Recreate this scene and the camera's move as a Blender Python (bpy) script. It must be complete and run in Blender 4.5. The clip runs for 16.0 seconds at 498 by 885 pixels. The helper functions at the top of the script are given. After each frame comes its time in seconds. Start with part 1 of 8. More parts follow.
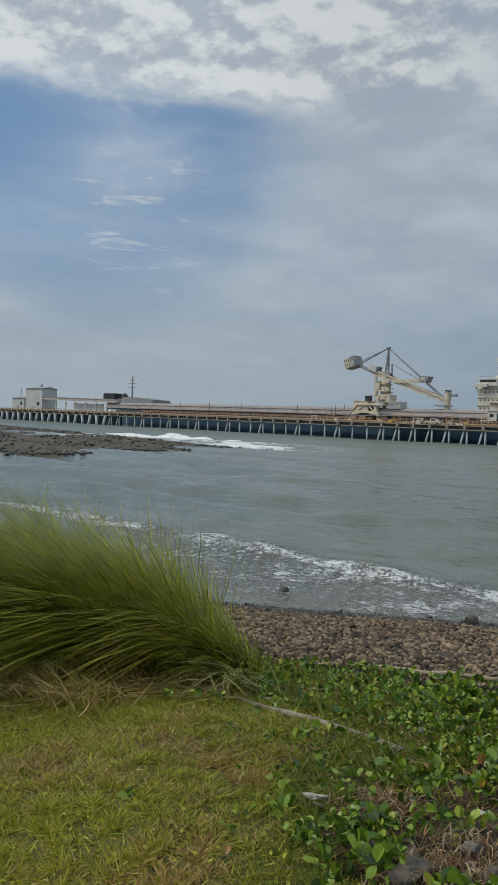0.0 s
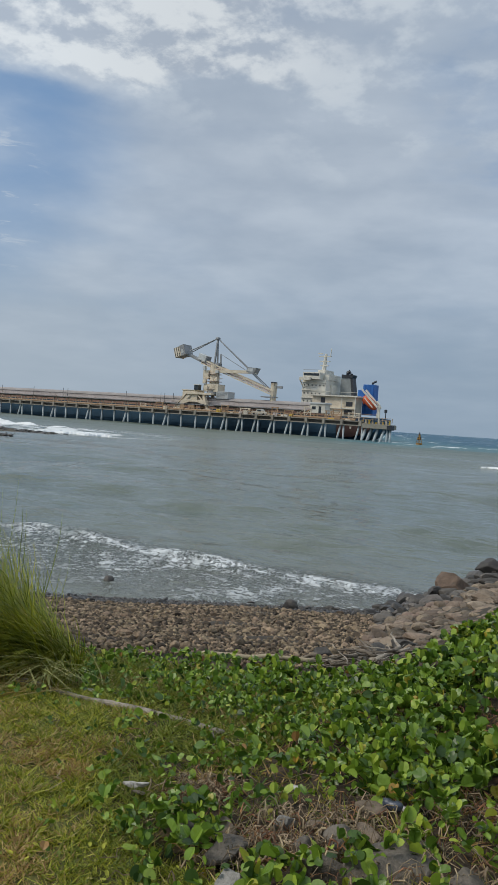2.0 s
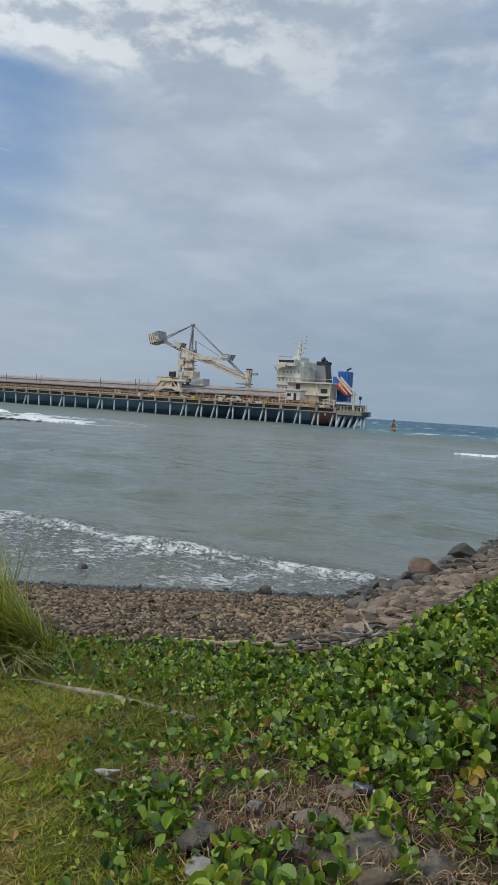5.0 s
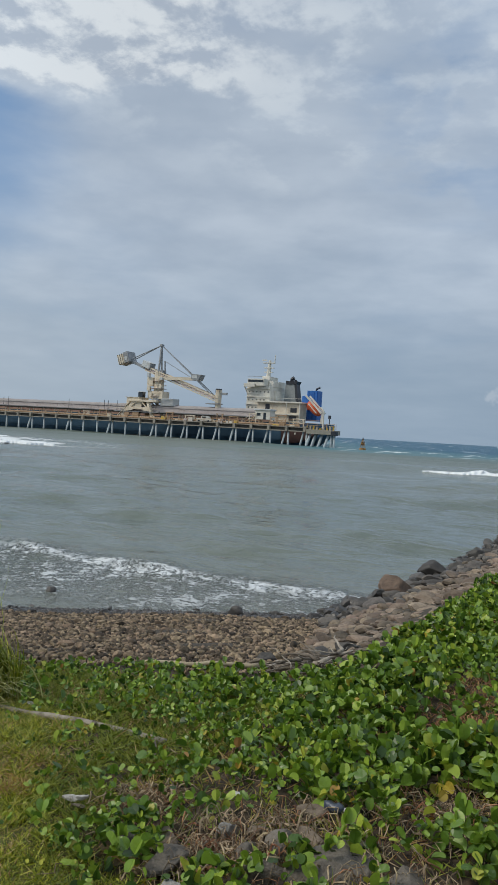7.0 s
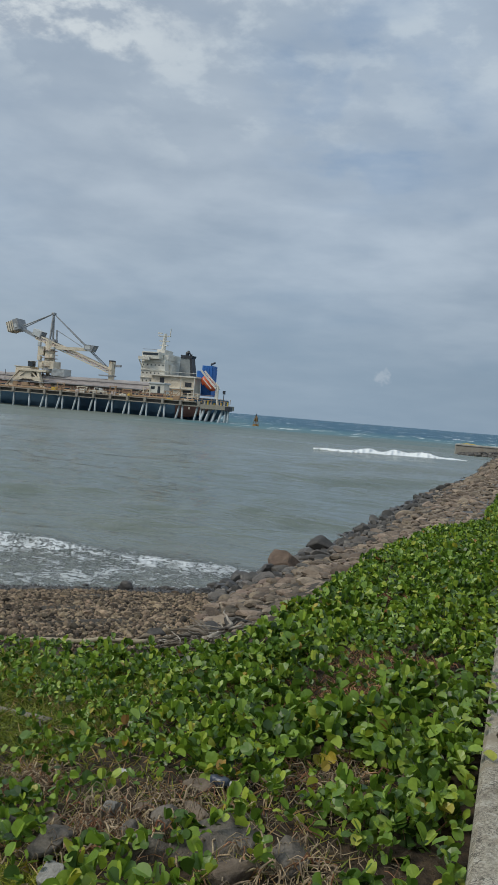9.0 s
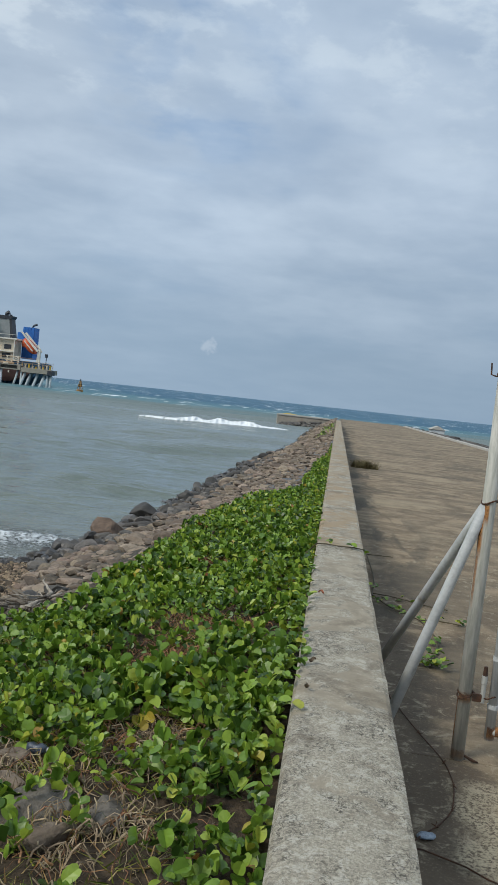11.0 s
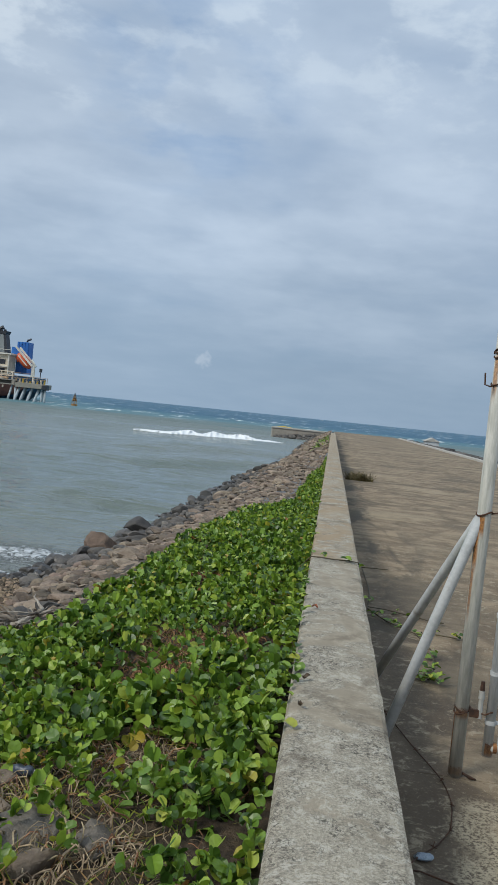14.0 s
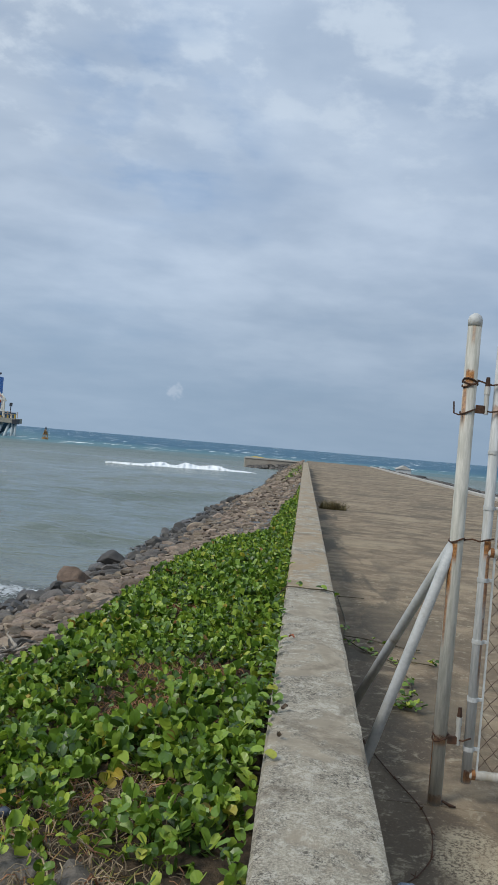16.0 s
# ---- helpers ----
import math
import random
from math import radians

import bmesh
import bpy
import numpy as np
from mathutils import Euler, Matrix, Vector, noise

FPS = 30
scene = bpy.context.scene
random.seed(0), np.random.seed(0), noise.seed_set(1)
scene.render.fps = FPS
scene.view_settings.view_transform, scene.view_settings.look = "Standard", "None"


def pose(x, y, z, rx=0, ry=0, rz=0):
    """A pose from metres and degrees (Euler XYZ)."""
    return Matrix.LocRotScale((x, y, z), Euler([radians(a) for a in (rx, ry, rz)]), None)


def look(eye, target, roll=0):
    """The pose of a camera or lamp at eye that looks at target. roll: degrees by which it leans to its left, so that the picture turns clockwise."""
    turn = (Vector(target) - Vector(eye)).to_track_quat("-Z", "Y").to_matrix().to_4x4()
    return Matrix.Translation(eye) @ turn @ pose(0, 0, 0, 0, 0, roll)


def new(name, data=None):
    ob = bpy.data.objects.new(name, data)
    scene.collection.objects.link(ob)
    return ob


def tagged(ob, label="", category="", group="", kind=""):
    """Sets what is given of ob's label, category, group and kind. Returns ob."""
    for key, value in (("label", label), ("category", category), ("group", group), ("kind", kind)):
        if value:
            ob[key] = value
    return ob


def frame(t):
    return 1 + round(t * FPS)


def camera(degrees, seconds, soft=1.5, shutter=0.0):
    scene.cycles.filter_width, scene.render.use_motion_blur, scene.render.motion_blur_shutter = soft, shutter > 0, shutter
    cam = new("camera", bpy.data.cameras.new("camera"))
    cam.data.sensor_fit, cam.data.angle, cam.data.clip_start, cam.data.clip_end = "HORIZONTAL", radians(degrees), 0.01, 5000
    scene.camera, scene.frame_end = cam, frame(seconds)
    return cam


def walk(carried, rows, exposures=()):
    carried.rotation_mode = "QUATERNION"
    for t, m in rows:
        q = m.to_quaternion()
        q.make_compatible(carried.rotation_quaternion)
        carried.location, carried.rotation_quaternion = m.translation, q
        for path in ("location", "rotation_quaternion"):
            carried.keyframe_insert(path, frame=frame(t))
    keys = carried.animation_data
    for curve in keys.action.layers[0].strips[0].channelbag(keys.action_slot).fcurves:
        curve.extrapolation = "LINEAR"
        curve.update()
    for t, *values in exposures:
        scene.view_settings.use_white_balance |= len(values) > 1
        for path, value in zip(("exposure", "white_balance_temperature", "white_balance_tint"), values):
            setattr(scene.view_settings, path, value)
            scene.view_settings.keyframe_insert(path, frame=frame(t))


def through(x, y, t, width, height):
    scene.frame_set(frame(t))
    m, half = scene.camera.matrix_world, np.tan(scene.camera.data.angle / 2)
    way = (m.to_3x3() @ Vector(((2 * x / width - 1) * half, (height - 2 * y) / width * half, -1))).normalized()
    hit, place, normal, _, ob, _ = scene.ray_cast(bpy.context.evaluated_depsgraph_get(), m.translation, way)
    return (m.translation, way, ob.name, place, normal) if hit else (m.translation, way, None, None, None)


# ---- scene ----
EXPOSURES = [(0, -0.16, 6700, 8), (0.5, -0.11, 6620, 8), (1.1, 0.10, 6560, 9), (2.2, -0.02, 6520, 10), (4.0, 0.0, 6500, 10), (6.5, 0.04, 6480, 10), (9.3, -0.08, 6400, 8), (10.0, 0.17, 6330, 8), (12.5, 0.17, 6200, 8), (16, 0.15, 6200, 10)]
# ---- camera and its way ----
cam = camera(35.65, 16.0, soft=1.15)
# seconds, heading, pitch and roll in degrees, and the eye
PATH = [
    (0.0, 43.94, -1.37, 2.5, -0.065, -0.05, 1.64),
    (0.5, 40.57, -1.59, 2.33, -0.047, -0.062, 1.637),
    (1.0, 38.04, -2.29, 2.31, -0.033, -0.075, 1.651),
    (1.5, 34.03, -2.21, 2.96, -0.03, -0.061, 1.656),
    (2.0, 31.26, -1.55, 3.88, -0.045, -0.068, 1.655),
    (2.5, 30.94, -1.99, 4.4, -0.046, -0.066, 1.652),
    (3.0, 32.01, -1.98, 4.25, -0.047, -0.05, 1.652),
    (3.5, 32.55, -2.63, 4.02, -0.048, -0.047, 1.651),
    (4.0, 31.37, -3.42, 3.88, -0.049, -0.036, 1.651),
    (6.5, 27.92, -0.53, 3.45, -0.02, -0.053, 1.653),
    (7.0, 27.26, -0.8, 3.32, -0.022, -0.046, 1.649),
    (7.5, 25.83, -1.97, 3.62, -0.046, -0.003, 1.65),
    (8.0, 24.12, -3.08, 3.91, -0.04, 0.005, 1.648),
    (8.5, 21.7, -3.25, 4.29, -0.04, 0.005, 1.658),
    (9.0, 19.29, -2.11, 4.78, -0.033, -0.026, 1.659),
    (9.5, 16.22, -1.66, 4.65, -0.025, -0.069, 1.668),
    (10.0, 11.29, -1.99, 4.39, -0.027, -0.081, 1.67),
    (10.2, 9.6, -2.37, 4.39, -0.026, -0.08, 1.667),
    (12.3, 4.42, -3.8, 7.56, 0.009, -0.009, 1.655),
    (12.5, 4.59, -4.02, 7.46, 0.01, -0.011, 1.662),
    (13.0, 5.2, -4.14, 6.97, 0.014, -0.003, 1.655),
    (13.5, 5.57, -3.82, 6.72, 0.004, 0.007, 1.649),
    (14.0, 5.99, -2.26, 5.83, -0.001, 0.002, 1.653),
    (14.5, 6.5, -1.26, 5.28, 0.0, 0.0, 1.65),
    (15.0, 6.04, -0.51, 4.85, 0.002, -0.009, 1.655),
    (15.5, 5.14, 0.25, 4.94, -0.004, -0.024, 1.656),
    (16.0, 4.19, 0.18, 4.94, -0.005, -0.028, 1.655),
]


def held(t, heading, pitch, roll, x, y, z):
    return t, pose(x, y, z, 0, 0, heading) @ pose(0, 0, 0, 90 + pitch) @ pose(0, 0, 0, 0, 0, roll)


walk(cam, [held(*row) for row in PATH], exposures=EXPOSURES)

# ---- sky, sun ----
SUN_FROM = Vector((-0.66, -0.54, 0.80)).normalized()
world = bpy.data.worlds.new("sky")
scene.world = world
world.use_nodes = True


class Nodes:
    """Short hand for wiring a node tree."""

    def __init__(self, tree):
        self.tree = tree

    def add(self, kind, **inputs):
        n = self.tree.nodes.new(kind)
        return n

    def put(self, socket, value):
        if isinstance(value, bpy.types.NodeSocket):
            self.tree.links.new(value, socket)
        elif isinstance(value, (tuple, list)) and len(value) == 3 and socket.type == "RGBA":
            socket.default_value = (*value, 1)
        else:
            socket.default_value = value

    def math(self, op, a, b=0.0, clamp=False):
        n = self.tree.nodes.new("ShaderNodeMath")
        n.operation, n.use_clamp = op, clamp
        self.put(n.inputs[0], a)
        self.put(n.inputs[1], b)
        return n.outputs[0]

    def vmath(self, op, a, b=(0, 0, 0)):
        n = self.tree.nodes.new("ShaderNodeVectorMath")
        n.operation = op
        self.put(n.inputs[0], a)
        if op == "SCALE":
            self.put(n.inputs[3], b)
        else:
            self.put(n.inputs[1], b)
        return n.outputs[1] if op == "DOT_PRODUCT" else n.outputs[0]

    def noise(self, vec, scale, detail=4.0, rough=0.55, distort=0.0):
        n = self.tree.nodes.new("ShaderNodeTexNoise")
        self.put(n.inputs["Vector"], vec)
        self.put(n.inputs["Scale"], scale)
        self.put(n.inputs["Detail"], detail)
        self.put(n.inputs["Roughness"], rough)
        self.put(n.inputs["Distortion"], distort)
        return n.outputs["Fac"]

    def voronoi(self, vec, scale, feature="F1"):
        n = self.tree.nodes.new("ShaderNodeTexVoronoi")
        n.feature = feature
        self.put(n.inputs["Vector"], vec)
        self.put(n.inputs["Scale"], scale)
        return n.outputs["Distance"]

    def span(self, v, lo, hi, a=0.0, b=1.0):
        n = self.tree.nodes.new("ShaderNodeMapRange")
        n.interpolation_type = "SMOOTHSTEP"
        for i, x in enumerate((v, lo, hi, a, b)):
            self.put(n.inputs[i], x)
        return n.outputs[0]

    def mix(self, fac, a, b, blend="MIX"):
        n = self.tree.nodes.new("ShaderNodeMix")
        n.data_type, n.blend_type = "RGBA", blend
        self.put(n.inputs[0], fac)
        self.put(n.inputs[6], a)
        self.put(n.inputs[7], b)
        return n.outputs[2]

    def split(self, vec):
        n = self.tree.nodes.new("ShaderNodeSeparateXYZ")
        self.put(n.inputs[0], vec)
        return n.outputs

    def join(self, x, y, z):
        n = self.tree.nodes.new("ShaderNodeCombineXYZ")
        for i, v in enumerate((x, y, z)):
            self.put(n.inputs[i], v)
        return n.outputs[0]


def sky_way(heading, up):
    """The direction at a heading (degrees to the left of the pier) and a height over the horizon."""
    h, e = radians(heading), radians(up)
    return (-math.sin(h) * math.cos(e), math.cos(h) * math.cos(e), math.sin(e))


def build_sky():
    g = Nodes(world.node_tree)
    back = world.node_tree.nodes["Background"]
    clear = g.add("ShaderNodeTexSky")
    clear.sky_type, clear.sun_disc = "NISHITA", False
    clear.sun_elevation = math.asin(SUN_FROM.z)
    clear.sun_rotation = math.atan2(SUN_FROM.x, SUN_FROM.y)
    clear.air_density, clear.dust_density, clear.ozone_density = 1.0, 1.5, 2.0
    way = g.add("ShaderNodeTexCoord").outputs["Generated"]
    x, y, z = g.split(way)
    low = g.math("ADD", g.math("ABSOLUTE", z), 0.19)
    flat = g.join(g.math("DIVIDE", x, low), g.math("DIVIDE", y, low), 0.0)
    # a layered veil: broad lumps, fine fleece, and long level streaks low down
    veil = g.noise(flat, 1.5, 5, 0.48, 0.12)
    big = g.noise(flat, 0.6, 3, 0.5, 0.1)
    fine = g.noise(flat, 4.2, 6, 0.52, 0.12)
    lumps = g.noise(flat, 6.0, 7, 0.60, 0.10)
    streak = g.noise(g.vmath("MULTIPLY", way, (1.0, 1.0, 4.5)), 3.2, 5, 0.50, 0.2)
    # a clear patch over the jetty, cut off above by the bank
    patch = g.span(g.vmath("DOT_PRODUCT", way, sky_way(57, 19.5)), 0.953, 0.997)
    patch = g.math("MULTIPLY", patch, g.span(g.math("ADD", z, g.math("MULTIPLY", fine, 0.12)), 0.42, 0.46, 1.0, 0.0))
    cover = g.math("ADD", g.math("ADD", g.math("MULTIPLY", veil, 0.55), g.math("MULTIPLY", big, 0.45)), g.math("MULTIPLY", streak, 0.30))
    cover = g.math("SUBTRACT", cover, g.math("MULTIPLY", patch, 0.385))
    gap = g.math("MULTIPLY", g.span(g.vmath("DOT_PRODUCT", way, sky_way(13.0, 23.5)), 0.984, 0.999), g.span(fine, 0.42, 0.60))
    cover = g.math("SUBTRACT", cover, g.math("MULTIPLY", gap, 0.14))
    cover = g.span(cover, 0.22, 0.66)
    tone = g.math("ADD", g.math("ADD", g.math("MULTIPLY", fine, 0.36), g.math("MULTIPLY", veil, 0.34)), g.math("MULTIPLY", streak, 0.30))
    cloud = g.mix(g.span(tone, 0.35, 0.67), (0.385, 0.470, 0.585), (0.535, 0.620, 0.725))
    # the cloud greys out between the jetty and the pier
    dim = g.span(g.vmath("DOT_PRODUCT", way, sky_way(34, 17)), 0.90, 0.99, 1.0, 0.93)
    cloud = g.vmath("SCALE", cloud, dim)
    # bright heads of cloud above
    head = g.math("MULTIPLY", g.span(g.math("ADD", z, g.math("MULTIPLY", g.math("SUBTRACT", veil, 0.5), 0.30)), 0.29, 0.44), g.span(lumps, 0.47, 0.62))
    cloud = g.mix(g.math("MULTIPLY", head, 0.50), cloud, (0.66, 0.735, 0.80))
    # the bright bank high over the jetty, its underside ragged and grey
    bank_shape = g.math("ADD", z, g.math("ADD", g.math("MULTIPLY", g.math("SUBTRACT", fine, 0.5), 0.10), g.math("MULTIPLY", g.math("SUBTRACT", lumps, 0.5), 0.06)))
    bank = g.math("MULTIPLY", g.span(bank_shape, 0.380, 0.402), g.span(g.vmath("DOT_PRODUCT", way, sky_way(64, 36)), 0.77, 0.90))
    ridge = g.noise(g.vmath("ADD", flat, (0.035, -0.02, 0.0)), 6.0, 7, 0.60, 0.10)
    relief = g.math("ADD", g.math("MULTIPLY", g.math("SUBTRACT", lumps, ridge), 2.2), g.math("MULTIPLY", lumps, 0.8))
    cloud = g.mix(bank, cloud, g.mix(g.span(relief, 0.14, 0.62), (0.415, 0.485, 0.58), (0.70, 0.755, 0.80)))
    cover = g.math("MAXIMUM", cover, bank)
    # level wisps below the patch and a puff low over the pier
    wisp = g.math("MULTIPLY", g.span(g.noise(g.vmath("MULTIPLY", way, (1.0, 1.0, 5.5)), 15.0, 5, 0.62, 0.7), 0.53, 0.68),
                  g.span(g.vmath("DOT_PRODUCT", way, sky_way(52.5, 13.8)), 0.9935, 0.9988))
    puff = g.math("ADD", g.vmath("DOT_PRODUCT", way, sky_way(9.9, 3.45)), g.math("MULTIPLY", g.math("SUBTRACT", g.noise(way, 60, 4), 0.5), 0.00030))
    puff = g.span(puff, 0.99993, 0.99999)
    air = g.vmath("SCALE", clear.outputs[0], 0.105)
    colour = g.mix(cover, g.mix(0.60, air, (0.150, 0.305, 0.55)), cloud)
    colour = g.mix(g.math("MULTIPLY", wisp, 0.6), colour, (0.60, 0.66, 0.72))
    haze = g.span(g.math("ADD", z, g.math("MULTIPLY", g.math("SUBTRACT", streak, 0.5), 0.14)), 0.0, 0.30, 1.0, 0.0)
    pale = g.span(g.vmath("DOT_PRODUCT", way, sky_way(58, 8)), 0.84, 0.985)
    colour = g.mix(g.math("MULTIPLY", haze, 0.86), colour, g.mix(pale, (0.250, 0.335, 0.430), (0.350, 0.425, 0.500)))
    colour = g.mix(g.math("MULTIPLY", puff, 0.36), colour, (0.55, 0.60, 0.66))
    colour = g.vmath("SCALE", colour, g.span(g.vmath("DOT_PRODUCT", way, sky_way(-8, 18)), 0.90, 0.995, 1.0, 0.90))
    # thicker cloud high between the jetty and the pier
    colour = g.vmath("SCALE", colour, g.span(g.vmath("DOT_PRODUCT", way, sky_way(28, 27)), 0.945, 0.994, 1.0, 0.91))
    g.put(back.inputs[0], colour)
    back.inputs[1].default_value = 1.0


build_sky()
sun_data = bpy.data.lights.new("sun", "SUN")
sun_data.energy, sun_data.angle, sun_data.color = 1.9, radians(18), (1.0, 0.93, 0.81)
sun = new("sun", sun_data)
sun.matrix_world = look(SUN_FROM * 50, (0, 0, 0))

# ---- materials ----
def blank(name):
    m = bpy.data.materials.new(name)
    m.use_nodes = True
    return m, Nodes(m.node_tree), m.node_tree.nodes["Principled BSDF"]


def surf(name, a, b, scale=4.0, rough=0.8, bump=0.3, bump_scale=30.0, dirt=None, dirt_at=(0.55, 0.72), dirt_scale=1.5,
         spread=0.0, by="", metal=0.0, stretch=(1, 1, 1), local=False, gloss=0.5):
    """A surface of two tones in grains of two sizes, with stains, fine relief, and a change from piece to piece."""
    m, g, out = blank(name)
    where = g.add("ShaderNodeTexCoord").outputs["Object"] if local else g.add("ShaderNodeNewGeometry").outputs["Position"]
    where = g.vmath("MULTIPLY", where, stretch)
    coarse = g.noise(where, scale, 5, 0.6)
    grain = g.noise(where, scale * 9, 4, 0.65)
    tone = g.math("ADD", g.math("MULTIPLY", coarse, 0.6), g.math("MULTIPLY", grain, 0.4))
    colour = g.mix(g.span(tone, 0.34, 0.66), a, b)
    if dirt:
        stain = g.noise(where, dirt_scale, 6, 0.65, 0.4)
        colour = g.mix(g.span(stain, *dirt_at), colour, dirt)
    if spread:
        if by == "island":
            chance = g.add("ShaderNodeNewGeometry").outputs["Random Per Island"]
        else:
            chance = g.add("ShaderNodeObjectInfo").outputs["Random"]
        shade = g.span(chance, 0.0, 1.0, 1 - spread, 1 + spread)
        n = g.add("ShaderNodeHueSaturation")
        g.put(n.inputs["Value"], shade)
        g.put(n.inputs["Hue"], g.math("ADD", 0.49, g.math("MULTIPLY", g.math("FRACT", g.math("MULTIPLY", chance, 7.31)), 0.02)))
        g.put(n.inputs["Color"], colour)
        colour = n.outputs[0]
    g.put(out.inputs["Base Color"], colour)
    g.put(out.inputs["Roughness"], g.span(grain, 0.2, 0.8, max(rough - 0.12, 0.02), min(rough + 0.12, 1.0)))
    out.inputs["Metallic"].default_value = metal
    out.inputs["Specular IOR Level"].default_value = gloss
    if bump:
        n = g.add("ShaderNodeBump")
        n.inputs["Strength"].default_value, n.inputs["Distance"].default_value = bump, 0.02
        g.put(n.inputs["Height"], g.noise(where, bump_scale, 5, 0.65))
        g.put(out.inputs["Normal"], n.outputs[0])
    return m


def leaf_surf(name, tones, rough=0.36, by="island", through=0.25, tuft=0.0):
    """Leaves: each piece takes one of the tones, with a lighter underside glow from light passing through."""
    m, g, out = blank(name)
    info = g.add("ShaderNodeNewGeometry").outputs["Random Per Island"] if by == "island" else g.add("ShaderNodeObjectInfo").outputs["Random"]
    ramp = g.add("ShaderNodeValToRGB")
    ramp.color_ramp.interpolation = "CONSTANT" if by == "constant" else "LINEAR"
    el = ramp.color_ramp.elements
    while len(el) < len(tones):
        el.new(0.5)
    for e, (at, c) in zip(el, tones):
        e.position, e.color = at, (*c, 1)
    g.put(ramp.inputs[0], info)
    where = g.add("ShaderNodeNewGeometry").outputs["Position"]
    fleck = g.noise(where, 45, 3, 0.6)
    wide = g.noise(where, 1.1, 3, 0.5)
    colour = g.mix(g.span(fleck, 0.35, 0.7, 0.0, 0.45), ramp.outputs[0], g.vmath("SCALE", ramp.outputs[0], 0.6))
    colour = g.mix(g.span(wide, 0.35, 0.68, 0.0, 0.35), colour, g.vmath("MULTIPLY", ramp.outputs[0], (1.25, 1.1, 0.7)))
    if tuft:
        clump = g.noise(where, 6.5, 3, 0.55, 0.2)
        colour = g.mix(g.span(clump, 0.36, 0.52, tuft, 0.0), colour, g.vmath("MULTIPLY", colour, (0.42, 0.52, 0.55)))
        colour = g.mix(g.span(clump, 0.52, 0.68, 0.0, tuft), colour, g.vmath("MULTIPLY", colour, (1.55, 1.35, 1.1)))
    g.put(out.inputs["Base Color"], colour)
    out.inputs["Roughness"].default_value = rough
    out.inputs["Specular IOR Level"].default_value = 0.5
    glow = g.add("ShaderNodeBsdfTranslucent")
    g.put(glow.inputs[0], g.vmath("MULTIPLY", colour, (1.3, 1.35, 0.7)))
    both = g.add("ShaderNodeMixShader")
    both.inputs[0].default_value = through
    g.tree.links.new(out.outputs[0], both.inputs[1])
    g.tree.links.new(glow.outputs[0], both.inputs[2])
    g.tree.links.new(both.outputs[0], g.tree.nodes["Material Output"].inputs[0])
    return m


SHORE = (0.5798, -0.8148)          # inland from the cove's waterline
SHORE_AT = (-7.3, 10.2)


def rusting_pipe(name, a, b, stains):
    """Dull galvanised pipe with rust that has run down it: stains of (angle, half width in degrees, foot, head, strength)."""
    m, g, out = blank(name)
    where = g.add("ShaderNodeTexCoord").outputs["Object"]
    x, y, z = g.split(where)
    side = g.add("ShaderNodeVectorMath")
    side.operation = "NORMALIZE"
    g.put(side.inputs[0], g.join(x, y, 0.0))
    long = g.vmath("MULTIPLY", where, (1, 1, 0.12))
    grain, fleck = g.noise(long, 60, 5, 0.65), g.noise(where, 70, 5, 0.7)
    colour = g.mix(g.span(grain, 0.34, 0.66), a, b)
    colour = g.mix(g.span(g.noise(long, 14, 5, 0.65), 0.52, 0.70, 0.0, 0.6), colour, (0.30, 0.275, 0.21))
    rust = None
    for angle, half, foot, head, strength in stains:
        near = g.vmath("DOT_PRODUCT", side.outputs[0], (math.cos(radians(angle)), math.sin(radians(angle)), 0))
        near = g.math("ADD", near, g.math("MULTIPLY", g.math("SUBTRACT", grain, 0.5), 0.22))
        c = math.cos(radians(half))
        spot = g.math("MULTIPLY", g.span(near, c - 0.05, min(c + 0.09, 0.99)), g.span(g.math("ADD", z, g.math("MULTIPLY", g.math("SUBTRACT", fleck, 0.5), 0.05)), head - 0.012, head + 0.008, strength, 0.0))
        spot = g.math("MULTIPLY", spot, g.span(z, foot - 0.01, foot + 0.45 * (head - foot)))
        rust = spot if rust is None else g.math("MAXIMUM", rust, spot)
    tone = g.mix(g.span(fleck, 0.35, 0.65), (0.16, 0.062, 0.022), (0.40, 0.19, 0.06))
    colour = g.mix(rust, colour, tone)
    g.put(out.inputs["Base Color"], colour)
    g.put(out.inputs["Roughness"], g.math("ADD", 0.55, g.math("MULTIPLY", rust, 0.35)))
    n = g.add("ShaderNodeBump")
    n.inputs["Strength"].default_value, n.inputs["Distance"].default_value = 0.15, 0.004
    g.put(n.inputs["Height"], g.math("ADD", grain, g.math("MULTIPLY", g.math("MULTIPLY", rust, fleck), 2.0)))
    g.put(out.inputs["Normal"], n.outputs[0])
    return m


def inland_of(g, where):
    """Metres inland from the cove's waterline, as a node value."""
    away = g.vmath("SUBTRACT", where, (SHORE_AT[0], SHORE_AT[1], 0))
    return g.vmath("DOT_PRODUCT", away, (SHORE[0], SHORE[1], 0))


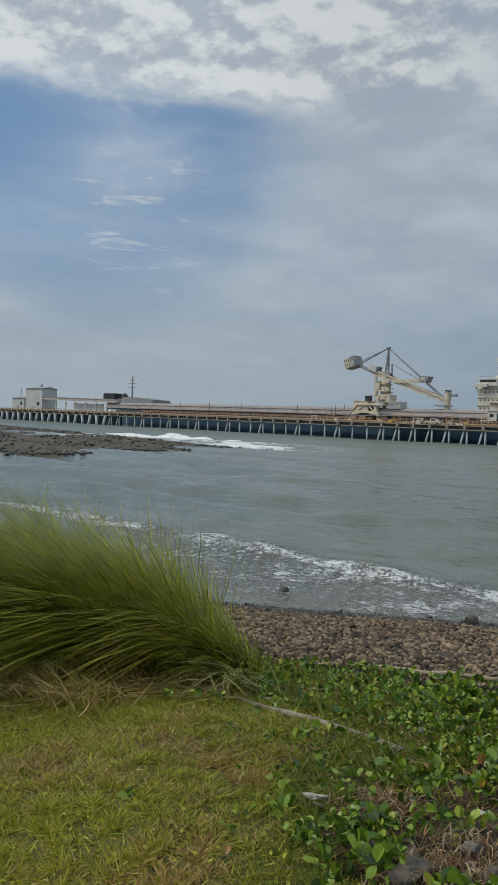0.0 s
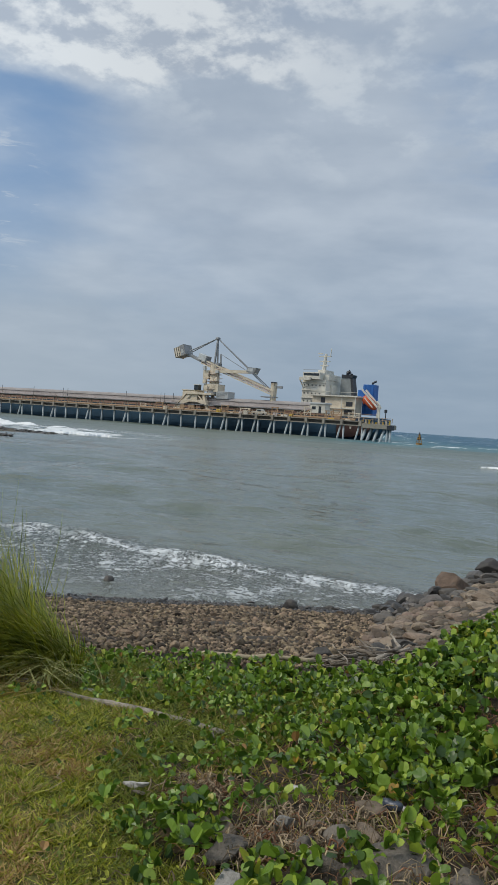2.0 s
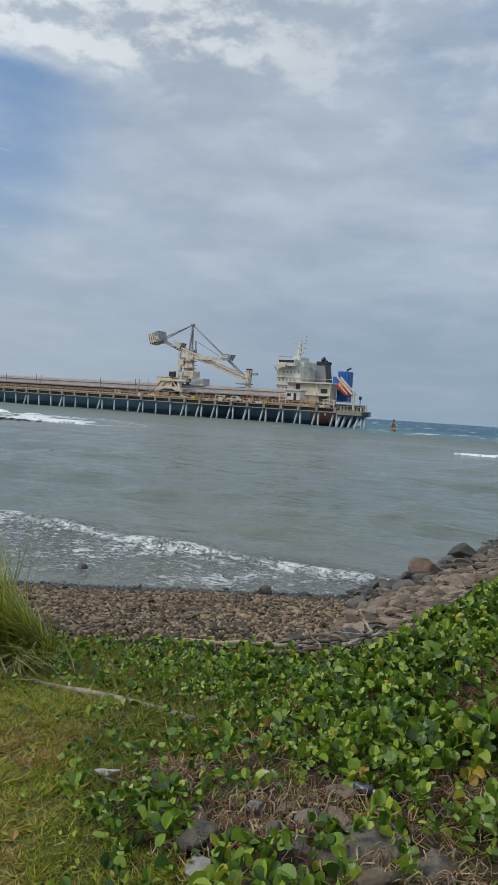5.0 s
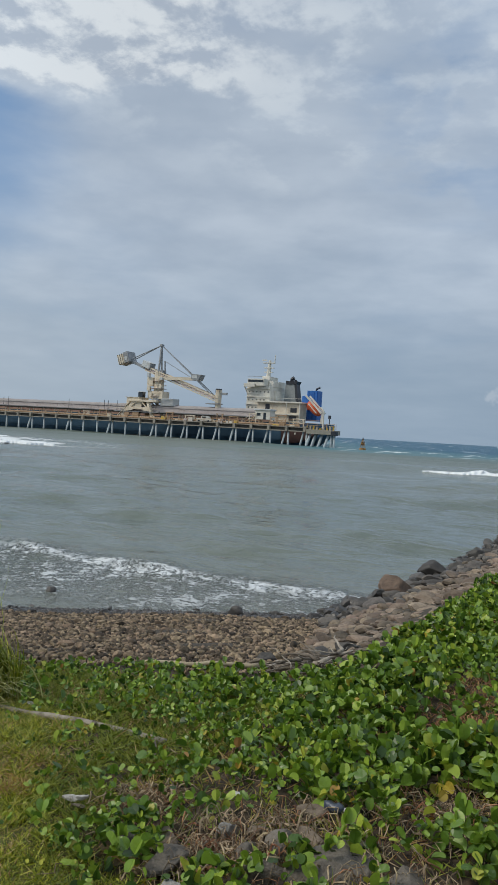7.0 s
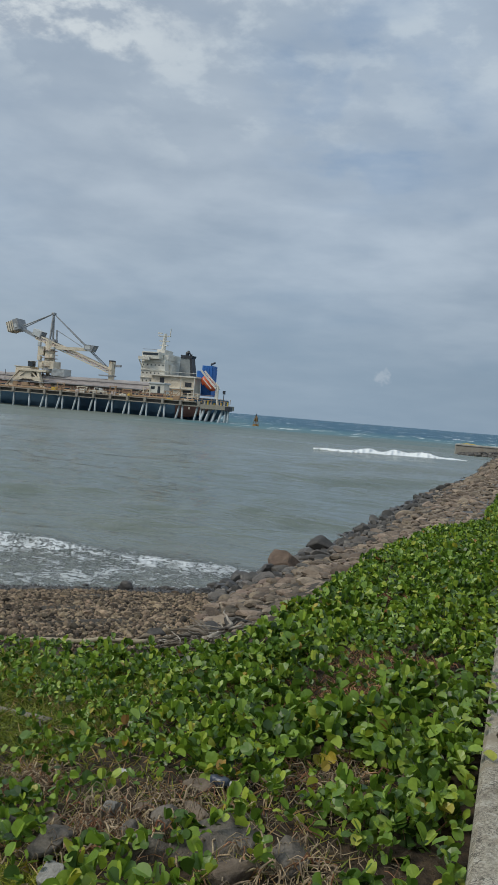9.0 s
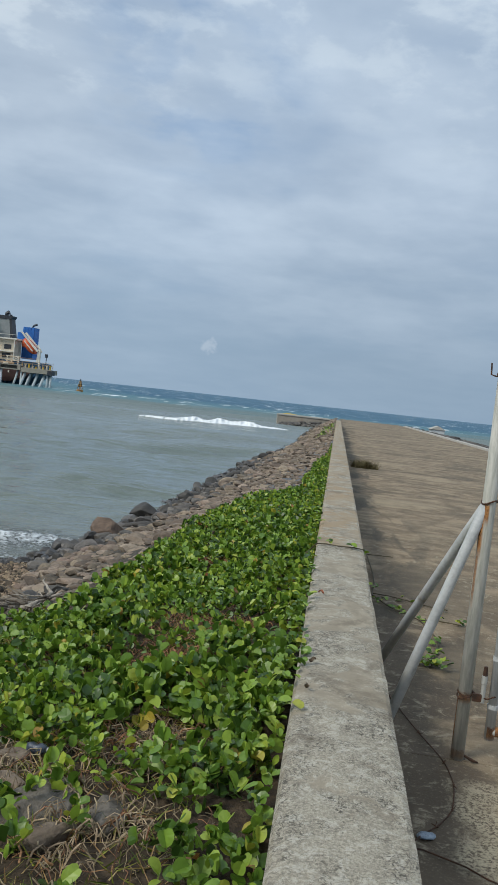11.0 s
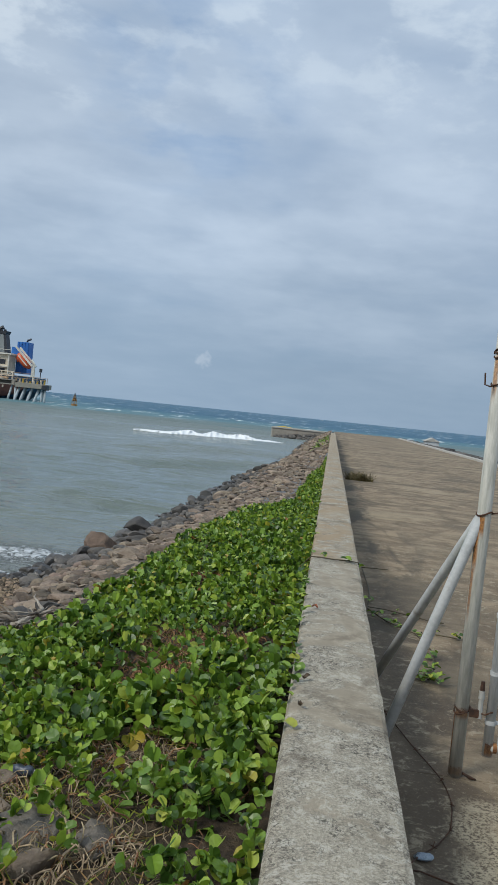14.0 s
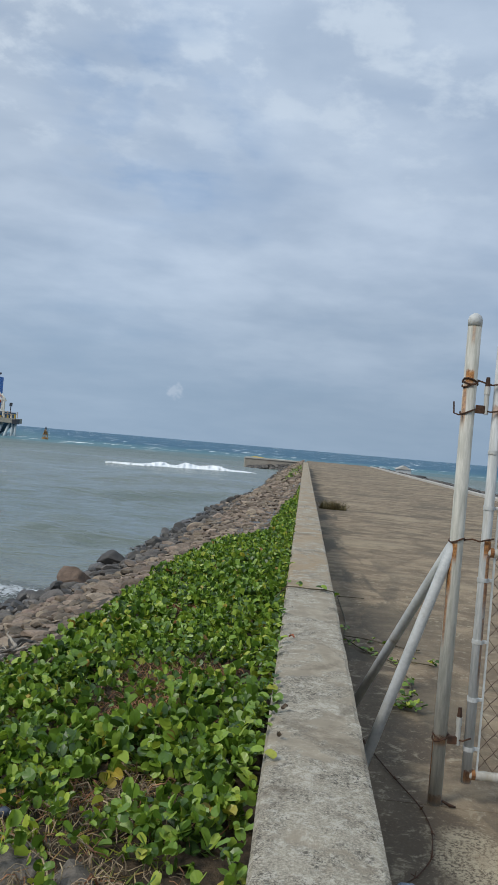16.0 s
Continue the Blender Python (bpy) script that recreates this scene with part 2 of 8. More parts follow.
def ground_surf():
    m, g, out = blank("ground_soil")
    where = g.add("ShaderNodeNewGeometry").outputs["Position"]
    x, y, z = g.split(where)
    u = inland_of(g, where)
    n1 = g.noise(where, 1.4, 5, 0.6)
    n2 = g.noise(where, 16, 5, 0.65)
    n3 = g.noise(where, 70, 4, 0.6)
    lawn = g.mix(g.span(n2, 0.3, 0.7), (0.075, 0.075, 0.018), (0.165, 0.155, 0.036))
    lawn = g.mix(g.span(n1, 0.55, 0.72), lawn, (0.15, 0.105, 0.055))
    soil = g.mix(g.span(n2, 0.3, 0.7), (0.020, 0.014, 0.008), (0.085, 0.058, 0.033))
    gravel = g.mix(g.span(n3, 0.3, 0.7), (0.030, 0.025, 0.018), (0.095, 0.08, 0.06))
    wet = g.mix(g.span(n3, 0.3, 0.7), (0.02, 0.018, 0.017), (0.07, 0.06, 0.05))
    edge = g.math("ADD", u, g.math("MULTIPLY", g.math("SUBTRACT", n1, 0.5), 1.6))
    colour = g.mix(g.span(edge, 0.4, 1.2), wet, gravel)
    colour = g.mix(g.span(edge, 5.7, 6.5), colour, soil)
    # the mown lawn lies to the left of a line from the wall's near end to the grass clump
    side = g.math("ADD", g.math("ADD", g.math("MULTIPLY", x, -0.65), g.math("MULTIPLY", y, -0.76)), 0.49)
    side = g.math("ADD", side, g.math("MULTIPLY", g.math("SUBTRACT", n1, 0.5), 0.9))
    colour = g.mix(g.math("MULTIPLY", g.span(side, -0.35, 0.25), g.span(edge, 7.2, 7.7)), colour, lawn)
    g.put(out.inputs["Base Color"], colour)
    g.put(out.inputs["Roughness"], g.span(edge, 0.3, 1.2, 0.35, 0.95))
    b = g.add("ShaderNodeBump")
    b.inputs["Strength"].default_value, b.inputs["Distance"].default_value = 0.7, 0.02
    g.put(b.inputs["Height"], g.math("ADD", n2, n3))
    g.put(out.inputs["Normal"], b.outputs[0])
    return m


def water_surf():
    m, g, out = blank("sea_water")
    where = g.add("ShaderNodeNewGeometry").outputs["Position"]
    x, y, z = g.split(where)
    u = inland_of(g, where)
    slow = g.noise(g.vmath("MULTIPLY", where, (0.02, 0.05, 1)), 1.0, 4, 0.6, 0.4)
    silt = g.mix(g.span(slow, 0.35, 0.65), (0.104, 0.134, 0.110), (0.124, 0.148, 0.118))
    silt = g.mix(g.span(u, -6.0, 0.0, 0.0, 0.6), silt, (0.165, 0.172, 0.148))
    open_sea = g.math("ADD", y, g.math("MULTIPLY", g.math("MINIMUM", g.math("ADD", x, 68.0), 0.0), 2.0))
    out_at = g.math("ADD", open_sea, g.math("MULTIPLY", g.math("SUBTRACT", slow, 0.5), 110))
    colour = g.mix(g.span(out_at, 125, 185), silt, (0.062, 0.165, 0.190))
    colour = g.mix(g.span(out_at, 170, 290), colour, (0.020, 0.098, 0.165))
    # white water: lace along the cove's edge, streaks of the swash, surf round the reef, whitecaps offshore
    tear = g.noise(where, 0.9, 5, 0.62, 0.5)
    lace = g.noise(where, 7.0, 5, 0.72, 1.0)
    wide_tear = g.noise(g.vmath("MULTIPLY", where, (0.35, 0.9, 1)), 1.0, 3, 0.6)
    line = g.math("ADD", g.math("SUBTRACT", y, 13.35), g.math("MULTIPLY", g.math("SUBTRACT", tear, 0.5), 2.6))
    bend = g.math("MULTIPLY", g.math("SINE", g.math("MULTIPLY", x, 0.42)), 0.28)
    line = g.math("ADD", line, bend)
    crest = g.math("MULTIPLY", g.span(line, -1.1, -0.1), g.span(line, 0.02, 0.3, 1.0, 0.0))
    crest = g.math("MULTIPLY", crest, g.span(g.math("ADD", x, g.math("MULTIPLY", tear, 8)), -27, -18))
    trail = g.math("MULTIPLY", g.span(line, -4.6, -0.8), g.span(line, 0.0, 1.0, 1.0, 0.0))
    trail = g.math("MULTIPLY", g.math("MULTIPLY", trail, g.span(u, -9.0, -2.5)), g.span(u, -2.2, -0.9, 1.0, g.span(x, -12.0, -8.0, 0.15, 0.85)))
    foam = g.math("MULTIPLY", crest, g.span(g.math("ADD", lace, g.math("MULTIPLY", g.math("SUBTRACT", wide_tear, 0.5), 0.5)), 0.40, 0.56, 0.0, 0.84))
    foam = g.math("MAXIMUM", foam, g.math("MULTIPLY", trail, g.span(g.math("ADD", lace, g.math("MULTIPLY", g.math("SUBTRACT", tear, 0.5), 0.5)), 0.45, 0.60, 0.0, 0.72)))
    edge = g.math("MULTIPLY", g.span(u, -0.7, -0.1), g.span(lace, 0.56, 0.68, 0.0, 0.30))
    foam = g.math("MAXIMUM", foam, edge)
    streak = g.noise(g.vmath("MULTIPLY", where, (0.16, 0.5, 1)), 1.0, 5, 0.65, 0.8)
    reef_off = g.vmath("MULTIPLY", g.vmath("SUBTRACT", where, (-90, 74, 0)), (1 / 34, 1 / 17, 0))
    near_reef = g.vmath("DOT_PRODUCT", reef_off, reef_off)
    surf_mask = g.math("MULTIPLY", g.span(near_reef, 0.3, 1.1, 1.0, 0.0), g.span(streak, 0.45, 0.58, 0.0, 0.9))
    foam = g.math("MAXIMUM", foam, surf_mask)
    caps = g.noise(g.vmath("MULTIPLY", where, (0.13, 0.10, 1)), 1.0, 6, 0.70, 0.4)
    caps = g.math("MULTIPLY", g.span(caps, 0.585, 0.625, 0.0, 0.95), g.span(out_at, 120, 190))
    foam = g.math("MAXIMUM", foam, caps)
    colour = g.mix(foam, colour, (0.80, 0.83, 0.84))
    g.put(out.inputs["Base Color"], colour)
    g.put(out.inputs["Roughness"], g.math("ADD", g.span(y, 35, 150, 0.09, 0.42), g.math("MULTIPLY", foam, 0.5)))
    g.put(out.inputs["Specular IOR Level"], g.span(out_at, 90, 260, 0.55, 0.14))
    out.inputs["IOR"].default_value = 1.33
    b = g.add("ShaderNodeBump")
    b.inputs["Strength"].default_value, b.inputs["Distance"].default_value = 1.0, 0.17
    ripple = g.noise(g.vmath("MULTIPLY", where, (0.85, 1.2, 1)), 1.9, 5, 0.6, 0.3)
    chop = g.noise(g.vmath("MULTIPLY", where, (0.13, 0.26, 1)), 1.0, 3, 0.5, 0.3)
    swell = g.noise(g.vmath("MULTIPLY", where, (0.35, 0.75, 1)), 1.0, 2, 0.5, 0.3)
    dash = g.noise(g.vmath("MULTIPLY", where, (0.55, 1.1, 1)), 0.9, 4, 0.55, 0.4)
    height = g.math("ADD", g.math("MULTIPLY", ripple, 0.50), g.math("ADD", g.math("MULTIPLY", chop, 1.0), g.math("ADD", g.math("MULTIPLY", swell, 0.5), g.math("MULTIPLY", dash, 1.1))))
    g.put(b.inputs["Height"], g.math("ADD", height, g.math("MULTIPLY", foam, 0.6)))
    g.put(out.inputs["Normal"], b.outputs[0])
    return m


def road_surf():
    """Old brushed concrete: brown-grey, blotched, with worn pale patches, dark stains and a darker strip by the wall.
    """
    m, g, out = blank("road_concrete")
    where = g.add("ShaderNodeNewGeometry").outputs["Position"]
    x, y, z = g.split(where)
    wide = g.noise(g.vmath("MULTIPLY", where, (0.55, 0.9, 1)), 0.6, 5, 0.62, 0.3)
    blot = g.noise(where, 2.2, 6, 0.60, 0.5)
    brush = g.noise(g.vmath("MULTIPLY", where, (0.42, 1.45, 1)), 1.0, 8, 0.72, 1.2)
    fine = g.noise(where, 60, 5, 0.75)
    spot = g.noise(where, 9.0, 6, 0.72, 0.6)
    colour = g.mix(g.span(blot, 0.34, 0.64), (0.150, 0.108, 0.066), (0.300, 0.228, 0.144))
    colour = g.mix(g.span(brush, 0.47, 0.62, 0.0, 0.62), colour, (0.105, 0.080, 0.050))
    colour = g.mix(g.span(wide, 0.53, 0.66, 0.0, 0.6), colour, (0.361, 0.291, 0.188))
    colour = g.mix(g.span(wide, 0.36, 0.47, 0.75, 0.0), colour, (0.089, 0.070, 0.045))
    # darker strip beside the wall and gate with pale worn spots, thinning out along the pier
    wallside_edge = g.math("ADD", x, g.math("ADD", g.math("MULTIPLY", g.math("SUBTRACT", blot, 0.5), 1.6), g.math("MULTIPLY", g.math("SUBTRACT", spot, 0.5), 0.7)))
    wallside_dark = g.math("MULTIPLY", g.span(y, 5.5, 9.5, 1.0, 0.0), g.span(wallside_edge, 0.70, 0.92, 0.80, 0.0))
    colour = g.mix(wallside_dark, colour, (0.098, 0.073, 0.048))
    colour = g.mix(g.math("MULTIPLY", g.span(y, 7.0, 14.0, 1.0, 0.25), g.span(spot, 0.53, 0.64, 0.0, 0.7)), colour, (0.377, 0.321, 0.224))
    colour = g.mix(g.span(fine, 0.56, 0.70, 0.0, 0.55), colour, (0.408, 0.341, 0.237))
    colour = g.mix(g.span(fine, 0.32, 0.43, 0.5, 0.0), colour, (0.078, 0.061, 0.041))
    # a patch of bare rough aggregate past the gate post
    off = g.vmath("MULTIPLY", g.vmath("SUBTRACT", where, (1.15, 2.95, 0)), (1.7, 1.2, 0))
    bare = g.math("ADD", g.vmath("DOT_PRODUCT", off, off), g.math("MULTIPLY", g.math("SUBTRACT", blot, 0.5), 2.2))
    colour = g.mix(g.math("MULTIPLY", g.span(bare, 0.25, 0.75, 0.85, 0.0), g.span(fine, 0.40, 0.56)), colour, (0.440, 0.375, 0.255))
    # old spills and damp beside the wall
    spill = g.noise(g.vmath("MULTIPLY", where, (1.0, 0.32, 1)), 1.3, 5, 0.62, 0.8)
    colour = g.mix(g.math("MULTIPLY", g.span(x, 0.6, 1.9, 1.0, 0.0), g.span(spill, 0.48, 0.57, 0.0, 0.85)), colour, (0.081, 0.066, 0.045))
    g.put(out.inputs["Base Color"], colour)
    out.inputs["Roughness"].default_value = 0.93
    b = g.add("ShaderNodeBump")
    b.inputs["Strength"].default_value, b.inputs["Distance"].default_value = 0.5, 0.012
    g.put(b.inputs["Height"], g.math("ADD", fine, g.math("MULTIPLY", blot, 2.0)))
    g.put(out.inputs["Normal"], b.outputs[0])
    return m


def wall_surf():
    """Worn concrete: a smooth skin where it lasts, dark pitted aggregate where it has gone."""
    m, g, out = blank("worn_concrete")
    where = g.add("ShaderNodeNewGeometry").outputs["Position"]
    x, y, z = g.split(where)
    wide = g.noise(where, 1.9, 5, 0.62)
    mid = g.noise(where, 7, 6, 0.66, 0.4)
    fine = g.noise(where, 110, 4, 0.75)
    crack = g.math("ABSOLUTE", g.math("SUBTRACT", g.noise(where, 42, 3, 0.60, 1.2), 0.5))
    hole = g.noise(where, 60, 3, 0.58, 0.8)
    pits = g.math("MAXIMUM", g.span(crack, 0.010, 0.035, 0.9, 0.0), g.span(hole, 0.57, 0.63))
    pits = g.math("MULTIPLY", pits, g.span(g.noise(where, 6.5, 4, 0.6, 0.6), 0.40, 0.60, 0.10, 1.0))
    skin = g.mix(g.span(mid, 0.33, 0.67), (0.270, 0.230, 0.168), (0.405, 0.352, 0.262))
    # the older stretches past the joint are browner
    skin = g.mix(g.math("MULTIPLY", g.span(y, 6.05, 6.2), g.span(g.noise(where, 1.6, 5, 0.65), 0.36, 0.56)), skin, (0.323, 0.244, 0.152))
    bare = g.mix(g.span(fine, 0.3, 0.7), (0.235, 0.205, 0.155), (0.520, 0.470, 0.365))
    bare = g.mix(g.span(g.noise(where, 20, 6, 0.74, 0.6), 0.50, 0.60, 0.0, 0.70), bare, (0.560, 0.520, 0.430))
    bare = g.mix(g.math("MULTIPLY", pits, 0.85), bare, (0.070, 0.060, 0.046))
    worn = g.math("ADD", wide, g.math("MULTIPLY", g.math("SUBTRACT", mid, 0.5), 0.9))
    worn = g.span(g.math("ADD", worn, g.math("ADD", g.span(y, 2.3, 3.3, 0.14, 0.07), g.span(y, 5.8, 6.4, 0.0, -0.10))), 0.45, 0.58)
    colour = g.mix(worn, skin, bare)
    colour = g.mix(g.span(g.noise(where, 3.1, 5, 0.7, 0.5), 0.54, 0.68, 0.0, 0.62), colour, (0.150, 0.120, 0.082))
    colour = g.mix(g.span(fine, 0.62, 0.72, 0.0, 0.3), colour, (0.480, 0.425, 0.330))
    g.put(out.inputs["Base Color"], colour)
    out.inputs["Roughness"].default_value = 0.92
    b = g.add("ShaderNodeBump")
    b.inputs["Strength"].default_value, b.inputs["Distance"].default_value = 0.6, 0.012
    g.put(b.inputs["Height"], g.math("MULTIPLY", g.math("ADD", fine, g.math("MULTIPLY", pits, -0.6)), g.math("ADD", 0.15, worn)))
    g.put(out.inputs["Normal"], b.outputs[0])
    return m


M_GROUND = ground_surf()
M_WATER = water_surf()
M_FOAM = surf("white_foam", (0.72, 0.76, 0.78), (0.86, 0.88, 0.88), 3, 0.7, 0.6, 12)
M_WALL = wall_surf()
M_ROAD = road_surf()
M_KERB = surf("kerb_concrete", (0.38, 0.36, 0.32), (0.50, 0.48, 0.43), 1.2, 0.9, 0.3, 30)
M_PEBBLE = surf("beach_pebble", (0.082, 0.058, 0.036), (0.265, 0.198, 0.128), 9, 0.85, 0.5, 60, spread=0.75, by="island")
M_PEBBLE_ONE = surf("beach_pebble_single", (0.082, 0.058, 0.036), (0.265, 0.198, 0.128), 9, 0.85, 0.5, 60, spread=0.75)
M_WET = surf("wet_pebble", (0.035, 0.032, 0.03), (0.085, 0.075, 0.065), 6, 0.35, 0.3, 40, spread=0.4, by="island")
M_PITCH = surf("pitching_stone", (0.110, 0.085, 0.062), (0.290, 0.228, 0.166), 4, 0.9, 0.6, 26, (0.165, 0.118, 0.088), (0.5, 0.7), 1.1, spread=0.38, by="island")
M_PITCH_ONE = surf("pitching_stone_single", (0.110, 0.085, 0.062), (0.290, 0.228, 0.166), 4, 0.9, 0.6, 26, (0.165, 0.118, 0.088), (0.5, 0.7), 1.1, spread=0.38)
M_DARKPITCH = surf("dark_slope_stone", (0.055, 0.050, 0.045), (0.145, 0.13, 0.113), 4, 0.8, 0.6, 20, (0.035, 0.034, 0.033), (0.56, 0.7), 1.6, spread=0.45, by="island")
M_BROWN_ROCK = surf("brown_rock", (0.105, 0.078, 0.055), (0.21, 0.165, 0.12), 8, 0.88, 0.6, 34, (0.06, 0.05, 0.04), (0.54, 0.68), 5)
M_TOE = surf("dark_boulder", (0.030, 0.028, 0.026), (0.095, 0.086, 0.076), 4, 0.6, 0.6, 18, spread=0.35)
M_RED = surf("reddish_boulder", (0.080, 0.055, 0.041), (0.200, 0.142, 0.103), 7, 0.9, 0.9, 16, (0.08, 0.07, 0.06), (0.56, 0.7), 2.0)
M_MORTAR = surf("mortar", (0.135, 0.104, 0.076), (0.245, 0.195, 0.148), 3, 0.95, 0.6, 22, (0.07, 0.06, 0.05), (0.52, 0.68), 2.5)
M_GREY_ROCK = surf("grey_rock", (0.085, 0.073, 0.058), (0.205, 0.178, 0.145), 8, 0.9, 0.7, 34, (0.06, 0.05, 0.04), (0.53, 0.68), 5)
M_PALE_ROCK = surf("pale_rock", (0.17, 0.16, 0.145), (0.36, 0.35, 0.32), 11, 0.88, 0.7, 40, (0.10, 0.09, 0.07), (0.54, 0.68), 6)
M_WOOD = surf("weathered_driftwood", (0.10, 0.08, 0.058), (0.235, 0.20, 0.155), 9, 0.85, 0.6, 60, spread=0.15)
M_GREYWOOD = surf("grey_driftwood", (0.17, 0.145, 0.11), (0.40, 0.355, 0.29), 14, 0.88, 0.6, 60, (0.07, 0.06, 0.045), (0.52, 0.66), 7)
M_BLEACHED = surf("bleached_driftwood", (0.24, 0.205, 0.16), (0.46, 0.41, 0.34), 12, 0.85, 0.6, 60)
M_SUNWOOD = surf("sun_bleached_wood", (0.30, 0.275, 0.24), (0.60, 0.56, 0.50), 14, 0.85, 0.6, 60, (0.12, 0.10, 0.08), (0.56, 0.70), 9)
M_BAMBOO = surf("dry_bamboo", (0.30, 0.24, 0.15), (0.44, 0.37, 0.25), 9, 0.7, 0.3, 60)
M_STEM = surf("dry_stem", (0.110, 0.046, 0.022), (0.36, 0.185, 0.090), 20, 0.8, 0.2, 90, spread=0.4, by="island")
M_TWIG = surf("bleached_stem", (0.15, 0.105, 0.062), (0.42, 0.33, 0.21), 20, 0.85, 0.2, 90, spread=0.45, by="island")
M_WEED = surf("withered_weed", (0.050, 0.045, 0.018), (0.170, 0.135, 0.055), 8, 0.85, 0.2, 60, spread=0.4, by="island")
M_RUNNER = surf("brown_runner", (0.045, 0.036, 0.020), (0.11, 0.088, 0.045), 20, 0.7, 0.2, 90)
LEAF_TONES = [(0.0, (0.026, 0.062, 0.009)), (0.30, (0.088, 0.172, 0.020)), (0.70, (0.205, 0.325, 0.040)), (0.94, (0.320, 0.415, 0.060)), (0.980, (0.34, 0.36, 0.05)), (0.994, (0.42, 0.30, 0.05)), (1.0, (0.24, 0.10, 0.05))]
M_LEAF = leaf_surf("vine_leaf", LEAF_TONES, 0.40, through=0.16)
M_LEAF_ONE = leaf_surf("vine_leaf_single", LEAF_TONES[:5], 0.40, by="object", through=0.16)
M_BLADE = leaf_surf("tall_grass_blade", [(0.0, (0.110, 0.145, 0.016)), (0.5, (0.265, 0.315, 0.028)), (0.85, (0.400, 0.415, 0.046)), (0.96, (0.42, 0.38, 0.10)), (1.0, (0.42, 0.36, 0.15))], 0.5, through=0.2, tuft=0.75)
M_STRAW = leaf_surf("dry_straw", [(0.0, (0.24, 0.145, 0.066)), (0.6, (0.46, 0.32, 0.15)), (1.0, (0.64, 0.51, 0.28))], 0.8)
# lighter green for the front blades, with sunlight put into the colour
M_LIT_BLADE = leaf_surf("sunlit_arching_blade", [(0.0, (0.13, 0.20, 0.035)), (0.5, (0.27, 0.37, 0.075)), (1.0, (0.44, 0.50, 0.16))], 0.5, through=0.2)
M_FRINGE = leaf_surf("rough_grass_blade", [(0.0, (0.070, 0.105, 0.014)), (0.5, (0.190, 0.240, 0.030)), (1.0, (0.330, 0.340, 0.060))], 0.6)
# brighter copy of the dry straw, sunlight put into its tan
M_LIT_STRAW = leaf_surf("sunlit_straw", [(0.0, (0.34, 0.24, 0.10)), (0.6, (0.60, 0.46, 0.21)), (1.0, (0.78, 0.66, 0.38))], 0.8)
M_PALE_BLADE = leaf_surf("pale_grass_blade", [(0.0, (0.20, 0.22, 0.06)), (0.5, (0.36, 0.38, 0.15)), (1.0, (0.55, 0.52, 0.29))], 0.6)
M_RUSSET = leaf_surf("russet_straw", [(0.0, (0.20, 0.085, 0.032)), (0.6, (0.40, 0.21, 0.09)), (1.0, (0.55, 0.36, 0.18))], 0.8)
M_LAWN = leaf_surf("lawn_blade", [(0.0, (0.130, 0.170, 0.018)), (0.4, (0.350, 0.385, 0.042)), (0.8, (0.510, 0.500, 0.066)), (1.0, (0.42, 0.35, 0.13))], 0.6)
M_GALV = surf("galvanised_pipe", (0.33, 0.325, 0.295), (0.52, 0.51, 0.475), 9, 0.6, 0.1, 80, (0.33, 0.30, 0.235), (0.50, 0.66), 16, metal=0.05, stretch=(1, 1, 0.12))
M_PIPE = surf("dull_pipe", (0.40, 0.41, 0.40), (0.56, 0.565, 0.55), 6, 0.6, 0.1, 80, (0.30, 0.27, 0.22), (0.58, 0.74), 4, metal=0.05)
M_POST = rusting_pipe("rust_streaked_post", (0.36, 0.353, 0.305), (0.53, 0.515, 0.455), ((250, 40, 2.02, 2.11, 1.0), (215, 22, 1.80, 2.04, 0.8), (228, 42, 1.16, 1.275, 1.0), (212, 26, 0.97, 1.20, 1.0), (205, 13, 0.72, 1.02, 0.8),
                                                                                              (178, 20, 0.0, 0.31, 1.0), (258, 60, 0.285, 0.335, 0.8), (255, 14, 2.22, 2.33, 0.5), (250, 90, 0.0, 0.05, 0.5)))
M_STILE = rusting_pipe("rust_streaked_stile", (0.39, 0.40, 0.39), (0.55, 0.555, 0.54), ((300, 60, 1.19, 1.30, 1.0), (308, 34, 0.88, 1.22, 0.9), (312, 22, 0.50, 0.92, 0.7), (280, 60, 0.11, 0.18, 0.9), (250, 60, 1.88, 1.95, 0.6)))
M_RUST = surf("rust", (0.17, 0.070, 0.026), (0.36, 0.165, 0.055), 25, 0.9, 0.5, 120)
M_DARK_RUST = surf("dark_rust", (0.032, 0.018, 0.011), (0.105, 0.046, 0.022), 25, 0.85, 0.5, 120)
M_WIRE = surf("rusty_wire", (0.075, 0.05, 0.034), (0.19, 0.135, 0.095), 40, 0.7, 0.1, 120, metal=0.4)
M_PILE = surf("pile_concrete", (0.36, 0.41, 0.43), (0.50, 0.54, 0.55), 0.6, 0.85, 0.2, 6, spread=0.12)
M_PALE_PILE = surf("pale_pile_concrete", (0.42, 0.47, 0.49), (0.56, 0.60, 0.61), 0.6, 0.85, 0.2, 6, (0.30, 0.31, 0.30), (0.58, 0.72), 0.8)
M_DECK = surf("jetty_concrete", (0.235, 0.215, 0.175), (0.345, 0.315, 0.265), 0.5, 0.9, 0.2, 6, (0.26, 0.19, 0.13), (0.56, 0.72), 0.5, spread=0.08)
# jetty concrete darkened in colour for the shade inside the bays
M_BAY_SHADE = surf("bay_recess_shade", (0.075, 0.07, 0.062), (0.13, 0.12, 0.105), 0.5, 0.9, 0.2, 6)
M_GALLERY = surf("conveyor_cladding", (0.44, 0.38, 0.36), (0.58, 0.52, 0.50), 0.35, 0.75, 0.1, 6, (0.26, 0.17, 0.13), (0.56, 0.7), 0.4)
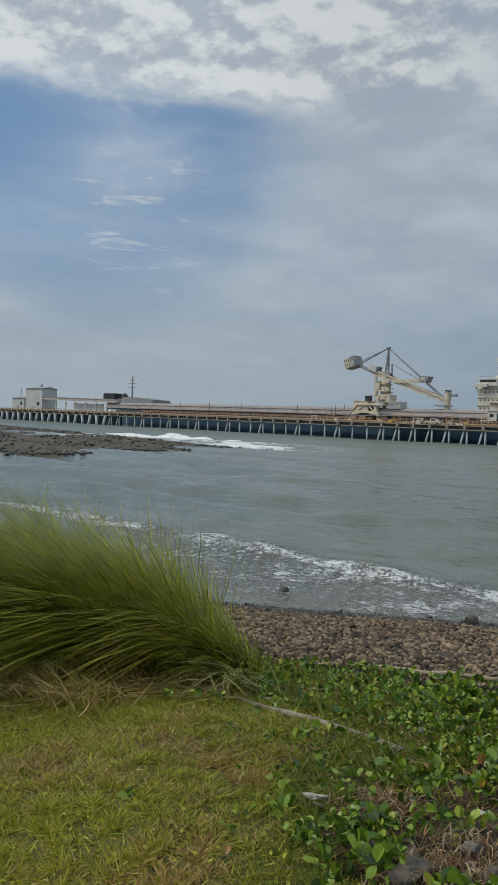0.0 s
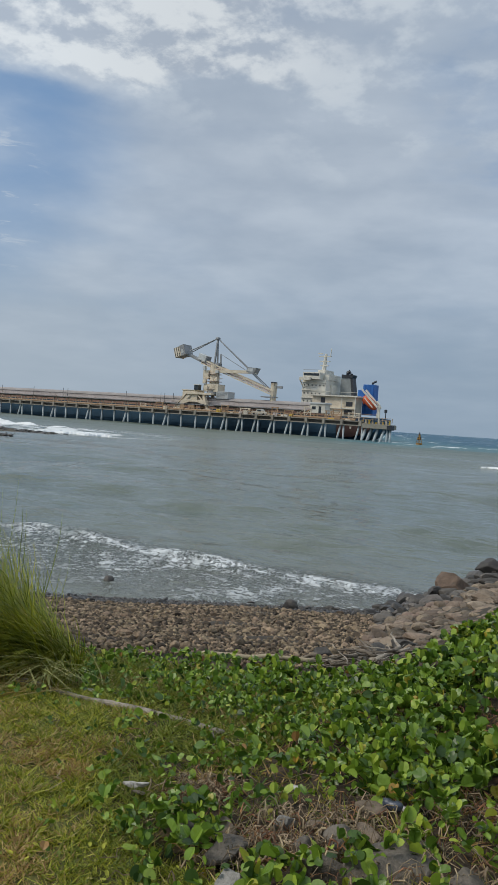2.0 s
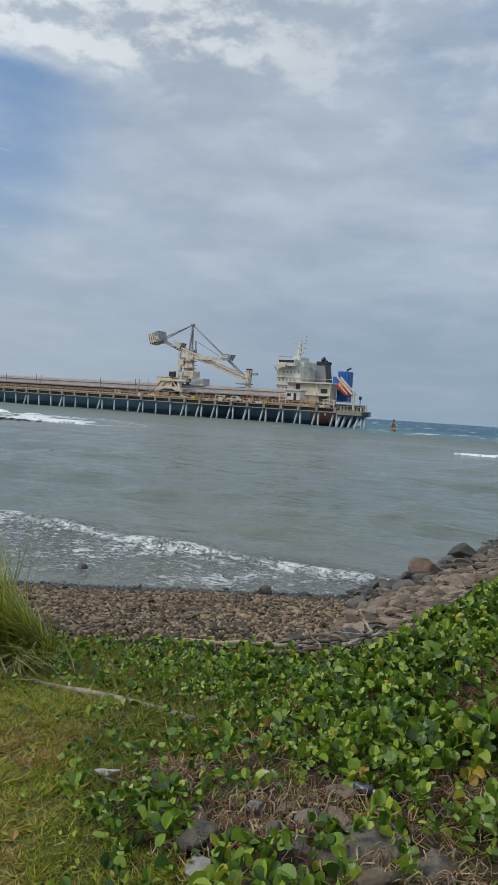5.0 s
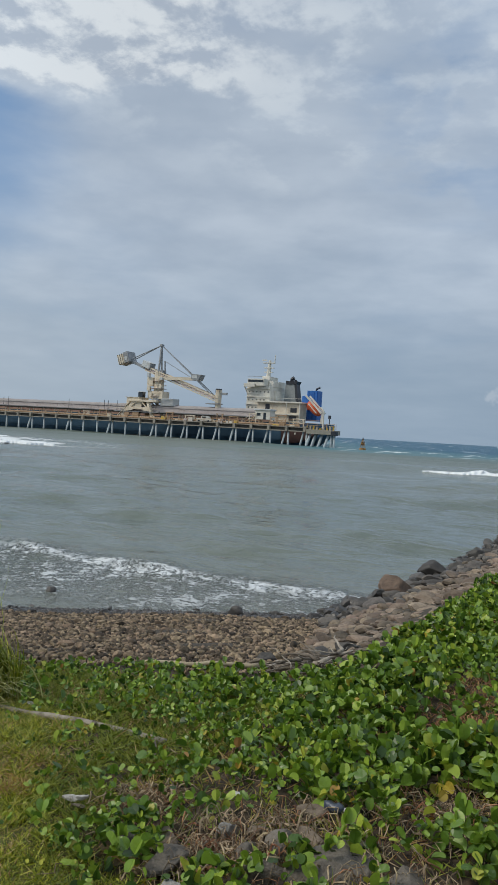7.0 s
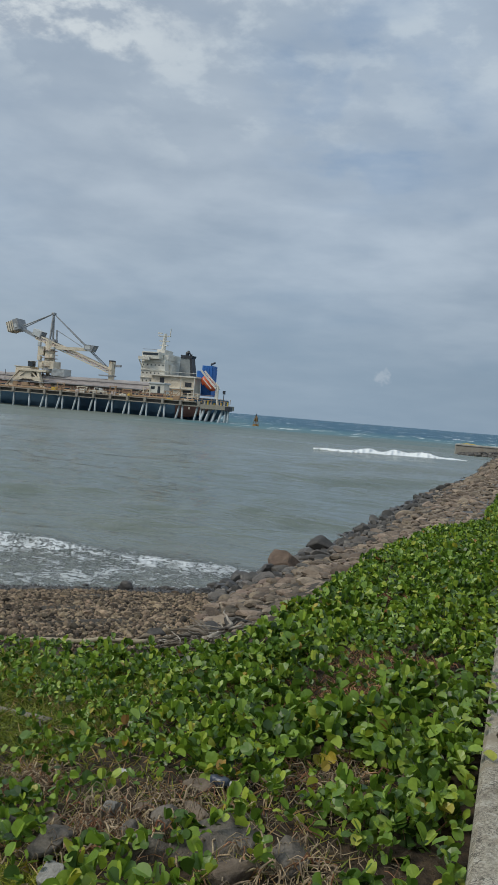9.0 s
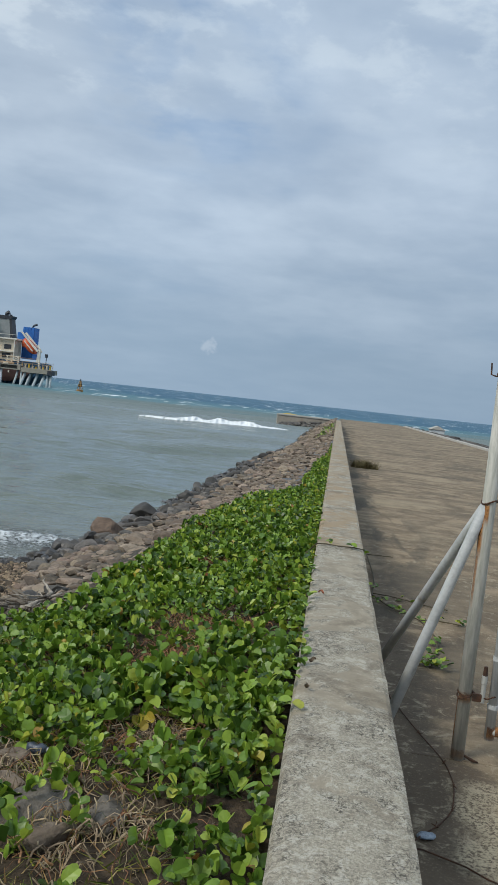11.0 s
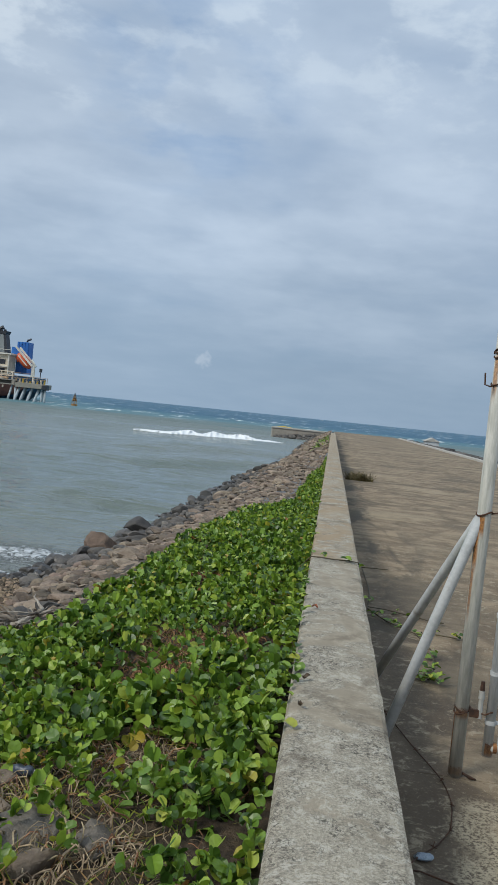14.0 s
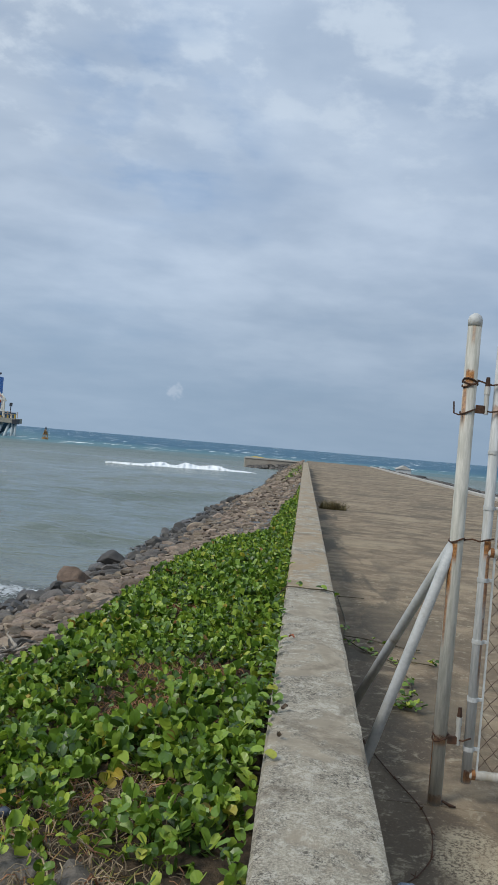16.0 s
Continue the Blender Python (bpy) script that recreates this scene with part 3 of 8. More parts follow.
M_GALLERY_ROOF = surf("conveyor_roof", (0.27, 0.245, 0.235), (0.39, 0.355, 0.34), 0.35, 0.7, 0.1, 6)
M_RAIL = surf("orange_rail", (0.30, 0.19, 0.11), (0.42, 0.29, 0.18), 1, 0.8, 0.1, 20)
M_CREAM = surf("cream_steel", (0.55, 0.475, 0.36), (0.74, 0.655, 0.52), 0.5, 0.6, 0.1, 8, (0.36, 0.24, 0.13), (0.60, 0.75), 0.9)
M_STEEL = surf("grey_steel", (0.22, 0.23, 0.24), (0.34, 0.35, 0.36), 0.6, 0.6, 0.1, 10, metal=0.2)
M_DARK_STEEL = surf("dark_steel", (0.075, 0.080, 0.075), (0.15, 0.155, 0.145), 0.6, 0.6, 0.1, 10, metal=0.1)
M_PINK = surf("boom_belt_steel", (0.44, 0.35, 0.33), (0.56, 0.47, 0.45), 0.6, 0.7, 0.1, 10)
M_SHIPWHITE = surf("ship_white", (0.56, 0.53, 0.46), (0.73, 0.71, 0.63), 0.5, 0.55, 0.05, 8, (0.46, 0.34, 0.22), (0.60, 0.76), 0.7)
M_HULL = surf("navy_hull", (0.020, 0.068, 0.122), (0.042, 0.100, 0.165), 0.3, 0.5, 0.1, 4, (0.06, 0.04, 0.035), (0.62, 0.78), 0.3)
M_HULLRED = surf("red_boot_top", (0.045, 0.022, 0.022), (0.088, 0.042, 0.036), 0.4, 0.6, 0.1, 4)
M_SHIPDECK = surf("ship_deck_red", (0.22, 0.12, 0.09), (0.34, 0.22, 0.17), 0.4, 0.8, 0.1, 6)
M_FUNNEL = surf("funnel_grey", (0.18, 0.20, 0.20), (0.25, 0.27, 0.27), 0.5, 0.5, 0.05, 8)
M_BLACK = surf("black_paint", (0.012, 0.014, 0.02), (0.035, 0.04, 0.05), 0.8, 0.5, 0.05, 8)
M_BLUE = surf("blue_paint", (0.015, 0.10, 0.36), (0.03, 0.16, 0.48), 0.5, 0.45, 0.05, 8)
M_ORANGE = surf("lifeboat_orange", (0.55, 0.09, 0.03), (0.68, 0.14, 0.05), 0.8, 0.45, 0.05, 8)
M_WINDOW = surf("dark_glass", (0.02, 0.025, 0.03), (0.05, 0.06, 0.07), 1, 0.15, 0, 1)
M_YELLOW = surf("yellow_paint", (0.55, 0.36, 0.04), (0.70, 0.48, 0.07), 1, 0.6, 0.1, 12, (0.28, 0.15, 0.05), (0.58, 0.7), 2)
M_BUOY = surf("buoy_yellow", (0.30, 0.15, 0.03), (0.44, 0.24, 0.05), 1, 0.6, 0.1, 12, (0.14, 0.06, 0.03), (0.52, 0.66), 1.5)
M_SHED = surf("shed_sheet", (0.46, 0.48, 0.48), (0.58, 0.60, 0.60), 0.3, 0.7, 0.1, 6, (0.36, 0.33, 0.29), (0.58, 0.75), 0.4)
M_BOTTLE = surf("blue_plastic", (0.03, 0.04, 0.065), (0.085, 0.10, 0.13), 9, 0.35, 0.2, 40)
M_LITTER = surf("white_litter", (0.30, 0.30, 0.29), (0.52, 0.51, 0.49), 9, 0.6, 0.4, 40)
M_FILM = surf("blue_film", (0.13, 0.17, 0.22), (0.34, 0.40, 0.46), 30, 0.3, 0.5, 60)
M_WHITE = surf("white_sheet", (0.68, 0.70, 0.71), (0.80, 0.81, 0.81), 0.4, 0.6, 0.05, 8)
M_RED_LEAF = surf("red_dead_leaf", (0.22, 0.06, 0.03), (0.34, 0.12, 0.05), 30, 0.7, 0.2, 90)
M_DARK_LEAF = surf("dark_dead_leaf", (0.05, 0.035, 0.02), (0.12, 0.08, 0.045), 30, 0.7, 0.2, 90)
M_REEF = surf("reef_rock", (0.032, 0.028, 0.018), (0.120, 0.098, 0.060), 0.7, 0.8, 0.7, 3, (0.03, 0.03, 0.028), (0.52, 0.64), 0.35)

# ---- building helpers ----
def mesh_of(name, bm, material, smooth=False):
    me = bpy.data.meshes.new(name)
    bm.to_mesh(me)
    bm.free()
    for m in (material if isinstance(material, (list, tuple)) else [material]):
        me.materials.append(m)
    if smooth:
        me.polygons.foreach_set("use_smooth", [True] * len(me.polygons))
    return me


def part(name, bm, material, parent, label="", smooth=False):
    """One mesh object under a thing or a part."""
    ob = new(name, mesh_of(name, bm, material, smooth))
    ob.parent = parent
    return tagged(ob, label)


def thing(name, label, category, at=(0, 0, 0), group="", kind=""):
    """An empty at a thing's base, for its parts."""
    ob = new(name)
    ob.location = at
    ob.empty_display_size = 0.2
    return tagged(ob, label, category, group, kind)


def single(name, bm, material, label, category, group="", kind="", smooth=False):
    ob = new(name, mesh_of(name, bm, material, smooth))
    return tagged(ob, label, category, group, kind)


def piece(name, me, parent, m):
    """A repeat that shares its mesh, at the pose m under parent."""
    ob = new(name, me)
    ob.parent = parent
    ob.matrix_basis = m
    return ob


def slab(bm, x0, x1, y0, y1, z0, z1, bevel=0.0, m=None):
    """A box with worn edges, added to bm."""
    got = bmesh.ops.create_cube(bm, size=1, matrix=Matrix.Translation(((x0 + x1) / 2, (y0 + y1) / 2, (z0 + z1) / 2)) @ Matrix.Diagonal((x1 - x0, y1 - y0, z1 - z0, 1)))
    verts = got["verts"]
    if bevel:
        edges = list({e for v in verts for e in v.link_edges})
        got = bmesh.ops.bevel(bm, geom=edges, offset=bevel, segments=2, affect="EDGES", profile=0.6)
        verts = list({v for f in got["faces"] for v in f.verts} | {v for v in verts if v.is_valid})
    if m is not None:
        bmesh.ops.transform(bm, matrix=m, verts=[v for v in verts if v.is_valid])
    return bm


def box(x0, x1, y0, y1, z0, z1, bevel=0.0):
    return slab(bmesh.new(), x0, x1, y0, y1, z0, z1, bevel)


def tube(points, radii, sides=8, bm=None, caps=True, wobble=0.0):
    """A tube along points, with one radius or one for each point."""
    bm = bm or bmesh.new()
    pts = [Vector(p) for p in points]
    if not isinstance(radii, (list, tuple)):
        radii = [radii] * len(pts)
    rings = []
    side = None
    for i, p in enumerate(pts):
        along = (pts[min(i + 1, len(pts) - 1)] - pts[max(i - 1, 0)]).normalized()
        if side is None:
            side = along.orthogonal().normalized()
        side = (side - along * side.dot(along)).normalized()
        up = along.cross(side)
        ring = []
        for k in range(sides):
            a = 2 * math.pi * k / sides
            r = radii[i] * (1 + wobble * noise.noise(p * 9 + Vector((k * 1.7, 0, 0))))
            ring.append(bm.verts.new(p + side * math.cos(a) * r + up * math.sin(a) * r))
        rings.append(ring)
    for a, b in zip(rings, rings[1:]):
        for k in range(sides):
            bm.faces.new((a[k], a[(k + 1) % sides], b[(k + 1) % sides], b[k]))
    if caps:
        bm.faces.new(rings[0][::-1])
        bm.faces.new(rings[-1])
    return bm


def beam(p, q, w, h, bm=None):
    """A straight bar of w by h from p to q."""
    p, q = Vector(p), Vector(q)
    d = q - p
    m = Matrix.Translation((p + q) / 2) @ d.to_track_quat("X", "Z").to_matrix().to_4x4() @ Matrix.Diagonal((d.length, w, h, 1))
    bm = bm or bmesh.new()
    bmesh.ops.create_cube(bm, size=1, matrix=m)
    return bm


def prism(profile, y0, y1, bm=None):
    """A profile of (x, z) points drawn from y0 to y1."""
    bm = bm or bmesh.new()
    a = [bm.verts.new((x, y0, z)) for x, z in profile]
    b = [bm.verts.new((x, y1, z)) for x, z in profile]
    n = len(profile)
    bm.faces.new(a)
    bm.faces.new(b[::-1])
    for i in range(n):
        bm.faces.new((a[i], b[i], b[(i + 1) % n], a[(i + 1) % n]))
    bmesh.ops.recalc_face_normals(bm, faces=bm.faces)
    return bm


def rock_shape(seed, flat=0.7, rough=0.3, level=2):
    """A worn stone about one metre across."""
    bm = bmesh.new()
    bmesh.ops.create_icosphere(bm, subdivisions=level, radius=0.5)
    rnd = random.Random(seed)
    off = Vector((rnd.uniform(0, 50), rnd.uniform(0, 50), rnd.uniform(0, 50)))
    sx, sy = rnd.uniform(0.85, 1.2), rnd.uniform(0.7, 1.0)
    cuts = [(Vector((rnd.gauss(0, 1), rnd.gauss(0, 1), rnd.gauss(0, 0.8))).normalized(), rnd.uniform(0.33, 0.42)) for _ in range(6)]
    for v in bm.verts:
        p = v.co.copy()
        for n, d in cuts:
            over = p.dot(n) - d
            if over > 0:
                p -= n * over * 0.8
        p *= 1 + rough * noise.noise(p * 2.2 + off) + 0.35 * rough * noise.noise(p * 5 + off)
        v.co = (p.x * sx, p.y * sy, p.z * flat)
    return bm


def broken_rock(seed, flat=0.7, level=2, cuts=11):
    """An angular stone about one metre across, its faces split flat and its corners worn."""
    bm = bmesh.new()
    bmesh.ops.create_icosphere(bm, subdivisions=level, radius=0.5)
    rnd = random.Random(seed)
    off = Vector((rnd.uniform(0, 50), rnd.uniform(0, 50), rnd.uniform(0, 50)))
    sx, sy = rnd.uniform(0.9, 1.3), rnd.uniform(0.7, 1.0)
    planes = [(Vector((rnd.gauss(0, 1), rnd.gauss(0, 1), rnd.gauss(0, 1))).normalized(), rnd.uniform(0.27, 0.41)) for _ in range(cuts)]
    for v in bm.verts:
        p = v.co.copy()
        for n, d in planes:
            over = p.dot(n) - d
            if over > 0:
                p -= n * over * 0.95
        p *= 1.12 + 0.10 * noise.noise(p * 2.5 + off) + 0.05 * noise.noise(p * 7 + off)
        v.co = (p.x * sx, p.y * sy, p.z * flat)
    return bm


def arrays(bm):
    bm.verts.index_update()
    v = np.array([x.co[:] for x in bm.verts])
    f = [tuple(q.index for q in p.verts) for p in bm.faces]
    bm.free()
    return v, np.array(f)


def turn_z(a):
    c, s = np.cos(a), np.sin(a)
    o, i = np.zeros_like(a), np.ones_like(a)
    return np.stack([np.stack([c, -s, o], -1), np.stack([s, c, o], -1), np.stack([o, o, i], -1)], -2)


def turn_x(a):
    c, s = np.cos(a), np.sin(a)
    o, i = np.zeros_like(a), np.ones_like(a)
    return np.stack([np.stack([i, o, o], -1), np.stack([o, c, -s], -1), np.stack([o, s, c], -1)], -2)


def turn_y(a):
    c, s = np.cos(a), np.sin(a)
    o, i = np.zeros_like(a), np.ones_like(a)
    return np.stack([np.stack([c, o, s], -1), np.stack([o, i, o], -1), np.stack([-s, o, c], -1)], -2)


def joined(name, verts, faces, material, smooth=True):
    """One mesh from arrays of points and of faces with equal corner counts."""
    me = bpy.data.meshes.new(name)
    verts, faces = np.asarray(verts, np.float32), np.asarray(faces, np.int32)
    n, k = faces.shape
    me.vertices.add(len(verts))
    me.vertices.foreach_set("co", verts.ravel())
    me.loops.add(n * k)
    me.loops.foreach_set("vertex_index", faces.ravel())
    me.polygons.add(n)
    me.polygons.foreach_set("loop_start", np.arange(0, n * k, k, dtype=np.int32))
    me.polygons.foreach_set("use_smooth", np.full(n, smooth))
    me.update(calc_edges=True)
    me.materials.append(material)
    return me


def scatter(shape_v, shape_f, place, turn, size):
    """Copies of one shape: place (n, 3), turn (n, 3, 3), size (n, 3)."""
    v = np.einsum("nij,nkj->nki", turn, shape_v[None] * size[:, None]) + place[:, None]
    f = shape_f[None] + (np.arange(len(place)) * len(shape_v))[:, None, None]
    return v.reshape(-1, 3), f.reshape(-1, shape_f.shape[1])


def heap(name, shapes, place, turn, size, pick, material, smooth=True):
    """Copies of several shapes in one mesh; pick says which shape each copy takes."""
    vs, fs, base = [], [], 0
    for k, (sv, sf) in enumerate(shapes):
        m = pick == k
        if m.any():
            v, f = scatter(sv, sf, place[m], turn[m], size[m])
            vs.append(v)
            fs.append(f + base)
            base += len(v)
    return joined(name, np.concatenate(vs), np.concatenate(fs), material, smooth)

# ---- the lie of the land ----
SEA = -1.35
WALL_L, WALL_R, WALL_TOP, WALL_END = -0.062, 0.32, 0.55, 68.5
ROAD_R, ROAD_END = 9.5, 113.0


def inland(x, y):
    return (x - SHORE_AT[0]) * SHORE[0] + (y - SHORE_AT[1]) * SHORE[1]


def toe(y):
    """Metres from the wall to the waterline of the stone slope."""
    return np.interp(y, [9, 13, 16, 21, 26, 32, 39, 47, 56, 104], [4.75, 4.5, 4.25, 4.15, 4.0, 3.85, 3.65, 3.2, 3.0, 2.8])


def shelf(y):
    """Metres from the wall to the edge of the planted strip on the stone slope."""
    return np.interp(y, [0, 4, 5.2, 6.2, 8, 9.2, 11, 12.5, 16, 20, 25, 120], [1.8, 1.7, 1.6, 1.5, 1.5, 1.42, 1.2, 0.9, 0.65, 0.5, 0.3, 0.2])


def ground_z(x, y):
    x, y = np.asarray(x, float), np.asarray(y, float)
    u = inland(x, y)
    beach = np.interp(u, [-60, -4, 0, 5.0, 6.6, 8.3, 9.6], [-5, -2.0, -1.36, -0.52, -0.27, -0.06, 0.0])
    v = -x
    s, t = shelf(y), toe(y)
    high = 0.27 - 0.17 * np.clip(v / s, 0, 1)
    slope = high + (v - s) / (t - s) * (SEA - 0.02 - 0.10)
    bank = np.where(v < s, high, slope)
    bank = np.where(v > t + 3, -3.0, bank)
    fade = np.clip((y - 2.5) / 3.5, 0, 1)
    bank = bank * fade + np.minimum(bank, np.interp(v, [0, 0.7, 1.5, 2.1, 4], [0.26, 0.21, 0.06, -0.15, -0.8])) * (1 - fade)
    k = 0.06
    h = np.clip(0.5 + 0.5 * (bank - beach) / k, 0, 1)
    left = beach * (1 - h) + bank * h + k * h * (1 - h)
    right = np.where(x < ROAD_R + 0.3, -0.45, np.interp(x, [ROAD_R + 0.3, ROAD_R + 8.5, ROAD_R + 13], [-0.35, SEA - 0.1, -3.5]))
    right = np.where(y < 1.0, np.interp(y, [-6, 1.0], [0.0, -0.45]), right)
    end = np.interp(y, [ROAD_END - 1, ROAD_END + 2, ROAD_END + 6], [0, -2, -4])
    out = np.where(x > WALL_L + 0.15, right, left)
    return np.where(y > ROAD_END - 1, np.minimum(out, end - 0.45), out)


def bumps(x, y, scale, height):
    return height * np.array([noise.noise((a * scale, b * scale, 3.1)) for a, b in zip(np.ravel(x), np.ravel(y))]).reshape(np.shape(x))


def steps(*runs):
    """Grid lines from runs of (start, end, spacing)."""
    out = []
    for a, b, d in runs:
        out.extend(np.linspace(a, b, max(int(round((b - a) / d)), 1), endpoint=False))
    out.append(runs[-1][1])
    return np.array(out)


def grid_mesh(name, xs, ys, zf, material):
    X, Y = np.meshgrid(xs, ys)
    Z = zf(X, Y)
    n, k = X.shape
    idx = np.arange(n * k).reshape(n, k)
    f = np.stack([idx[:-1, :-1], idx[:-1, 1:], idx[1:, 1:], idx[1:, :-1]], -1).reshape(-1, 4)
    return joined(name, np.stack([X, Y, Z], -1).reshape(-1, 3), f, material)


def rolling(X, Y):
    z = ground_z(X, Y)
    near = (np.abs(X) < 12) & (np.abs(Y) < 16)
    z = z.copy()
    z[near] += bumps(X[near], Y[near], 0.9, 0.05) + bumps(X[near], Y[near], 3.5, 0.018)
    return z


ground = new("ground", grid_mesh("ground", steps((-900, -60, 60), (-60, -12, 3), (-12, -7, 0.25), (-7, 0.4, 0.085), (0.4, 12, 1.2), (12, 60, 6), (60, 900, 84)),
                                 steps((-900, -60, 60), (-60, -4, 4), (-4, 0.5, 0.4), (0.5, 8, 0.085), (8, 14, 0.16), (14, 30, 0.5), (30, 130, 2.5)), rolling, M_GROUND))
tagged(ground, "mown lawn, brown soil and pebbly shore sloping to the sea", "ground", kind="structure")


# ---- water ----
def sea_mesh():
    rings = 6.5 * 1.0185 ** np.arange(0, 350)
    az = np.radians(np.concatenate([np.linspace(-28, 72, 340, endpoint=False), np.linspace(72, 332, 90, endpoint=False)]))
    R, A = np.meshgrid(rings, az, indexing="ij")
    X, Y = -np.sin(A) * R, np.cos(A) * R
    rnd = np.random.RandomState(4)
    Z = np.zeros_like(X)
    for k in range(26):
        length = 1.1 * 1.17 ** k
        way = radians(rnd.normal(-14, 30))
        kx, ky = math.sin(way) * 2 * math.pi / length, math.cos(way) * 2 * math.pi / length
        amp = (0.030 if length < 4.6 else 0.009) * length ** 0.70 * np.clip(1 - 2.6 * (R * 0.0185) / length, 0, 1)
        ph = kx * X + ky * Y + rnd.uniform(0, 6.28)
        ph = ph + 1.6 * np.sin(0.31 * kx * Y - 0.27 * ky * X + k)
        Z += amp * (np.sin(ph) + 0.28 * np.cos(2 * ph))
    u = inland(X, Y)
    Z *= np.clip((-u) / 7, 0.12, 1) * np.clip(R / 40, 0.35, 1)
    # the small breaker that runs along the cove
    d = Y - 13.45 + 0.28 * np.sin(0.42 * X)
    Z += 0.13 * np.exp(-(d / 0.28) ** 2) * np.clip((-X - 4.5) / 2, 0, 1) * np.clip((X + 24) / 5, 0, 1) * (0.7 + 0.5 * np.sin(1.3 * X + np.sin(0.6 * X)))
    n, k = X.shape
    idx = np.arange(n * k).reshape(n, k)
    nxt = np.roll(idx, -1, axis=1)
    f = np.stack([idx[:-1], nxt[:-1], nxt[1:], idx[1:]], -1).reshape(-1, 4)[:, ::-1]
    return joined("sea", np.stack([X, Y, Z + SEA], -1).reshape(-1, 3), f, M_WATER)


tagged(new("water", sea_mesh()), "grey-green silty sea turning blue offshore, with foam", "sea", kind="structure")


def breaker(x0, y0, x1, y1, high, label):
    """A white breaker rolling in along a line."""
    a, b = Vector((x0, y0, SEA)), Vector((x1, y1, SEA))
    along = (b - a).normalized()
    across = Vector((-along.y, along.x, 0))
    bm = bmesh.new()
    rows = []
    n = 300
    for i in range(n + 1):
        f = i / n
        p = a.lerp(b, f) + across * 0.9 * noise.noise((f * 6, 0, 0))
        tall = high * (1.0 + 0.87 * noise.noise((f * 9, 2, 0))) * min(1, 2.6 * f, 5.0 * (1 - f)) * max(0.0, min(1.0, 0.75 + 1.3 * noise.noise((f * 7, 8, x0))))
        ends = min(1.0, 7 * f + 0.03, 7 * (1 - f) + 0.03)
        row = []
        for k in range(11):
            s = k / 10
            prof = math.sin(math.pi * min(s * 1.35, 1) ** 0.7) if s < 0.74 else 0
            lump = 1 + 0.28 * noise.noise((f * 45, s * 6, 9)) + 0.28 * noise.noise((f * 170, s * 9, 4))
            q = p + across * ((1.1 - 2.2 * s) * ends + 0.5 * ends * noise.noise((f * 40, s * 4, 1)))
            row.append(bm.verts.new((q.x, q.y, SEA + 0.02 + max(0.0, 1.25 * tall * prof * lump) + 0.06 * ends * (1 - abs(2 * s - 1)) - (0.35 if k in (0, 10) or i in (0, n) else 0.0))))
        rows.append(row)
    for r, q in zip(rows, rows[1:]):
        for k in range(10):
            bm.faces.new((r[k], q[k], q[k + 1], r[k + 1]))
    single("breaking_wave", bm, M_FOAM, label, "wave", kind="stuff", smooth=True)


breaker(-20.6, 79.2, -4.8, 83.6, 0.30, "white foaming breaker rolling in beside the pier")
breaker(-124.0, 88.5, -80.0, 85.0, 0.42, "white surf breaking behind the reef")
breaker(-79.0, 74.0, -66.0, 75.0, 0.15, "white surf breaking off the reef's tip")


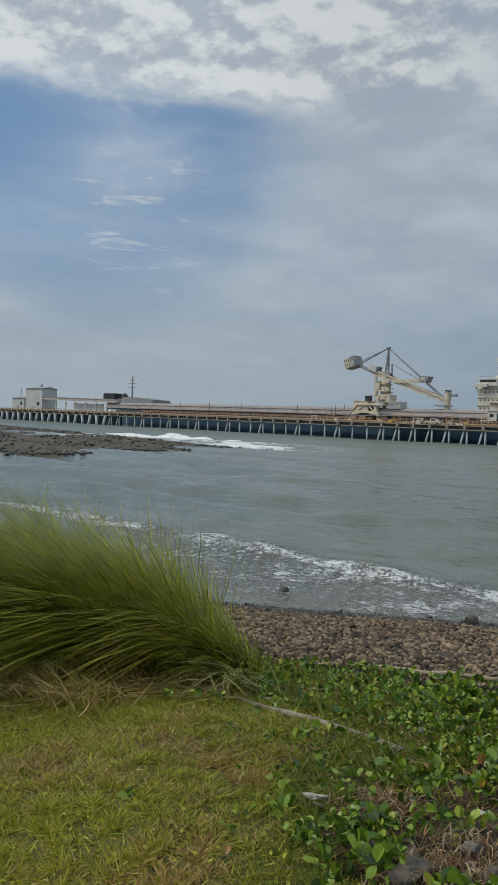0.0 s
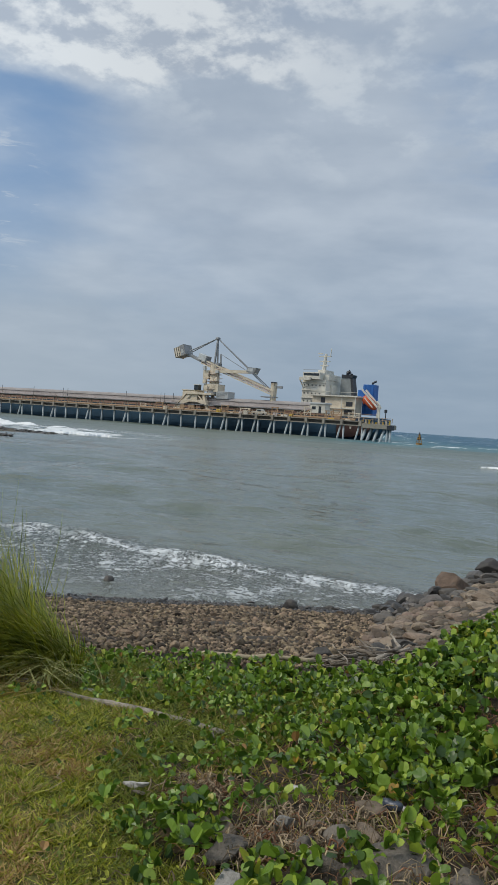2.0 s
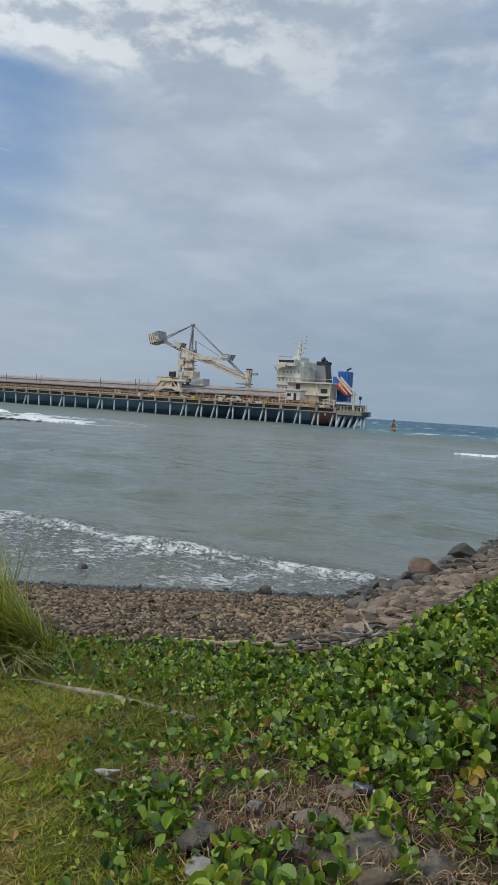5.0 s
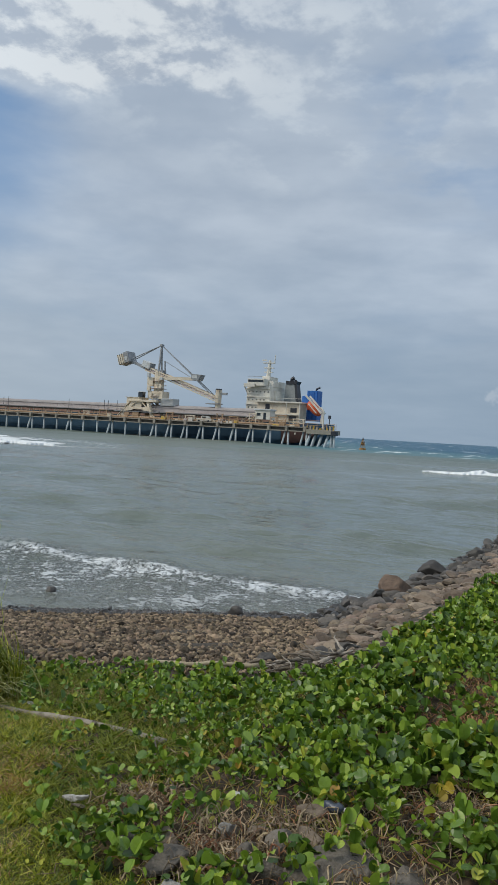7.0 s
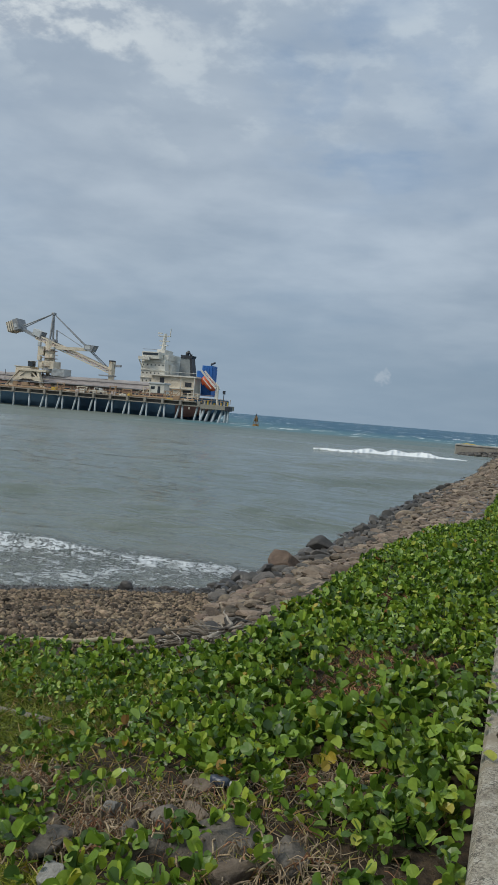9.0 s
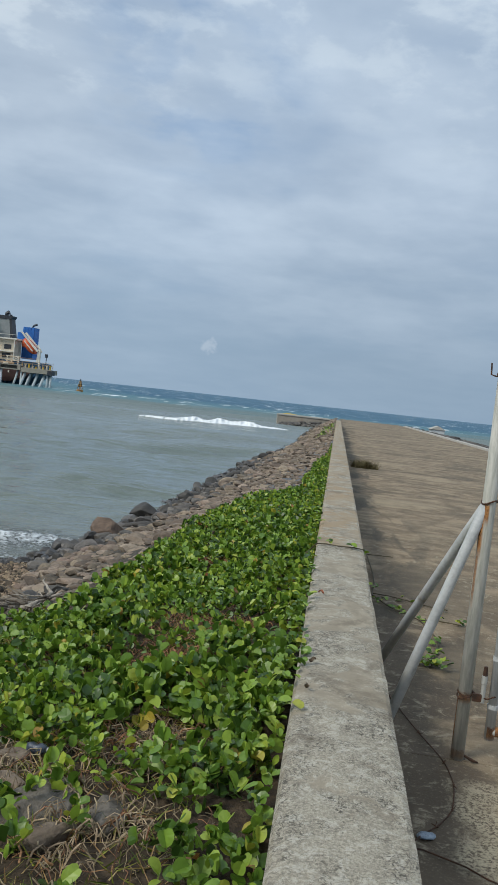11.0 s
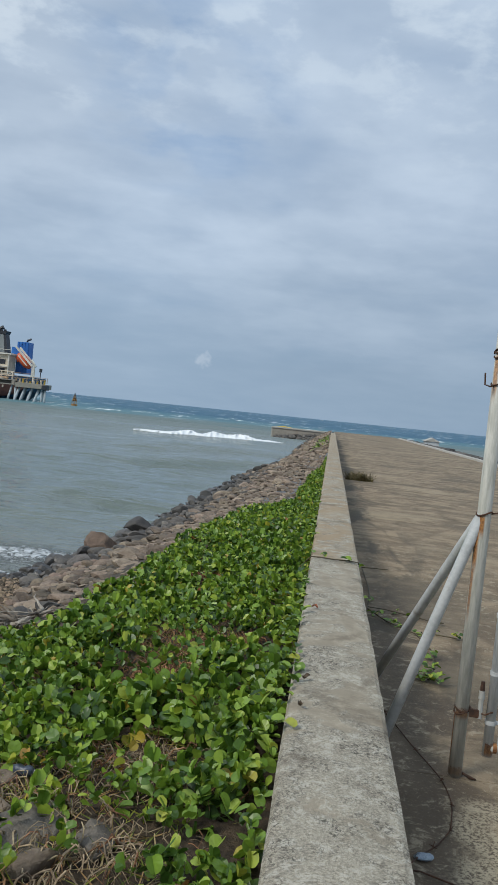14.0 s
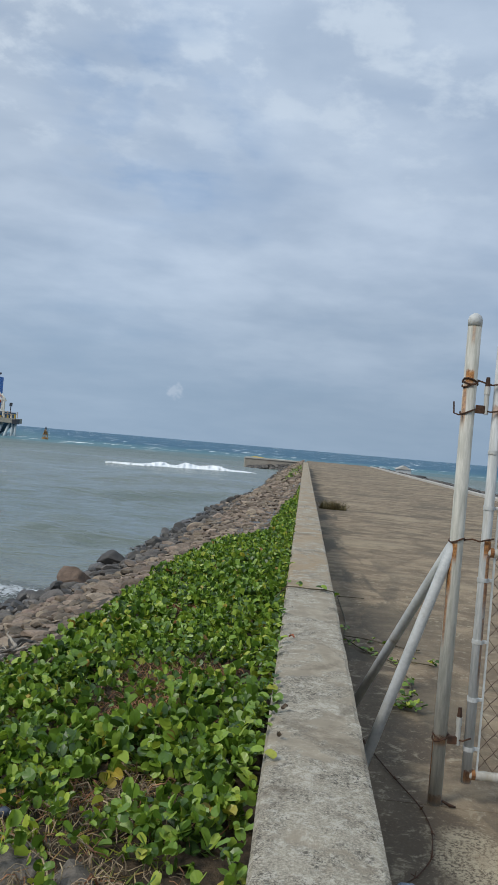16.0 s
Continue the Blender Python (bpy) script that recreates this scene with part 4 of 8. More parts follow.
# ---- pier: road, seawall, kerb, wharf ----
def pier():
    road = thing("road", "stained grey-brown concrete road along the pier", "road", kind="structure")
    core = box(WALL_R - 0.1, ROAD_R - 0.05, 0.5, ROAD_END - 0.3, -2.4, -0.22)
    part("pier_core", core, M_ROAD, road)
    rnd = random.Random(2)
    mid = 4.9
    y = -14.22
    me = {}
    for side, (x0, x1) in enumerate(((WALL_R + 0.004, mid - 0.002), (mid + 0.002, ROAD_R - 0.25))):
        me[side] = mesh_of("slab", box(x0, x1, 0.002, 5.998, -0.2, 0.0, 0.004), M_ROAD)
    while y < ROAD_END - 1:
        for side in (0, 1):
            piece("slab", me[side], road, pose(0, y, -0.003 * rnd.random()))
        y += 6.0
    wall = thing("seawall", "low worn concrete parapet wall along the pier", "wall", kind="structure")
    y = -5.45
    joint_at = [y + 5.75 * k for k in range(14)]
    for k, y0 in enumerate(joint_at):
        y1 = min(y0 + 5.74, WALL_END)
        if y0 >= WALL_END:
            break
        bm = bmesh.new()
        n = 46
        rows = []
        for i in range(n + 1):
            yy = y0 + (y1 - y0) * i / n
            row = []
            for x, z in ((WALL_L - 0.02, -0.6), (WALL_L - 0.012, 0.2), (WALL_L, WALL_TOP - 0.03), (WALL_L + 0.012, WALL_TOP - 0.008), (WALL_L + 0.04, WALL_TOP), (0.06, WALL_TOP + 0.004),
                         (0.16, WALL_TOP + 0.006), (0.25, WALL_TOP + 0.003), (WALL_R - 0.022, WALL_TOP), (WALL_R - 0.004, WALL_TOP - 0.008), (WALL_R, WALL_TOP - 0.03), (WALL_R + 0.003, 0.2), (WALL_R + 0.003, -0.6)):
                wear = 0.0035 * noise.noise((x * 30, yy * 6, z * 20 + k)) if z > 0.4 else 0.006 * noise.noise((x, yy * 3, z * 4))
                row.append(bm.verts.new((x + wear, yy, z + 0.7 * wear)))
            rows.append(row)
        for r, q in zip(rows, rows[1:]):
            for i in range(len(r) - 1):
                bm.faces.new((r[i], r[i + 1], q[i + 1], q[i]))
        bm.faces.new(rows[0])
        bm.faces.new(rows[-1][::-1])
        bmesh.ops.recalc_face_normals(bm, faces=bm.faces)
        part("wall_segment", bm, M_WALL, wall, smooth=False)
    kerb = thing("kerb", "pale concrete kerb along the pier's far edge", "kerb", kind="structure")
    me = mesh_of("kerb_stone", box(ROAD_R - 0.25, ROAD_R + 0.1, 0.01, 5.99, -0.4, 0.14, 0.02), M_KERB)
    for k in range(16):
        piece("kerb_stone", me, kerb, pose(0, 14.0 + 6.0 * k, 0))
    wharf = thing("wharf", "short concrete wharf at the pier's end", "wharf")
    part("wharf_body", box(-7.9, WALL_R, 103.5, 112.0, -3.5, -0.12, 0.05), M_DECK, wharf)
    part("coping", box(-7.95, WALL_R + 0.02, 103.4, 103.9, -0.12, 0.08, 0.03), M_KERB, wharf)
    part("end_face", box(-8.05, -7.9, 103.5, 111.9, -1.6, 0.02, 0.03), M_KERB, wharf)
    heap_bm = rock_shape(77, 0.35, 0.4, 3)
    bmesh.ops.transform(heap_bm, matrix=pose(-6.4, 104.6, 0.06) @ Matrix.Diagonal((2.0, 1.0, 0.8, 1)), verts=heap_bm.verts)
    single("tarpaulin", heap_bm, M_YELLOW, "yellow tarpaulin bundle lying on the wharf", "tarpaulin", smooth=True)
    # the landing shed on the far side of the pier's end
    shed = thing("landing_shed", "small pale shed with a pitched roof beside the pier", "shed", (12.1, 96.0, 0.05))
    part("wall", box(-0.8, 0.8, -1.2, 1.2, -1.6, 0.25, 0.02), M_SHED, shed)
    part("roof", prism([(-0.95, 0.25), (0.95, 0.25), (0, 0.72)], -1.3, 1.3), M_KERB, shed)
    part("base", box(-2.4, 2.6, -2, 2, -3.2, -0.35, 0.05), M_TOE, shed)


pier()


# ---- reef ----
def reef():
    xs, ys = np.linspace(-170, -44, 120), np.linspace(12, 92, 100)

    def zf(X, Y):
        # a flat spit: its near edge runs out from the shore to the tip, its far edge back again
        near = ((X + 46) * -44 + (Y - 20) * -21) / 48.7
        far = ((X + 67) * -9 + (Y - 66) * -33) / 34.2
        wave = 2.0 * np.sin(Y * 0.4) + 1.5 * np.sin(X * 0.27)
        z = np.clip((np.minimum(near, far) + 0.5 * wave) / 7, -1, 1)
        rough = bumps(X, Y, 0.12, 0.40) + bumps(X, Y, 0.35, 0.30) + bumps(X, Y, 1.1, 0.16)
        return SEA - 0.12 + np.where(z > 0, 0.42 * z, 0.9 * z) + rough * np.clip(z + 0.4, 0.1, 1)
    me = grid_mesh("reef_flat", xs, ys, zf, M_REEF)
    ob = tagged(new("reef", me), "low flat brown rock reef awash with surf", "reef", kind="structure")
    rs = np.random.RandomState(8)
    n = 26000
    X, Y = rs.uniform(-150, -47, n), rs.uniform(20, 88, n)
    Z = zf(X, Y)
    keep = (Z > SEA - 0.18) & ((Z < SEA + 0.06) | (rs.uniform(0, 1, n) < 0.22))
    X, Y, Z = X[keep], Y[keep], Z[keep]
    n = len(X)
    shapes = [arrays(rock_shape(300 + k, 0.6, 0.4, 1)) for k in range(4)]
    size = (0.16 + 0.55 * rs.uniform(0, 1, n) ** 3)[:, None] * np.array([1, 1, 0.8])
    me = heap("reef_rocks", shapes, np.stack([X, Y, np.maximum(Z, SEA) + 0.05], -1), turn_z(rs.uniform(0, 6.28, n)), size, rs.randint(0, 4, n), M_WET)
    o = new("reef_rock_heap", me)
    o.parent = ob
    tagged(o, "dark wet rocks on the reef", kind="stuff")


reef()

# ---- jetty ----
JY = 190.0      # the jetty's near face
BAY = 5.36


def jetty():
    j = thing("jetty", "long concrete loading jetty on pale piles", "jetty", (0, JY, SEA))
    x_end, x_left = -72.5, -400.0
    part("deck", box(x_left, x_end - 8.5, 1.25, 13, 4.25, 4.85), M_DECK, j)
    part("edge_beam", box(x_left, x_end - 8.5, 0.25, 1.3, 3.75, 4.02), M_DECK, j)
    # back of the bays, with the recess shade put into its colour
    part("back_panel", box(x_left, x_end - 8.5, 1.15, 1.24, 4.03, 4.85), M_BAY_SHADE, j)
    stile = mesh_of("bay_post", box(-0.38, 0.38, 0.1, 1.2, 3.78, 5.25, 0.05), M_DECK)
    n = int((x_end - 9 - x_left) / BAY)
    pile_me = mesh_of("support_pillar", tube([(0, 0, -2.5), (0, 0, 3.8)], 0.28, 8), M_PILE, True)
    rake_me = mesh_of("support_pillar", tube([(-0.75, -0.7, -2.5), (0.42, 0.2, 3.8)], 0.28, 8), M_PILE, True)
    wide_l, wide_r = [mesh_of("support_pillar", tube([(0.9 * lean, -0.4, -2.5), (-0.5 * lean, 0.2, 3.8)], [0.5, 0.72], 10), M_PALE_PILE, True) for lean in (1, -1)]
    for k in range(n):
        x = x_end - 9.2 - BAY * k
        piece("bay_post", stile, j, pose(x, 0, 0))
        pair = k < 10 or k % 3 == 0 or x < -262
        if x < -266:
            piece("support_pillar", (wide_l, wide_r)[k % 2], j, pose(x + 1.2, 0.6, 0))
        elif pair:
            piece("support_pillar", rake_me, j, pose(x - 0.95, 0.9, 0))
            piece("support_pillar", pile_me, j, pose(x + 0.45, 0.9, 0))
        else:
            piece("support_pillar", pile_me, j, pose(x, 0.9, 0))
    # added dark sheet in hull colour stands for the shade under the deck
    part("quay_wall", box(x_left, -262, 4.6, 5.2, -2.0, 4.2), M_HULL, j, "dark blue panel standing for the shade behind the pillars")
    # the end platform
    part("end_platform", box(x_end - 8.5, x_end - 0.6, -0.2, 4.5, 3.35, 4.55, 0.06), M_DECK, j)
    part("fender", box(x_end - 1.4, x_end - 0.1, -0.4, 1.6, 3.15, 4.35, 0.08), M_BLACK, j, "black end fender")
    rk = mesh_of("support_pillar", tube([(-1.1, -0.9, -2.5), (0.35, 0.3, 3.3)], 0.36, 8), M_PILE, True)
    for x in (-80.6, -79.1, -77.2, -75.4):
        piece("support_pillar", rk, j, pose(x, 0.8, 0))
        piece("support_pillar", rk, j, pose(x + 0.7, 3.4, 0))
    for x in (-74.2, -73.3):
        piece("support_pillar", pile_me, j, pose(x, 0.8, 0))
    # rails
    part("kerb_beam", box(x_left, x_end - 8.5, 0.3, 1.3, 4.88, 5.12), M_DECK, j)
    for z in (5.65, 6.15):
        part("rail", beam((x_left, 0.55, z), (x_end - 0.7, 0.55, z), 0.09, 0.09), M_RAIL, j, "orange handrail")
    post_me = mesh_of("rail_post", box(-0.06, 0.06, 0.49, 0.61, 4.8, 6.2), M_RAIL)
    for k in range(int((x_end - x_left) / (BAY / 2))):
        piece("rail_post", post_me, j, pose(x_end - 0.4 - k * BAY / 2, 0, 0))
    part("pipe", tube([(x_left, 2.2, 5.35), (-84, 2.2, 5.35)], 0.28, 8), M_RAIL, j, "brown service pipe")
    part("pipe", tube([(x_left, 3.1, 5.25), (-90, 3.1, 5.25)], 0.35, 8), M_STEEL, j, "grey service pipe")
    # bollards and gear on the end platform
    rnd = random.Random(12)
    for k in range(9):
        x = -81.5 + k * 0.95
        h = rnd.uniform(0.5, 1.3)
        part("bollard", tube([(x, 1.5, 4.5), (x, 1.5, 4.55 + h * 0.7), (x, 1.5, 4.55 + h)], [0.25, 0.22, 0.36], 10), M_CREAM if k % 2 else M_YELLOW, j)
    part("lamp_post", tube([(-75.4, 2, 4.5), (-75.4, 2, 8.1)], 0.11, 8), M_BLACK, j)
    part("lamp_head", box(-75.7, -75.1, 1.7, 2.3, 7.6, 8.5, 0.05), M_BLACK, j)
    part("davit", tube([(-77.2, 2, 4.5), (-77.2, 2, 9.6), (-78.0, 2, 10.6)], [0.28, 0.24, 0.2], 8), M_SHIPWHITE, j)


jetty()


def gallery():
    g = thing("conveyor_gallery", "long clad conveyor gallery on trestles along the jetty", "conveyor", (0, JY + 7, SEA + 0.7))
    x0, x1 = -274.0, -97.0
    part("belt_casing", box(x0, x1, -1.2, 1.0, 6.75, 8.0), M_GALLERY, g)
    bm = bmesh.new()
    prof = [(-1.5, 8.0), (1.3, 8.0), (1.1, 8.5), (-0.1, 8.9), (-1.3, 8.5)]
    a = [bm.verts.new((x0, y, z)) for y, z in prof]
    b = [bm.verts.new((x1, y, z)) for y, z in prof]
    bm.faces.new(a)
    bm.faces.new(b[::-1])
    for i in range(5):
        bm.faces.new((a[i], b[i], b[(i + 1) % 5], a[(i + 1) % 5]))
    bmesh.ops.recalc_face_normals(bm, faces=bm.faces)
    part("roof", bm, M_GALLERY_ROOF, g)
    part("walkway", box(x0, x1, -2.3, -1.2, 6.5, 6.68), M_STEEL, g)
    part("walkway_rail", beam((x0, -2.25, 7.6), (x1, -2.25, 7.6), 0.1, 0.1), M_GALLERY, g)
    # the girder takes the same shade-dark tone as the bays
    part("girder", box(x0, x1, -0.9, 0.7, 6.1, 6.5), M_BAY_SHADE, g)
    legs = [mesh_of("trestle_leg", beam((-0.3, side * 1.3, 4.1), (-0.3, side * 0.7, 6.2), 0.25, 0.25), M_CREAM) for side in (-1, 1)]
    for k in range(int((x1 - x0) / BAY)):
        for me in legs:
            piece("trestle_leg", me, g, pose(x1 - 1 - k * BAY, 0, 0))
    rnd = random.Random(6)
    for k in range(10):
        x = rnd.uniform(x0 + 10, x1 - 20)
        part("lamp_post", tube([(x, -1.9, 6.6), (x, -1.9, 9.6)], 0.07, 6), M_BLACK, g)
    up = thing("feeder_gallery", "inclined feeder conveyor gallery behind the transfer house", "conveyor", (0, JY + 6, SEA))
    part("casing", beam((-325, 0, 10.9), (-266, 0, 10.0), 2.4, 1.1), M_GALLERY, up)
    part("roof", beam((-325, 0, 11.55), (-266, 0, 10.65), 2.8, 0.25), M_GALLERY_ROOF, up)
    part("side_panel", box(-302, -279, 1.6, 1.9, 4.86, 8.9), M_WHITE, up, "white sheet side panel")
    for x in (-314, -306, -298, -290, -282, -274):
        part("trestle", beam((x, 0, 4.8), (x, 0, 9.4), 0.5, 0.5), M_CREAM, up)


gallery()


def transfer_houses():
    for x0, x1, h, name in ((-351.3, -340.4, 11.6, "low"), (-338.6, -324.0, 16.2, "tall")):
        cx = (x0 + x1) / 2
        t = thing("transfer_house", "pale sheet-clad conveyor transfer house on the jetty", "industrial building", (cx, JY + 8, SEA + 4.85), "transfer houses")
        w = (x1 - x0) / 2
        part("wall", box(-w, w, -3.5, 4.5, 0, h - 5.6, 0.05), M_SHED, t)
        bm = bmesh.new()
        prof = [(-4.0, h - 5.6), (5.0, h - 5.6), (0.5, h - 4.7)]
        a = [bm.verts.new((-w - 0.4, y, z)) for y, z in prof]
        b = [bm.verts.new((w + 0.4, y, z)) for y, z in prof]
        bm.faces.new(a)
        bm.faces.new(b[::-1])
        for i in range(3):
            bm.faces.new((a[i], b[i], b[(i + 1) % 3], a[(i + 1) % 3]))
        bmesh.ops.recalc_face_normals(bm, faces=bm.faces)
        part("roof", bm, M_GALLERY_ROOF, t)
        part("door", box(-0.3 * w, 0.1 * w, -3.62, -3.5, 0, 2.6), M_GALLERY, t)
        part("window", box(0.4 * w, 0.7 * w, -3.6, -3.5, 2.6, 4.2), M_WINDOW, t)
        if name == "low":
            part("aerial", tube([(-3.5, 0, h - 5.2), (-3.5, 0, h - 0.6)], 0.12, 6), M_STEEL, t)
        else:
            part("vent", tube([(0, 0.5, h - 4.9), (0, 0.5, h - 3.4)], 0.5, 10), M_STEEL, t)


transfer_houses()


# ---- ship loader ----
def ship_loader():
    s = thing("ship_loader", "cream steel ship-loading crane with a long sloping boom", "crane", (-1.2, JY + 7, SEA))
    # travelling portal
    for x0, x1 in ((-144.5, -139.5), (-136.2, -130.8)):
        for y in (-3.2, 3.2):
            part("portal_leg", beam(((x0 + x1) / 2 + (-1.6 if x0 < -140 else 1.8), y, 5.0), ((-139.2 if x0 < -140 else -134.5), y * 0.7, 10.6), 0.9, 0.9), M_CREAM, s)
    for y in (-3.2, 3.2):
        part("sill_beam", box(-144.8, -130.3, y - 0.5, y + 0.5, 5.0, 5.8, 0.05), M_CREAM, s)
    bogie = mesh_of("bogie", box(-0.9, 0.9, -0.35, 0.35, 4.85, 5.2, 0.08), M_STEEL)
    for x in (-143.6, -140.6, -134.4, -131.4):
        for y in (-3.2, 3.2):
            piece("bogie", bogie, s, pose(x, y, 0))
    for y in (-3.3, 3.1):
        part("portal_plate", prism([(-142.6, 7.4), (-141.2, 8.6), (-133.6, 8.6), (-132.2, 7.4), (-134.6, 7.4), (-136.2, 7.9), (-139.0, 7.9), (-140.4, 7.4)], y, y + 0.2), M_CREAM, s)
        part("portal_walkway", box(-145.6, -129.4, y - 0.7, y + 0.7, 7.0, 7.15), M_STEEL, s)
        part("walkway_rail", beam((-145.6, y - 0.6, 8.1), (-129.4, y - 0.6, 8.1), 0.1, 0.1), M_CREAM, s)
        part("cross_brace", beam((-144.0, y, 5.7), (-138.6, y * 0.8, 10.2), 0.35, 0.35), M_CREAM, s)
        part("cross_brace", beam((-131.2, y, 5.7), (-136.4, y * 0.8, 10.2), 0.35, 0.35), M_CREAM, s)
        part("motor_box", box(-138.8, -136.6, y - 0.6, y + 0.6, 5.8, 6.9, 0.08), M_RAIL, s)
    part("portal_deck", box(-141.2, -131.0, -3.2, 3.2, 10.2, 10.8, 0.05), M_CREAM, s)
    part("machinery_house", box(-142.2, -136.6, -2.6, 1.2, 8.2, 11.4, 0.08), M_CREAM, s)
    part("machinery_roof", box(-142.5, -136.4, -2.8, 1.4, 11.4, 11.6), M_CREAM, s)
    part("cab", box(-137.4, -135.8, -3.4, -1.8, 11.6, 13.1, 0.08), M_WINDOW, s, "dark glazed operator's cab")
    part("cab_roof", box(-137.6, -135.6, -3.5, -1.7, 13.1, 13.25), M_SHIPWHITE, s)
    # slewing tower
    part("slew_ring", tube([(-132.2, 0, 10.6), (-132.2, 0, 11.6)], 2.1, 20), M_STEEL, s)
    part("tower", tube([(-132.2, 0, 10.8), (-132.3, 0, 14.3), (-132.4, 0, 19.4)], [1.75, 1.55, 1.45], 12), M_CREAM, s)
    part("pedestal", box(-135.0, -129.6, -1.9, 1.9, 11.3, 13.6, 0.1), M_CREAM, s)
    for x, z, w, h in ((-134.6, 13.7, 1.1, 1.3), (-130.4, 14.6, 0.9, 1.1), (-134.9, 17.9, 0.8, 1.2), (-130.2, 17.0, 1.0, 0.8), (-133.6, 12.0, 0.7, 1.0)):
        part("switch_box", box(x - w / 2, x + w / 2, -2.3, -1.4, z, z + h, 0.05), M_CREAM if z < 15 else M_SHED, s)
    part("cable_reel", tube([(-141.0, -3.9, 6.4), (-141.0, -3.5, 6.4)], 0.9, 14), M_RAIL, s)
    for z, r in ((12.0, 2.5), (14.4, 2.4), (16.6, 2.2)):
        part("platform", tube([(-132.3, 0, z), (-132.3, 0, z + 0.12)], r, 14), M_PINK, s)
        part("platform_rail", tube([(-132.3 + r * math.cos(a), r * math.sin(a), z + 1.1) for a in np.linspace(0, 6.283, 19)], 0.06, 5), M_CREAM, s)
    part("winch_house", box(-135.6, -133.6, -1.6, 1.6, 15.2, 17.8, 0.06), M_CREAM, s)
    part("counter_house", box(-130.2, -125.8, -1.8, 1.8, 9.3, 11.5, 0.06), M_SHED, s, "slatted grey-white house")
    slat = mesh_of("slat", box(-130.2, -125.8, -1.86, -1.8, -0.06, 0.06), M_STEEL)
    for k in range(6):
        piece("slat", slat, s, pose(0, 0, 9.6 + 0.35 * k))
    # main boom and its counterweight arm
    a, b = Vector((-141.6, 0, 22.3)), Vector((-110.8, 0, 11.5))
    part("boom_top", beam(a + Vector((4.5, -0.9, -1.0)), b + Vector((0, -0.9, 0.75)), 0.35, 0.4), M_CREAM, s)
    part("boom_top", beam(a + Vector((4.5, 0.9, -1.0)), b + Vector((0, 0.9, 0.75)), 0.35, 0.4), M_CREAM, s)
    part("boom_belt", beam(a + Vector((4.5, 0, -1.75)), b + Vector((0, 0, 0.1)), 1.7, 0.5), M_PINK, s, "pinkish conveyor belt casing")
    part("boom_bottom", beam(a + Vector((4.5, -0.9, -2.3)), b + Vector((0, -0.9, -0.5)), 0.3, 0.3), M_CREAM, s)
    d = b - a - Vector((4.5, 0, -1.4))
    for k in range(18):
        p = a + Vector((4.5, -0.95, -1.4)) + d * (k / 18)
        q = a + Vector((4.5, -0.95, -1.4)) + d * ((k + 1) / 18)
        part("lattice_bar", beam(p + Vector((0, 0, 0.35 if k % 2 else -0.75)), q + Vector((0, 0, -0.75 if k % 2 else 0.35)), 0.16, 0.16), M_CREAM, s)
    part("counter_arm", beam(a + Vector((-1.0, 0, 0.4)), (-133.0, 0, 18.9), 1.4, 0.8), M_STEEL, s)
    m = Matrix.Translation((-144.8, 0, 23.5)) @ pose(0, 0, 0, 0, -18, 0)
    bm = slab(bmesh.new(), -2.1, 0.2, -2.0, 2.0, -1.5, 1.5, 0.06, m)
    part("counterweight", bm, M_CREAM, s, "cream counterweight box")
    part("counterweight_frame", slab(bmesh.new(), 0.25, 2.0, -2.1, 2.1, -1.65, 1.65, 0.06, m), M_STEEL, s, "dark grey counterweight frame")
    for k in range(3):
        part("counterweight_strap", slab(bmesh.new(), -1.9 + 0.75 * k, -1.7 + 0.75 * k, -2.06, 2.06, -1.56, 1.56, 0.02, m), M_DARK_STEEL, s, "dark strap")
    part("counterweight_panel", slab(bmesh.new(), 0.6, 1.5, -2.16, -2.1, -0.9, 0.2, 0, m), M_SHED, s)
    m = Matrix.Translation((-136.6, 0, 21.6)) @ pose(0, 0, 0, 0, 20, 0)
    part("drive_house", slab(bmesh.new(), -1.5, 1.3, -1.3, 1.3, -0.9, 1.0, 0.05, m), M_SHED, s)
    part("drive_house_end", slab(bmesh.new(), 1.3, 1.6, -1.35, 1.35, -0.95, 1.05, 0.03, m), M_STEEL, s)
    # mast, stays
    apex = (-132.0, 0, 27.7)
    part("mast", beam((-132.2, -0.9, 19.2), apex, 0.45, 0.45), M_STEEL, s)
    part("mast", beam((-132.2, 0.9, 19.2), apex, 0.45, 0.45), M_STEEL, s)
    part("mast_head", box(-132.5, -131.5, -0.6, 0.6, 27.3, 28.0, 0.1), M_STEEL, s)
    for y in (-0.8, 0.8):
        part("stay", tube([apex, (-141.8, y, 23.6)], 0.16, 6), M_STEEL, s)
        part("stay", tube([apex, (-113.0, y, 13.0)], 0.16, 6), M_STEEL, s)
    part("short_mast", beam((-130.3, 0, 18.9), (-130.6, 0, 22.9), 0.35, 0.35), M_STEEL, s)
    part("stay", tube([(-130.6, 0, 22.9), (-121.6, 0, 18.4)], 0.11, 6), M_STEEL, s)
    part("hoist_house", box(-132.9, -130.6, -1.0, 1.0, 19.0, 20.1, 0.05), M_STEEL, s)
    # second arm
    part("service_arm", beam((-131.5, -1.2, 17.6), (-117.0, -1.2, 17.6), 0.8, 0.9), M_CREAM, s)
    part("service_cabin", prism([(-119.6, 17.5), (-117.2, 17.0), (-116.2, 18.8), (-119.4, 19.0)], -2.4, 0.2), M_STEEL, s, "grey cabin at the arm's end")
    part("cabin_panel", box(-119.2, -117.4, -2.46, -2.4, 17.7, 18.6), M_SHED, s)
    # chute at the boom's tip
    part("chute", tube([(-111.3, 0, 8.3), (-111.2, 0, 14.6)], [0.85, 1.0], 10), M_CREAM, s)
